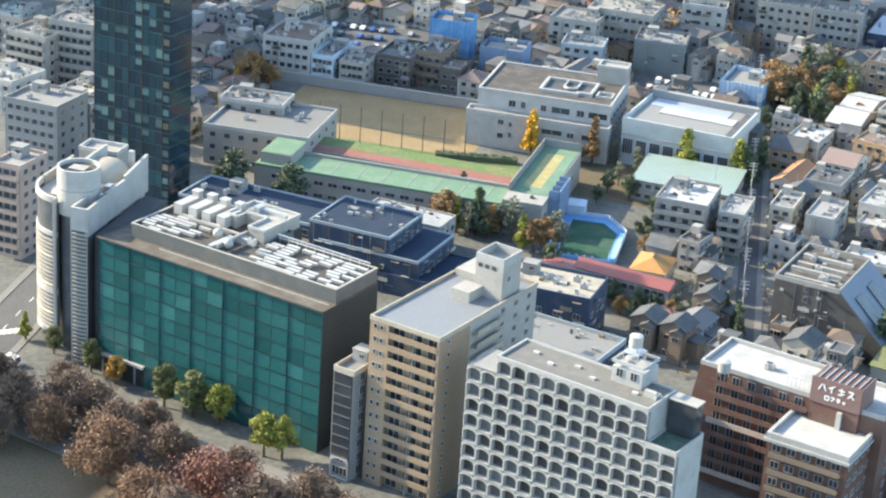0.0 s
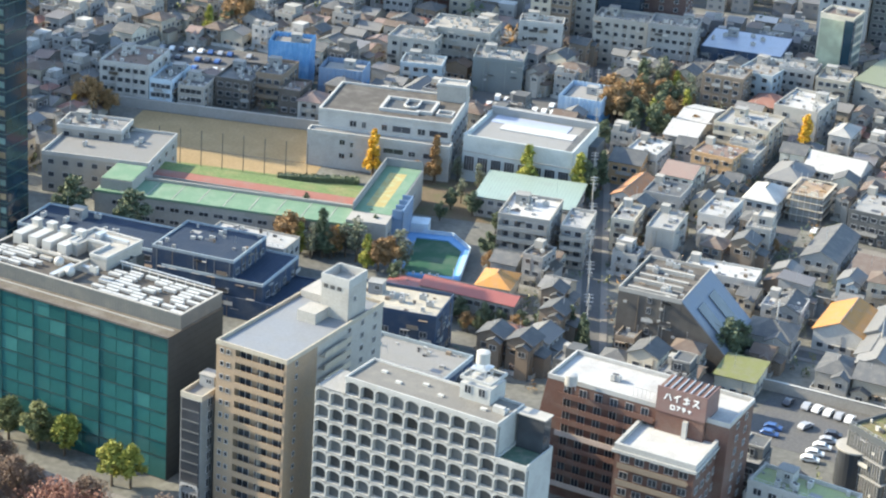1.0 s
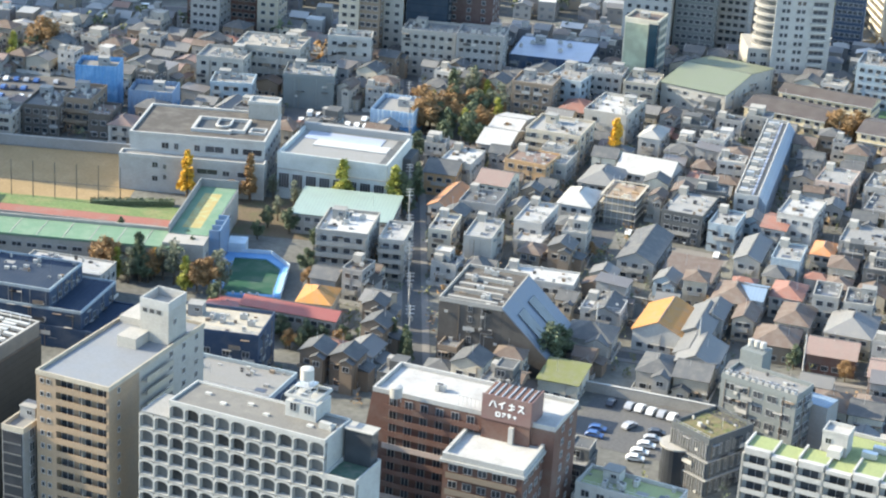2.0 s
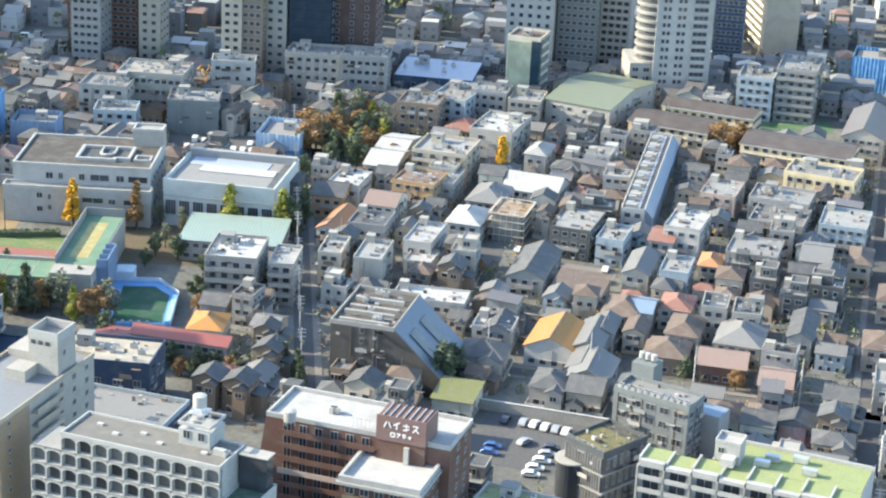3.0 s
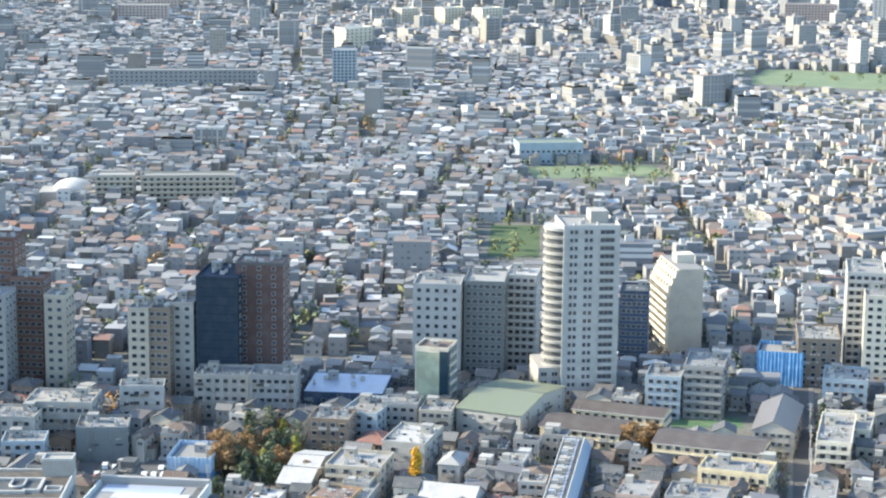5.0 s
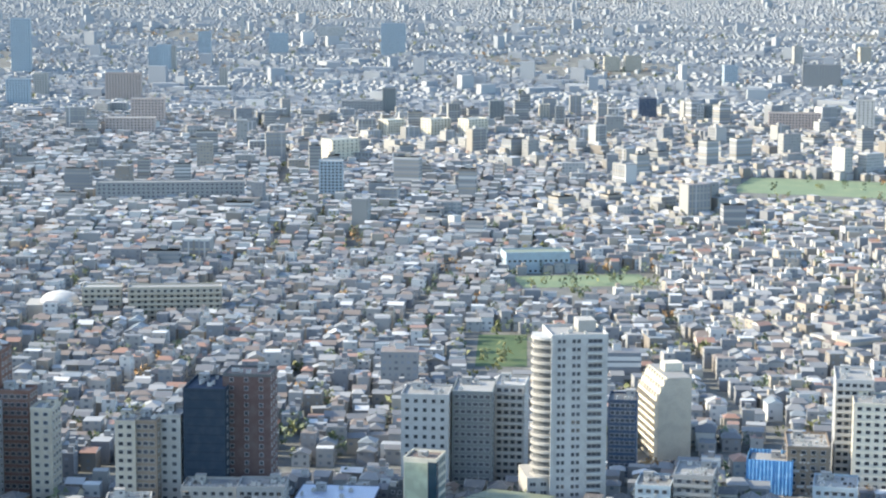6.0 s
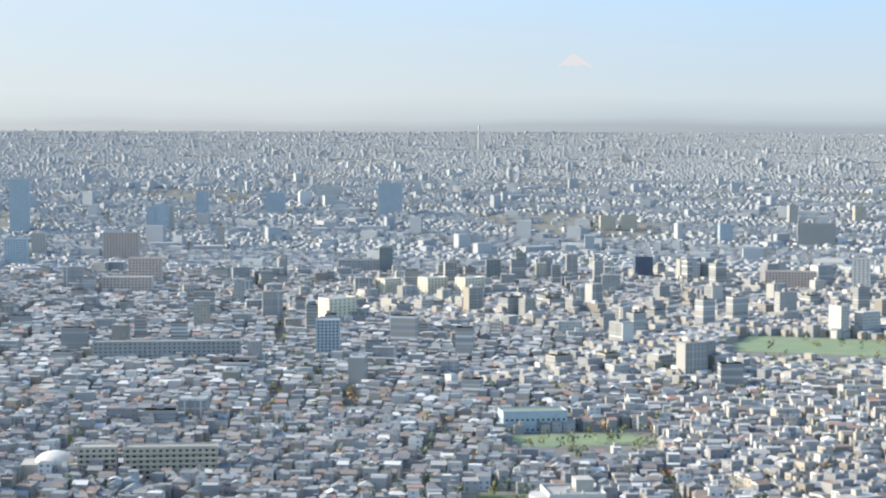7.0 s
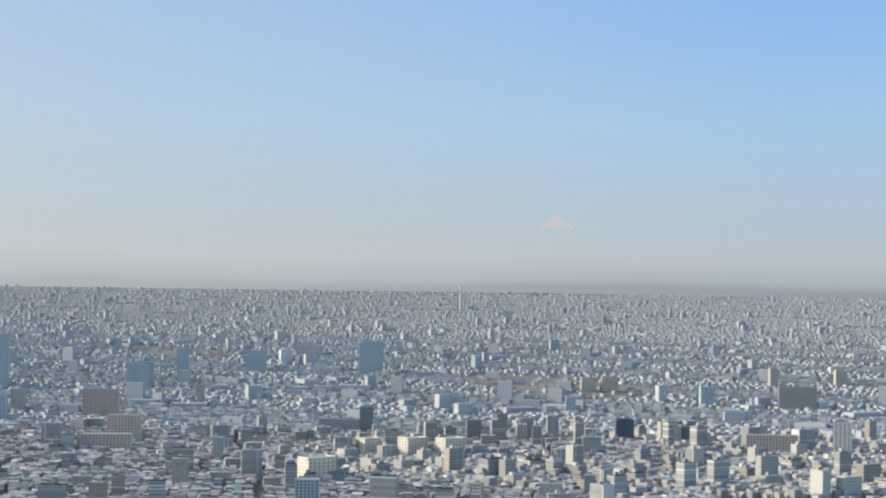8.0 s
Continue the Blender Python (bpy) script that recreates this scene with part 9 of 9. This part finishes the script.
# blue-grey on these far towers stands for haze over darker walls
for x, y, w, h, tone in ((432, 4067, 25, 53, "bluegrey"), (604, 4235, 40, 43, "bluegrey"), (826, 4126, 51, 66, "bluegrey"), (625, 5011, 8, 59, "white"), (315, 3650, 26, 45, "bluegrey"),
                          (296, 3653, 16, 41, "bluegrey"), (330, 3648, 14, 43, "pale"), (192, 2882, 50, 39, "pink"), (359, 3117, 12, 33, "pale"), (798, 2391, 22, 31, "navy"),
                          (844, 2339, 15, 26, "white"), (864, 2344, 15, 25, "slate"), (666, 2389, 12, 25, "beige"), (1107, 3522, 28, 25, "beige"), (1145, 3516, 30, 27, "beige"),
                          (1182, 3121, 22, 30, "bluegrey"), (1512, 3635, 17, 37, "pale"), (1676, 3694, 22, 32, "beige"), (860, 5087, 68, 26, "white"), (82, 3008, 20, 32, "pale"),
                          (46, 2808, 31, 36, "bluegrey"), (613, 2416, 18, 28, "slate"), (474, 2550, 60, 20, "grey"), (504, 2544, 17, 36, "slate"), (2471, 9137, 41, 53, "white"),
                          (2791, 8654, 20, 41, "pale")):
    ob = block(x, y, w, 18, h, -10, tone, "grey", f"{tone.replace('bluegrey', 'blue-grey').replace('slate', 'dark grey').replace('navy', 'dark blue')} tower block rising out of the distant city", "tower block", max(3, round(h / 3.2)), max(2, round(w / 4)), 4, name="distant_tower", parapet=0.8)
    if math.hypot(x, y) > NEAR_PLAIN:
        far_off(ob, x, y)
dome = thing("domed_hall", "low hall under a white shallow dome", "hall", 37, 1150, -8)
part("wall", boxes((-16, 16, -12, 12, 0, 9)), WALL["pale"], dome)
bm = bmesh.new()
bmesh.ops.create_uvsphere(bm, u_segments=24, v_segments=12, radius=11)
bmesh.ops.delete(bm, geom=[v for v in bm.verts if v.co.z < -0.1], context="VERTS")
bmesh.ops.transform(bm, matrix=Matrix.Translation((2, 0, 9)) @ Matrix.Diagonal((1, 1, 0.55, 1)), verts=bm.verts)
part("dome", bm, WALL["white"], dome)
STACK_AT, STACK_SCALE = far_place(3061, 12446)
stack = thing("chimney_stack", "tall thin white chimney far off", "chimney", 0, 0)
bm = bmesh.new()
rod(bm, (0, 0, -5), (0, 0, 155), 8.0, 6.0, 12)
part("shaft", bm, WALL["white"], stack)
stack.matrix_basis = STACK_AT @ Matrix.Scale(STACK_SCALE, 4)


# ---- the sky low over the horizon: a plain glowing backdrop behind the last houses ----
def backdrop():
    bm = bmesh.new()
    rows = []
    for k in range(61):
        a = radians(-0.3 + 27.8 * k / 60)
        rows.append([bm.verts.new((4860 * math.sin(a), 4860 * math.cos(a), z)) for z in (-20, 200, 930)])
    for a, b in zip(rows, rows[1:]):
        for k in range(2):
            bm.faces.new((a[k], b[k], b[k + 1], a[k + 1]))
    m = bpy.data.materials.new("hazy_low_sky")
    m.use_nodes = True
    n, l = m.node_tree.nodes, m.node_tree.links
    n.remove(n["Principled BSDF"])
    co = n.new("ShaderNodeTexCoord")
    sep = n.new("ShaderNodeSeparateXYZ")
    l.new(co.outputs["Object"], sep.inputs[0])
    height = n.new("ShaderNodeMapRange")
    height.inputs[1].default_value, height.inputs[2].default_value = 0, 1000
    l.new(sep.outputs["Z"], height.inputs[0])
    wisps = n.new("ShaderNodeTexNoise")
    wisps.inputs["Scale"].default_value, wisps.inputs["Detail"].default_value = 0.0012, 3
    stretch = n.new("ShaderNodeMapping")
    stretch.inputs["Scale"].default_value = (1, 1, 5)
    l.new(co.outputs["Object"], stretch.inputs[0])
    l.new(stretch.outputs[0], wisps.inputs["Vector"])
    shift = n.new("ShaderNodeMath")
    shift.operation = "MULTIPLY_ADD"
    shift.inputs[1].default_value, shift.inputs[2].default_value = 0.06, -0.03
    l.new(wisps.outputs["Fac"], shift.inputs[0])
    at = n.new("ShaderNodeMath")
    l.new(height.outputs[0], at.inputs[0])
    l.new(shift.outputs[0], at.inputs[1])
    ramp = n.new("ShaderNodeValToRGB")
    l.new(at.outputs[0], ramp.inputs[0])
    tones = SKY_TONES
    for k, (p, rgb) in enumerate(tones):
        e = ramp.color_ramp.elements[k] if k < 2 else ramp.color_ramp.elements.new(p)
        e.position, e.color = p, (*rgb, 1)
    # whiter towards the sun
    side = n.new("ShaderNodeMapRange")
    side.inputs[1].default_value, side.inputs[2].default_value, side.inputs[3].default_value, side.inputs[4].default_value = -200, 1900, 0.45, 0.0
    l.new(sep.outputs["X"], side.inputs[0])
    mix = n.new("ShaderNodeMix")
    mix.data_type = "RGBA"
    mix.inputs[7].default_value = (*SKY_SUNWARD, 1)
    l.new(side.outputs[0], mix.inputs[0])
    l.new(ramp.outputs[0], mix.inputs[6])
    glow = n.new("ShaderNodeEmission")
    l.new(mix.outputs[2], glow.inputs["Color"])
    l.new(glow.outputs[0], n["Material Output"].inputs["Surface"])
    ob = part("backdrop", bm, m, None)
    return tagged(ob, "hazy pale blue winter sky low over the horizon", "sky", kind="structure")


def far_summit():
    """The pale snow cap of a far mountain, only just lighter than the hazy sky before which it stands."""
    bm = bmesh.new()
    az = radians(16.48)
    mid, side = Vector((4845 * math.sin(az), 4845 * math.cos(az), 0)), Vector((math.cos(az), -math.sin(az), 0))
    line = ((-38, 326), (-24, 337), (-12, 348), (-5, 353), (6, 352), (14, 345), (27, 335), (42, 326))
    top = [bm.verts.new(mid + side * u + Vector((0, 0, z))) for u, z in line]
    low = [bm.verts.new(mid + side * u + Vector((0, 0, 324 + 4 * math.sin(u)))) for u, z in line]
    for k in range(len(line) - 1):
        bm.faces.new((low[k], low[k + 1], top[k + 1], top[k]))
    m = bpy.data.materials.new("far_snow_in_haze")
    m.use_nodes = True
    n = m.node_tree.nodes
    n.remove(n["Principled BSDF"])
    # emission stands for daylight on the snow, dulled by haze
    glow = n.new("ShaderNodeEmission")
    glow.inputs["Color"].default_value = (0.215, 0.222, 0.268, 1)
    m.node_tree.links.new(glow.outputs[0], n["Material Output"].inputs["Surface"])
    return tagged(part("backdrop", bm, m, None), "pale pink snow cap of a far mountain in the haze", "mountain", kind="structure")


SKY_TONES = ((0.178, (0.111, 0.133, 0.174)), (0.2, (0.143, 0.176, 0.224)), (0.25, (0.173, 0.21, 0.262)), (0.37, (0.16, 0.215, 0.295)), (0.57, (0.132, 0.222, 0.359)), (0.87, (0.094, 0.192, 0.383)))
SKY_SUNWARD = (0.242, 0.266, 0.298)
backdrop()
far_summit()
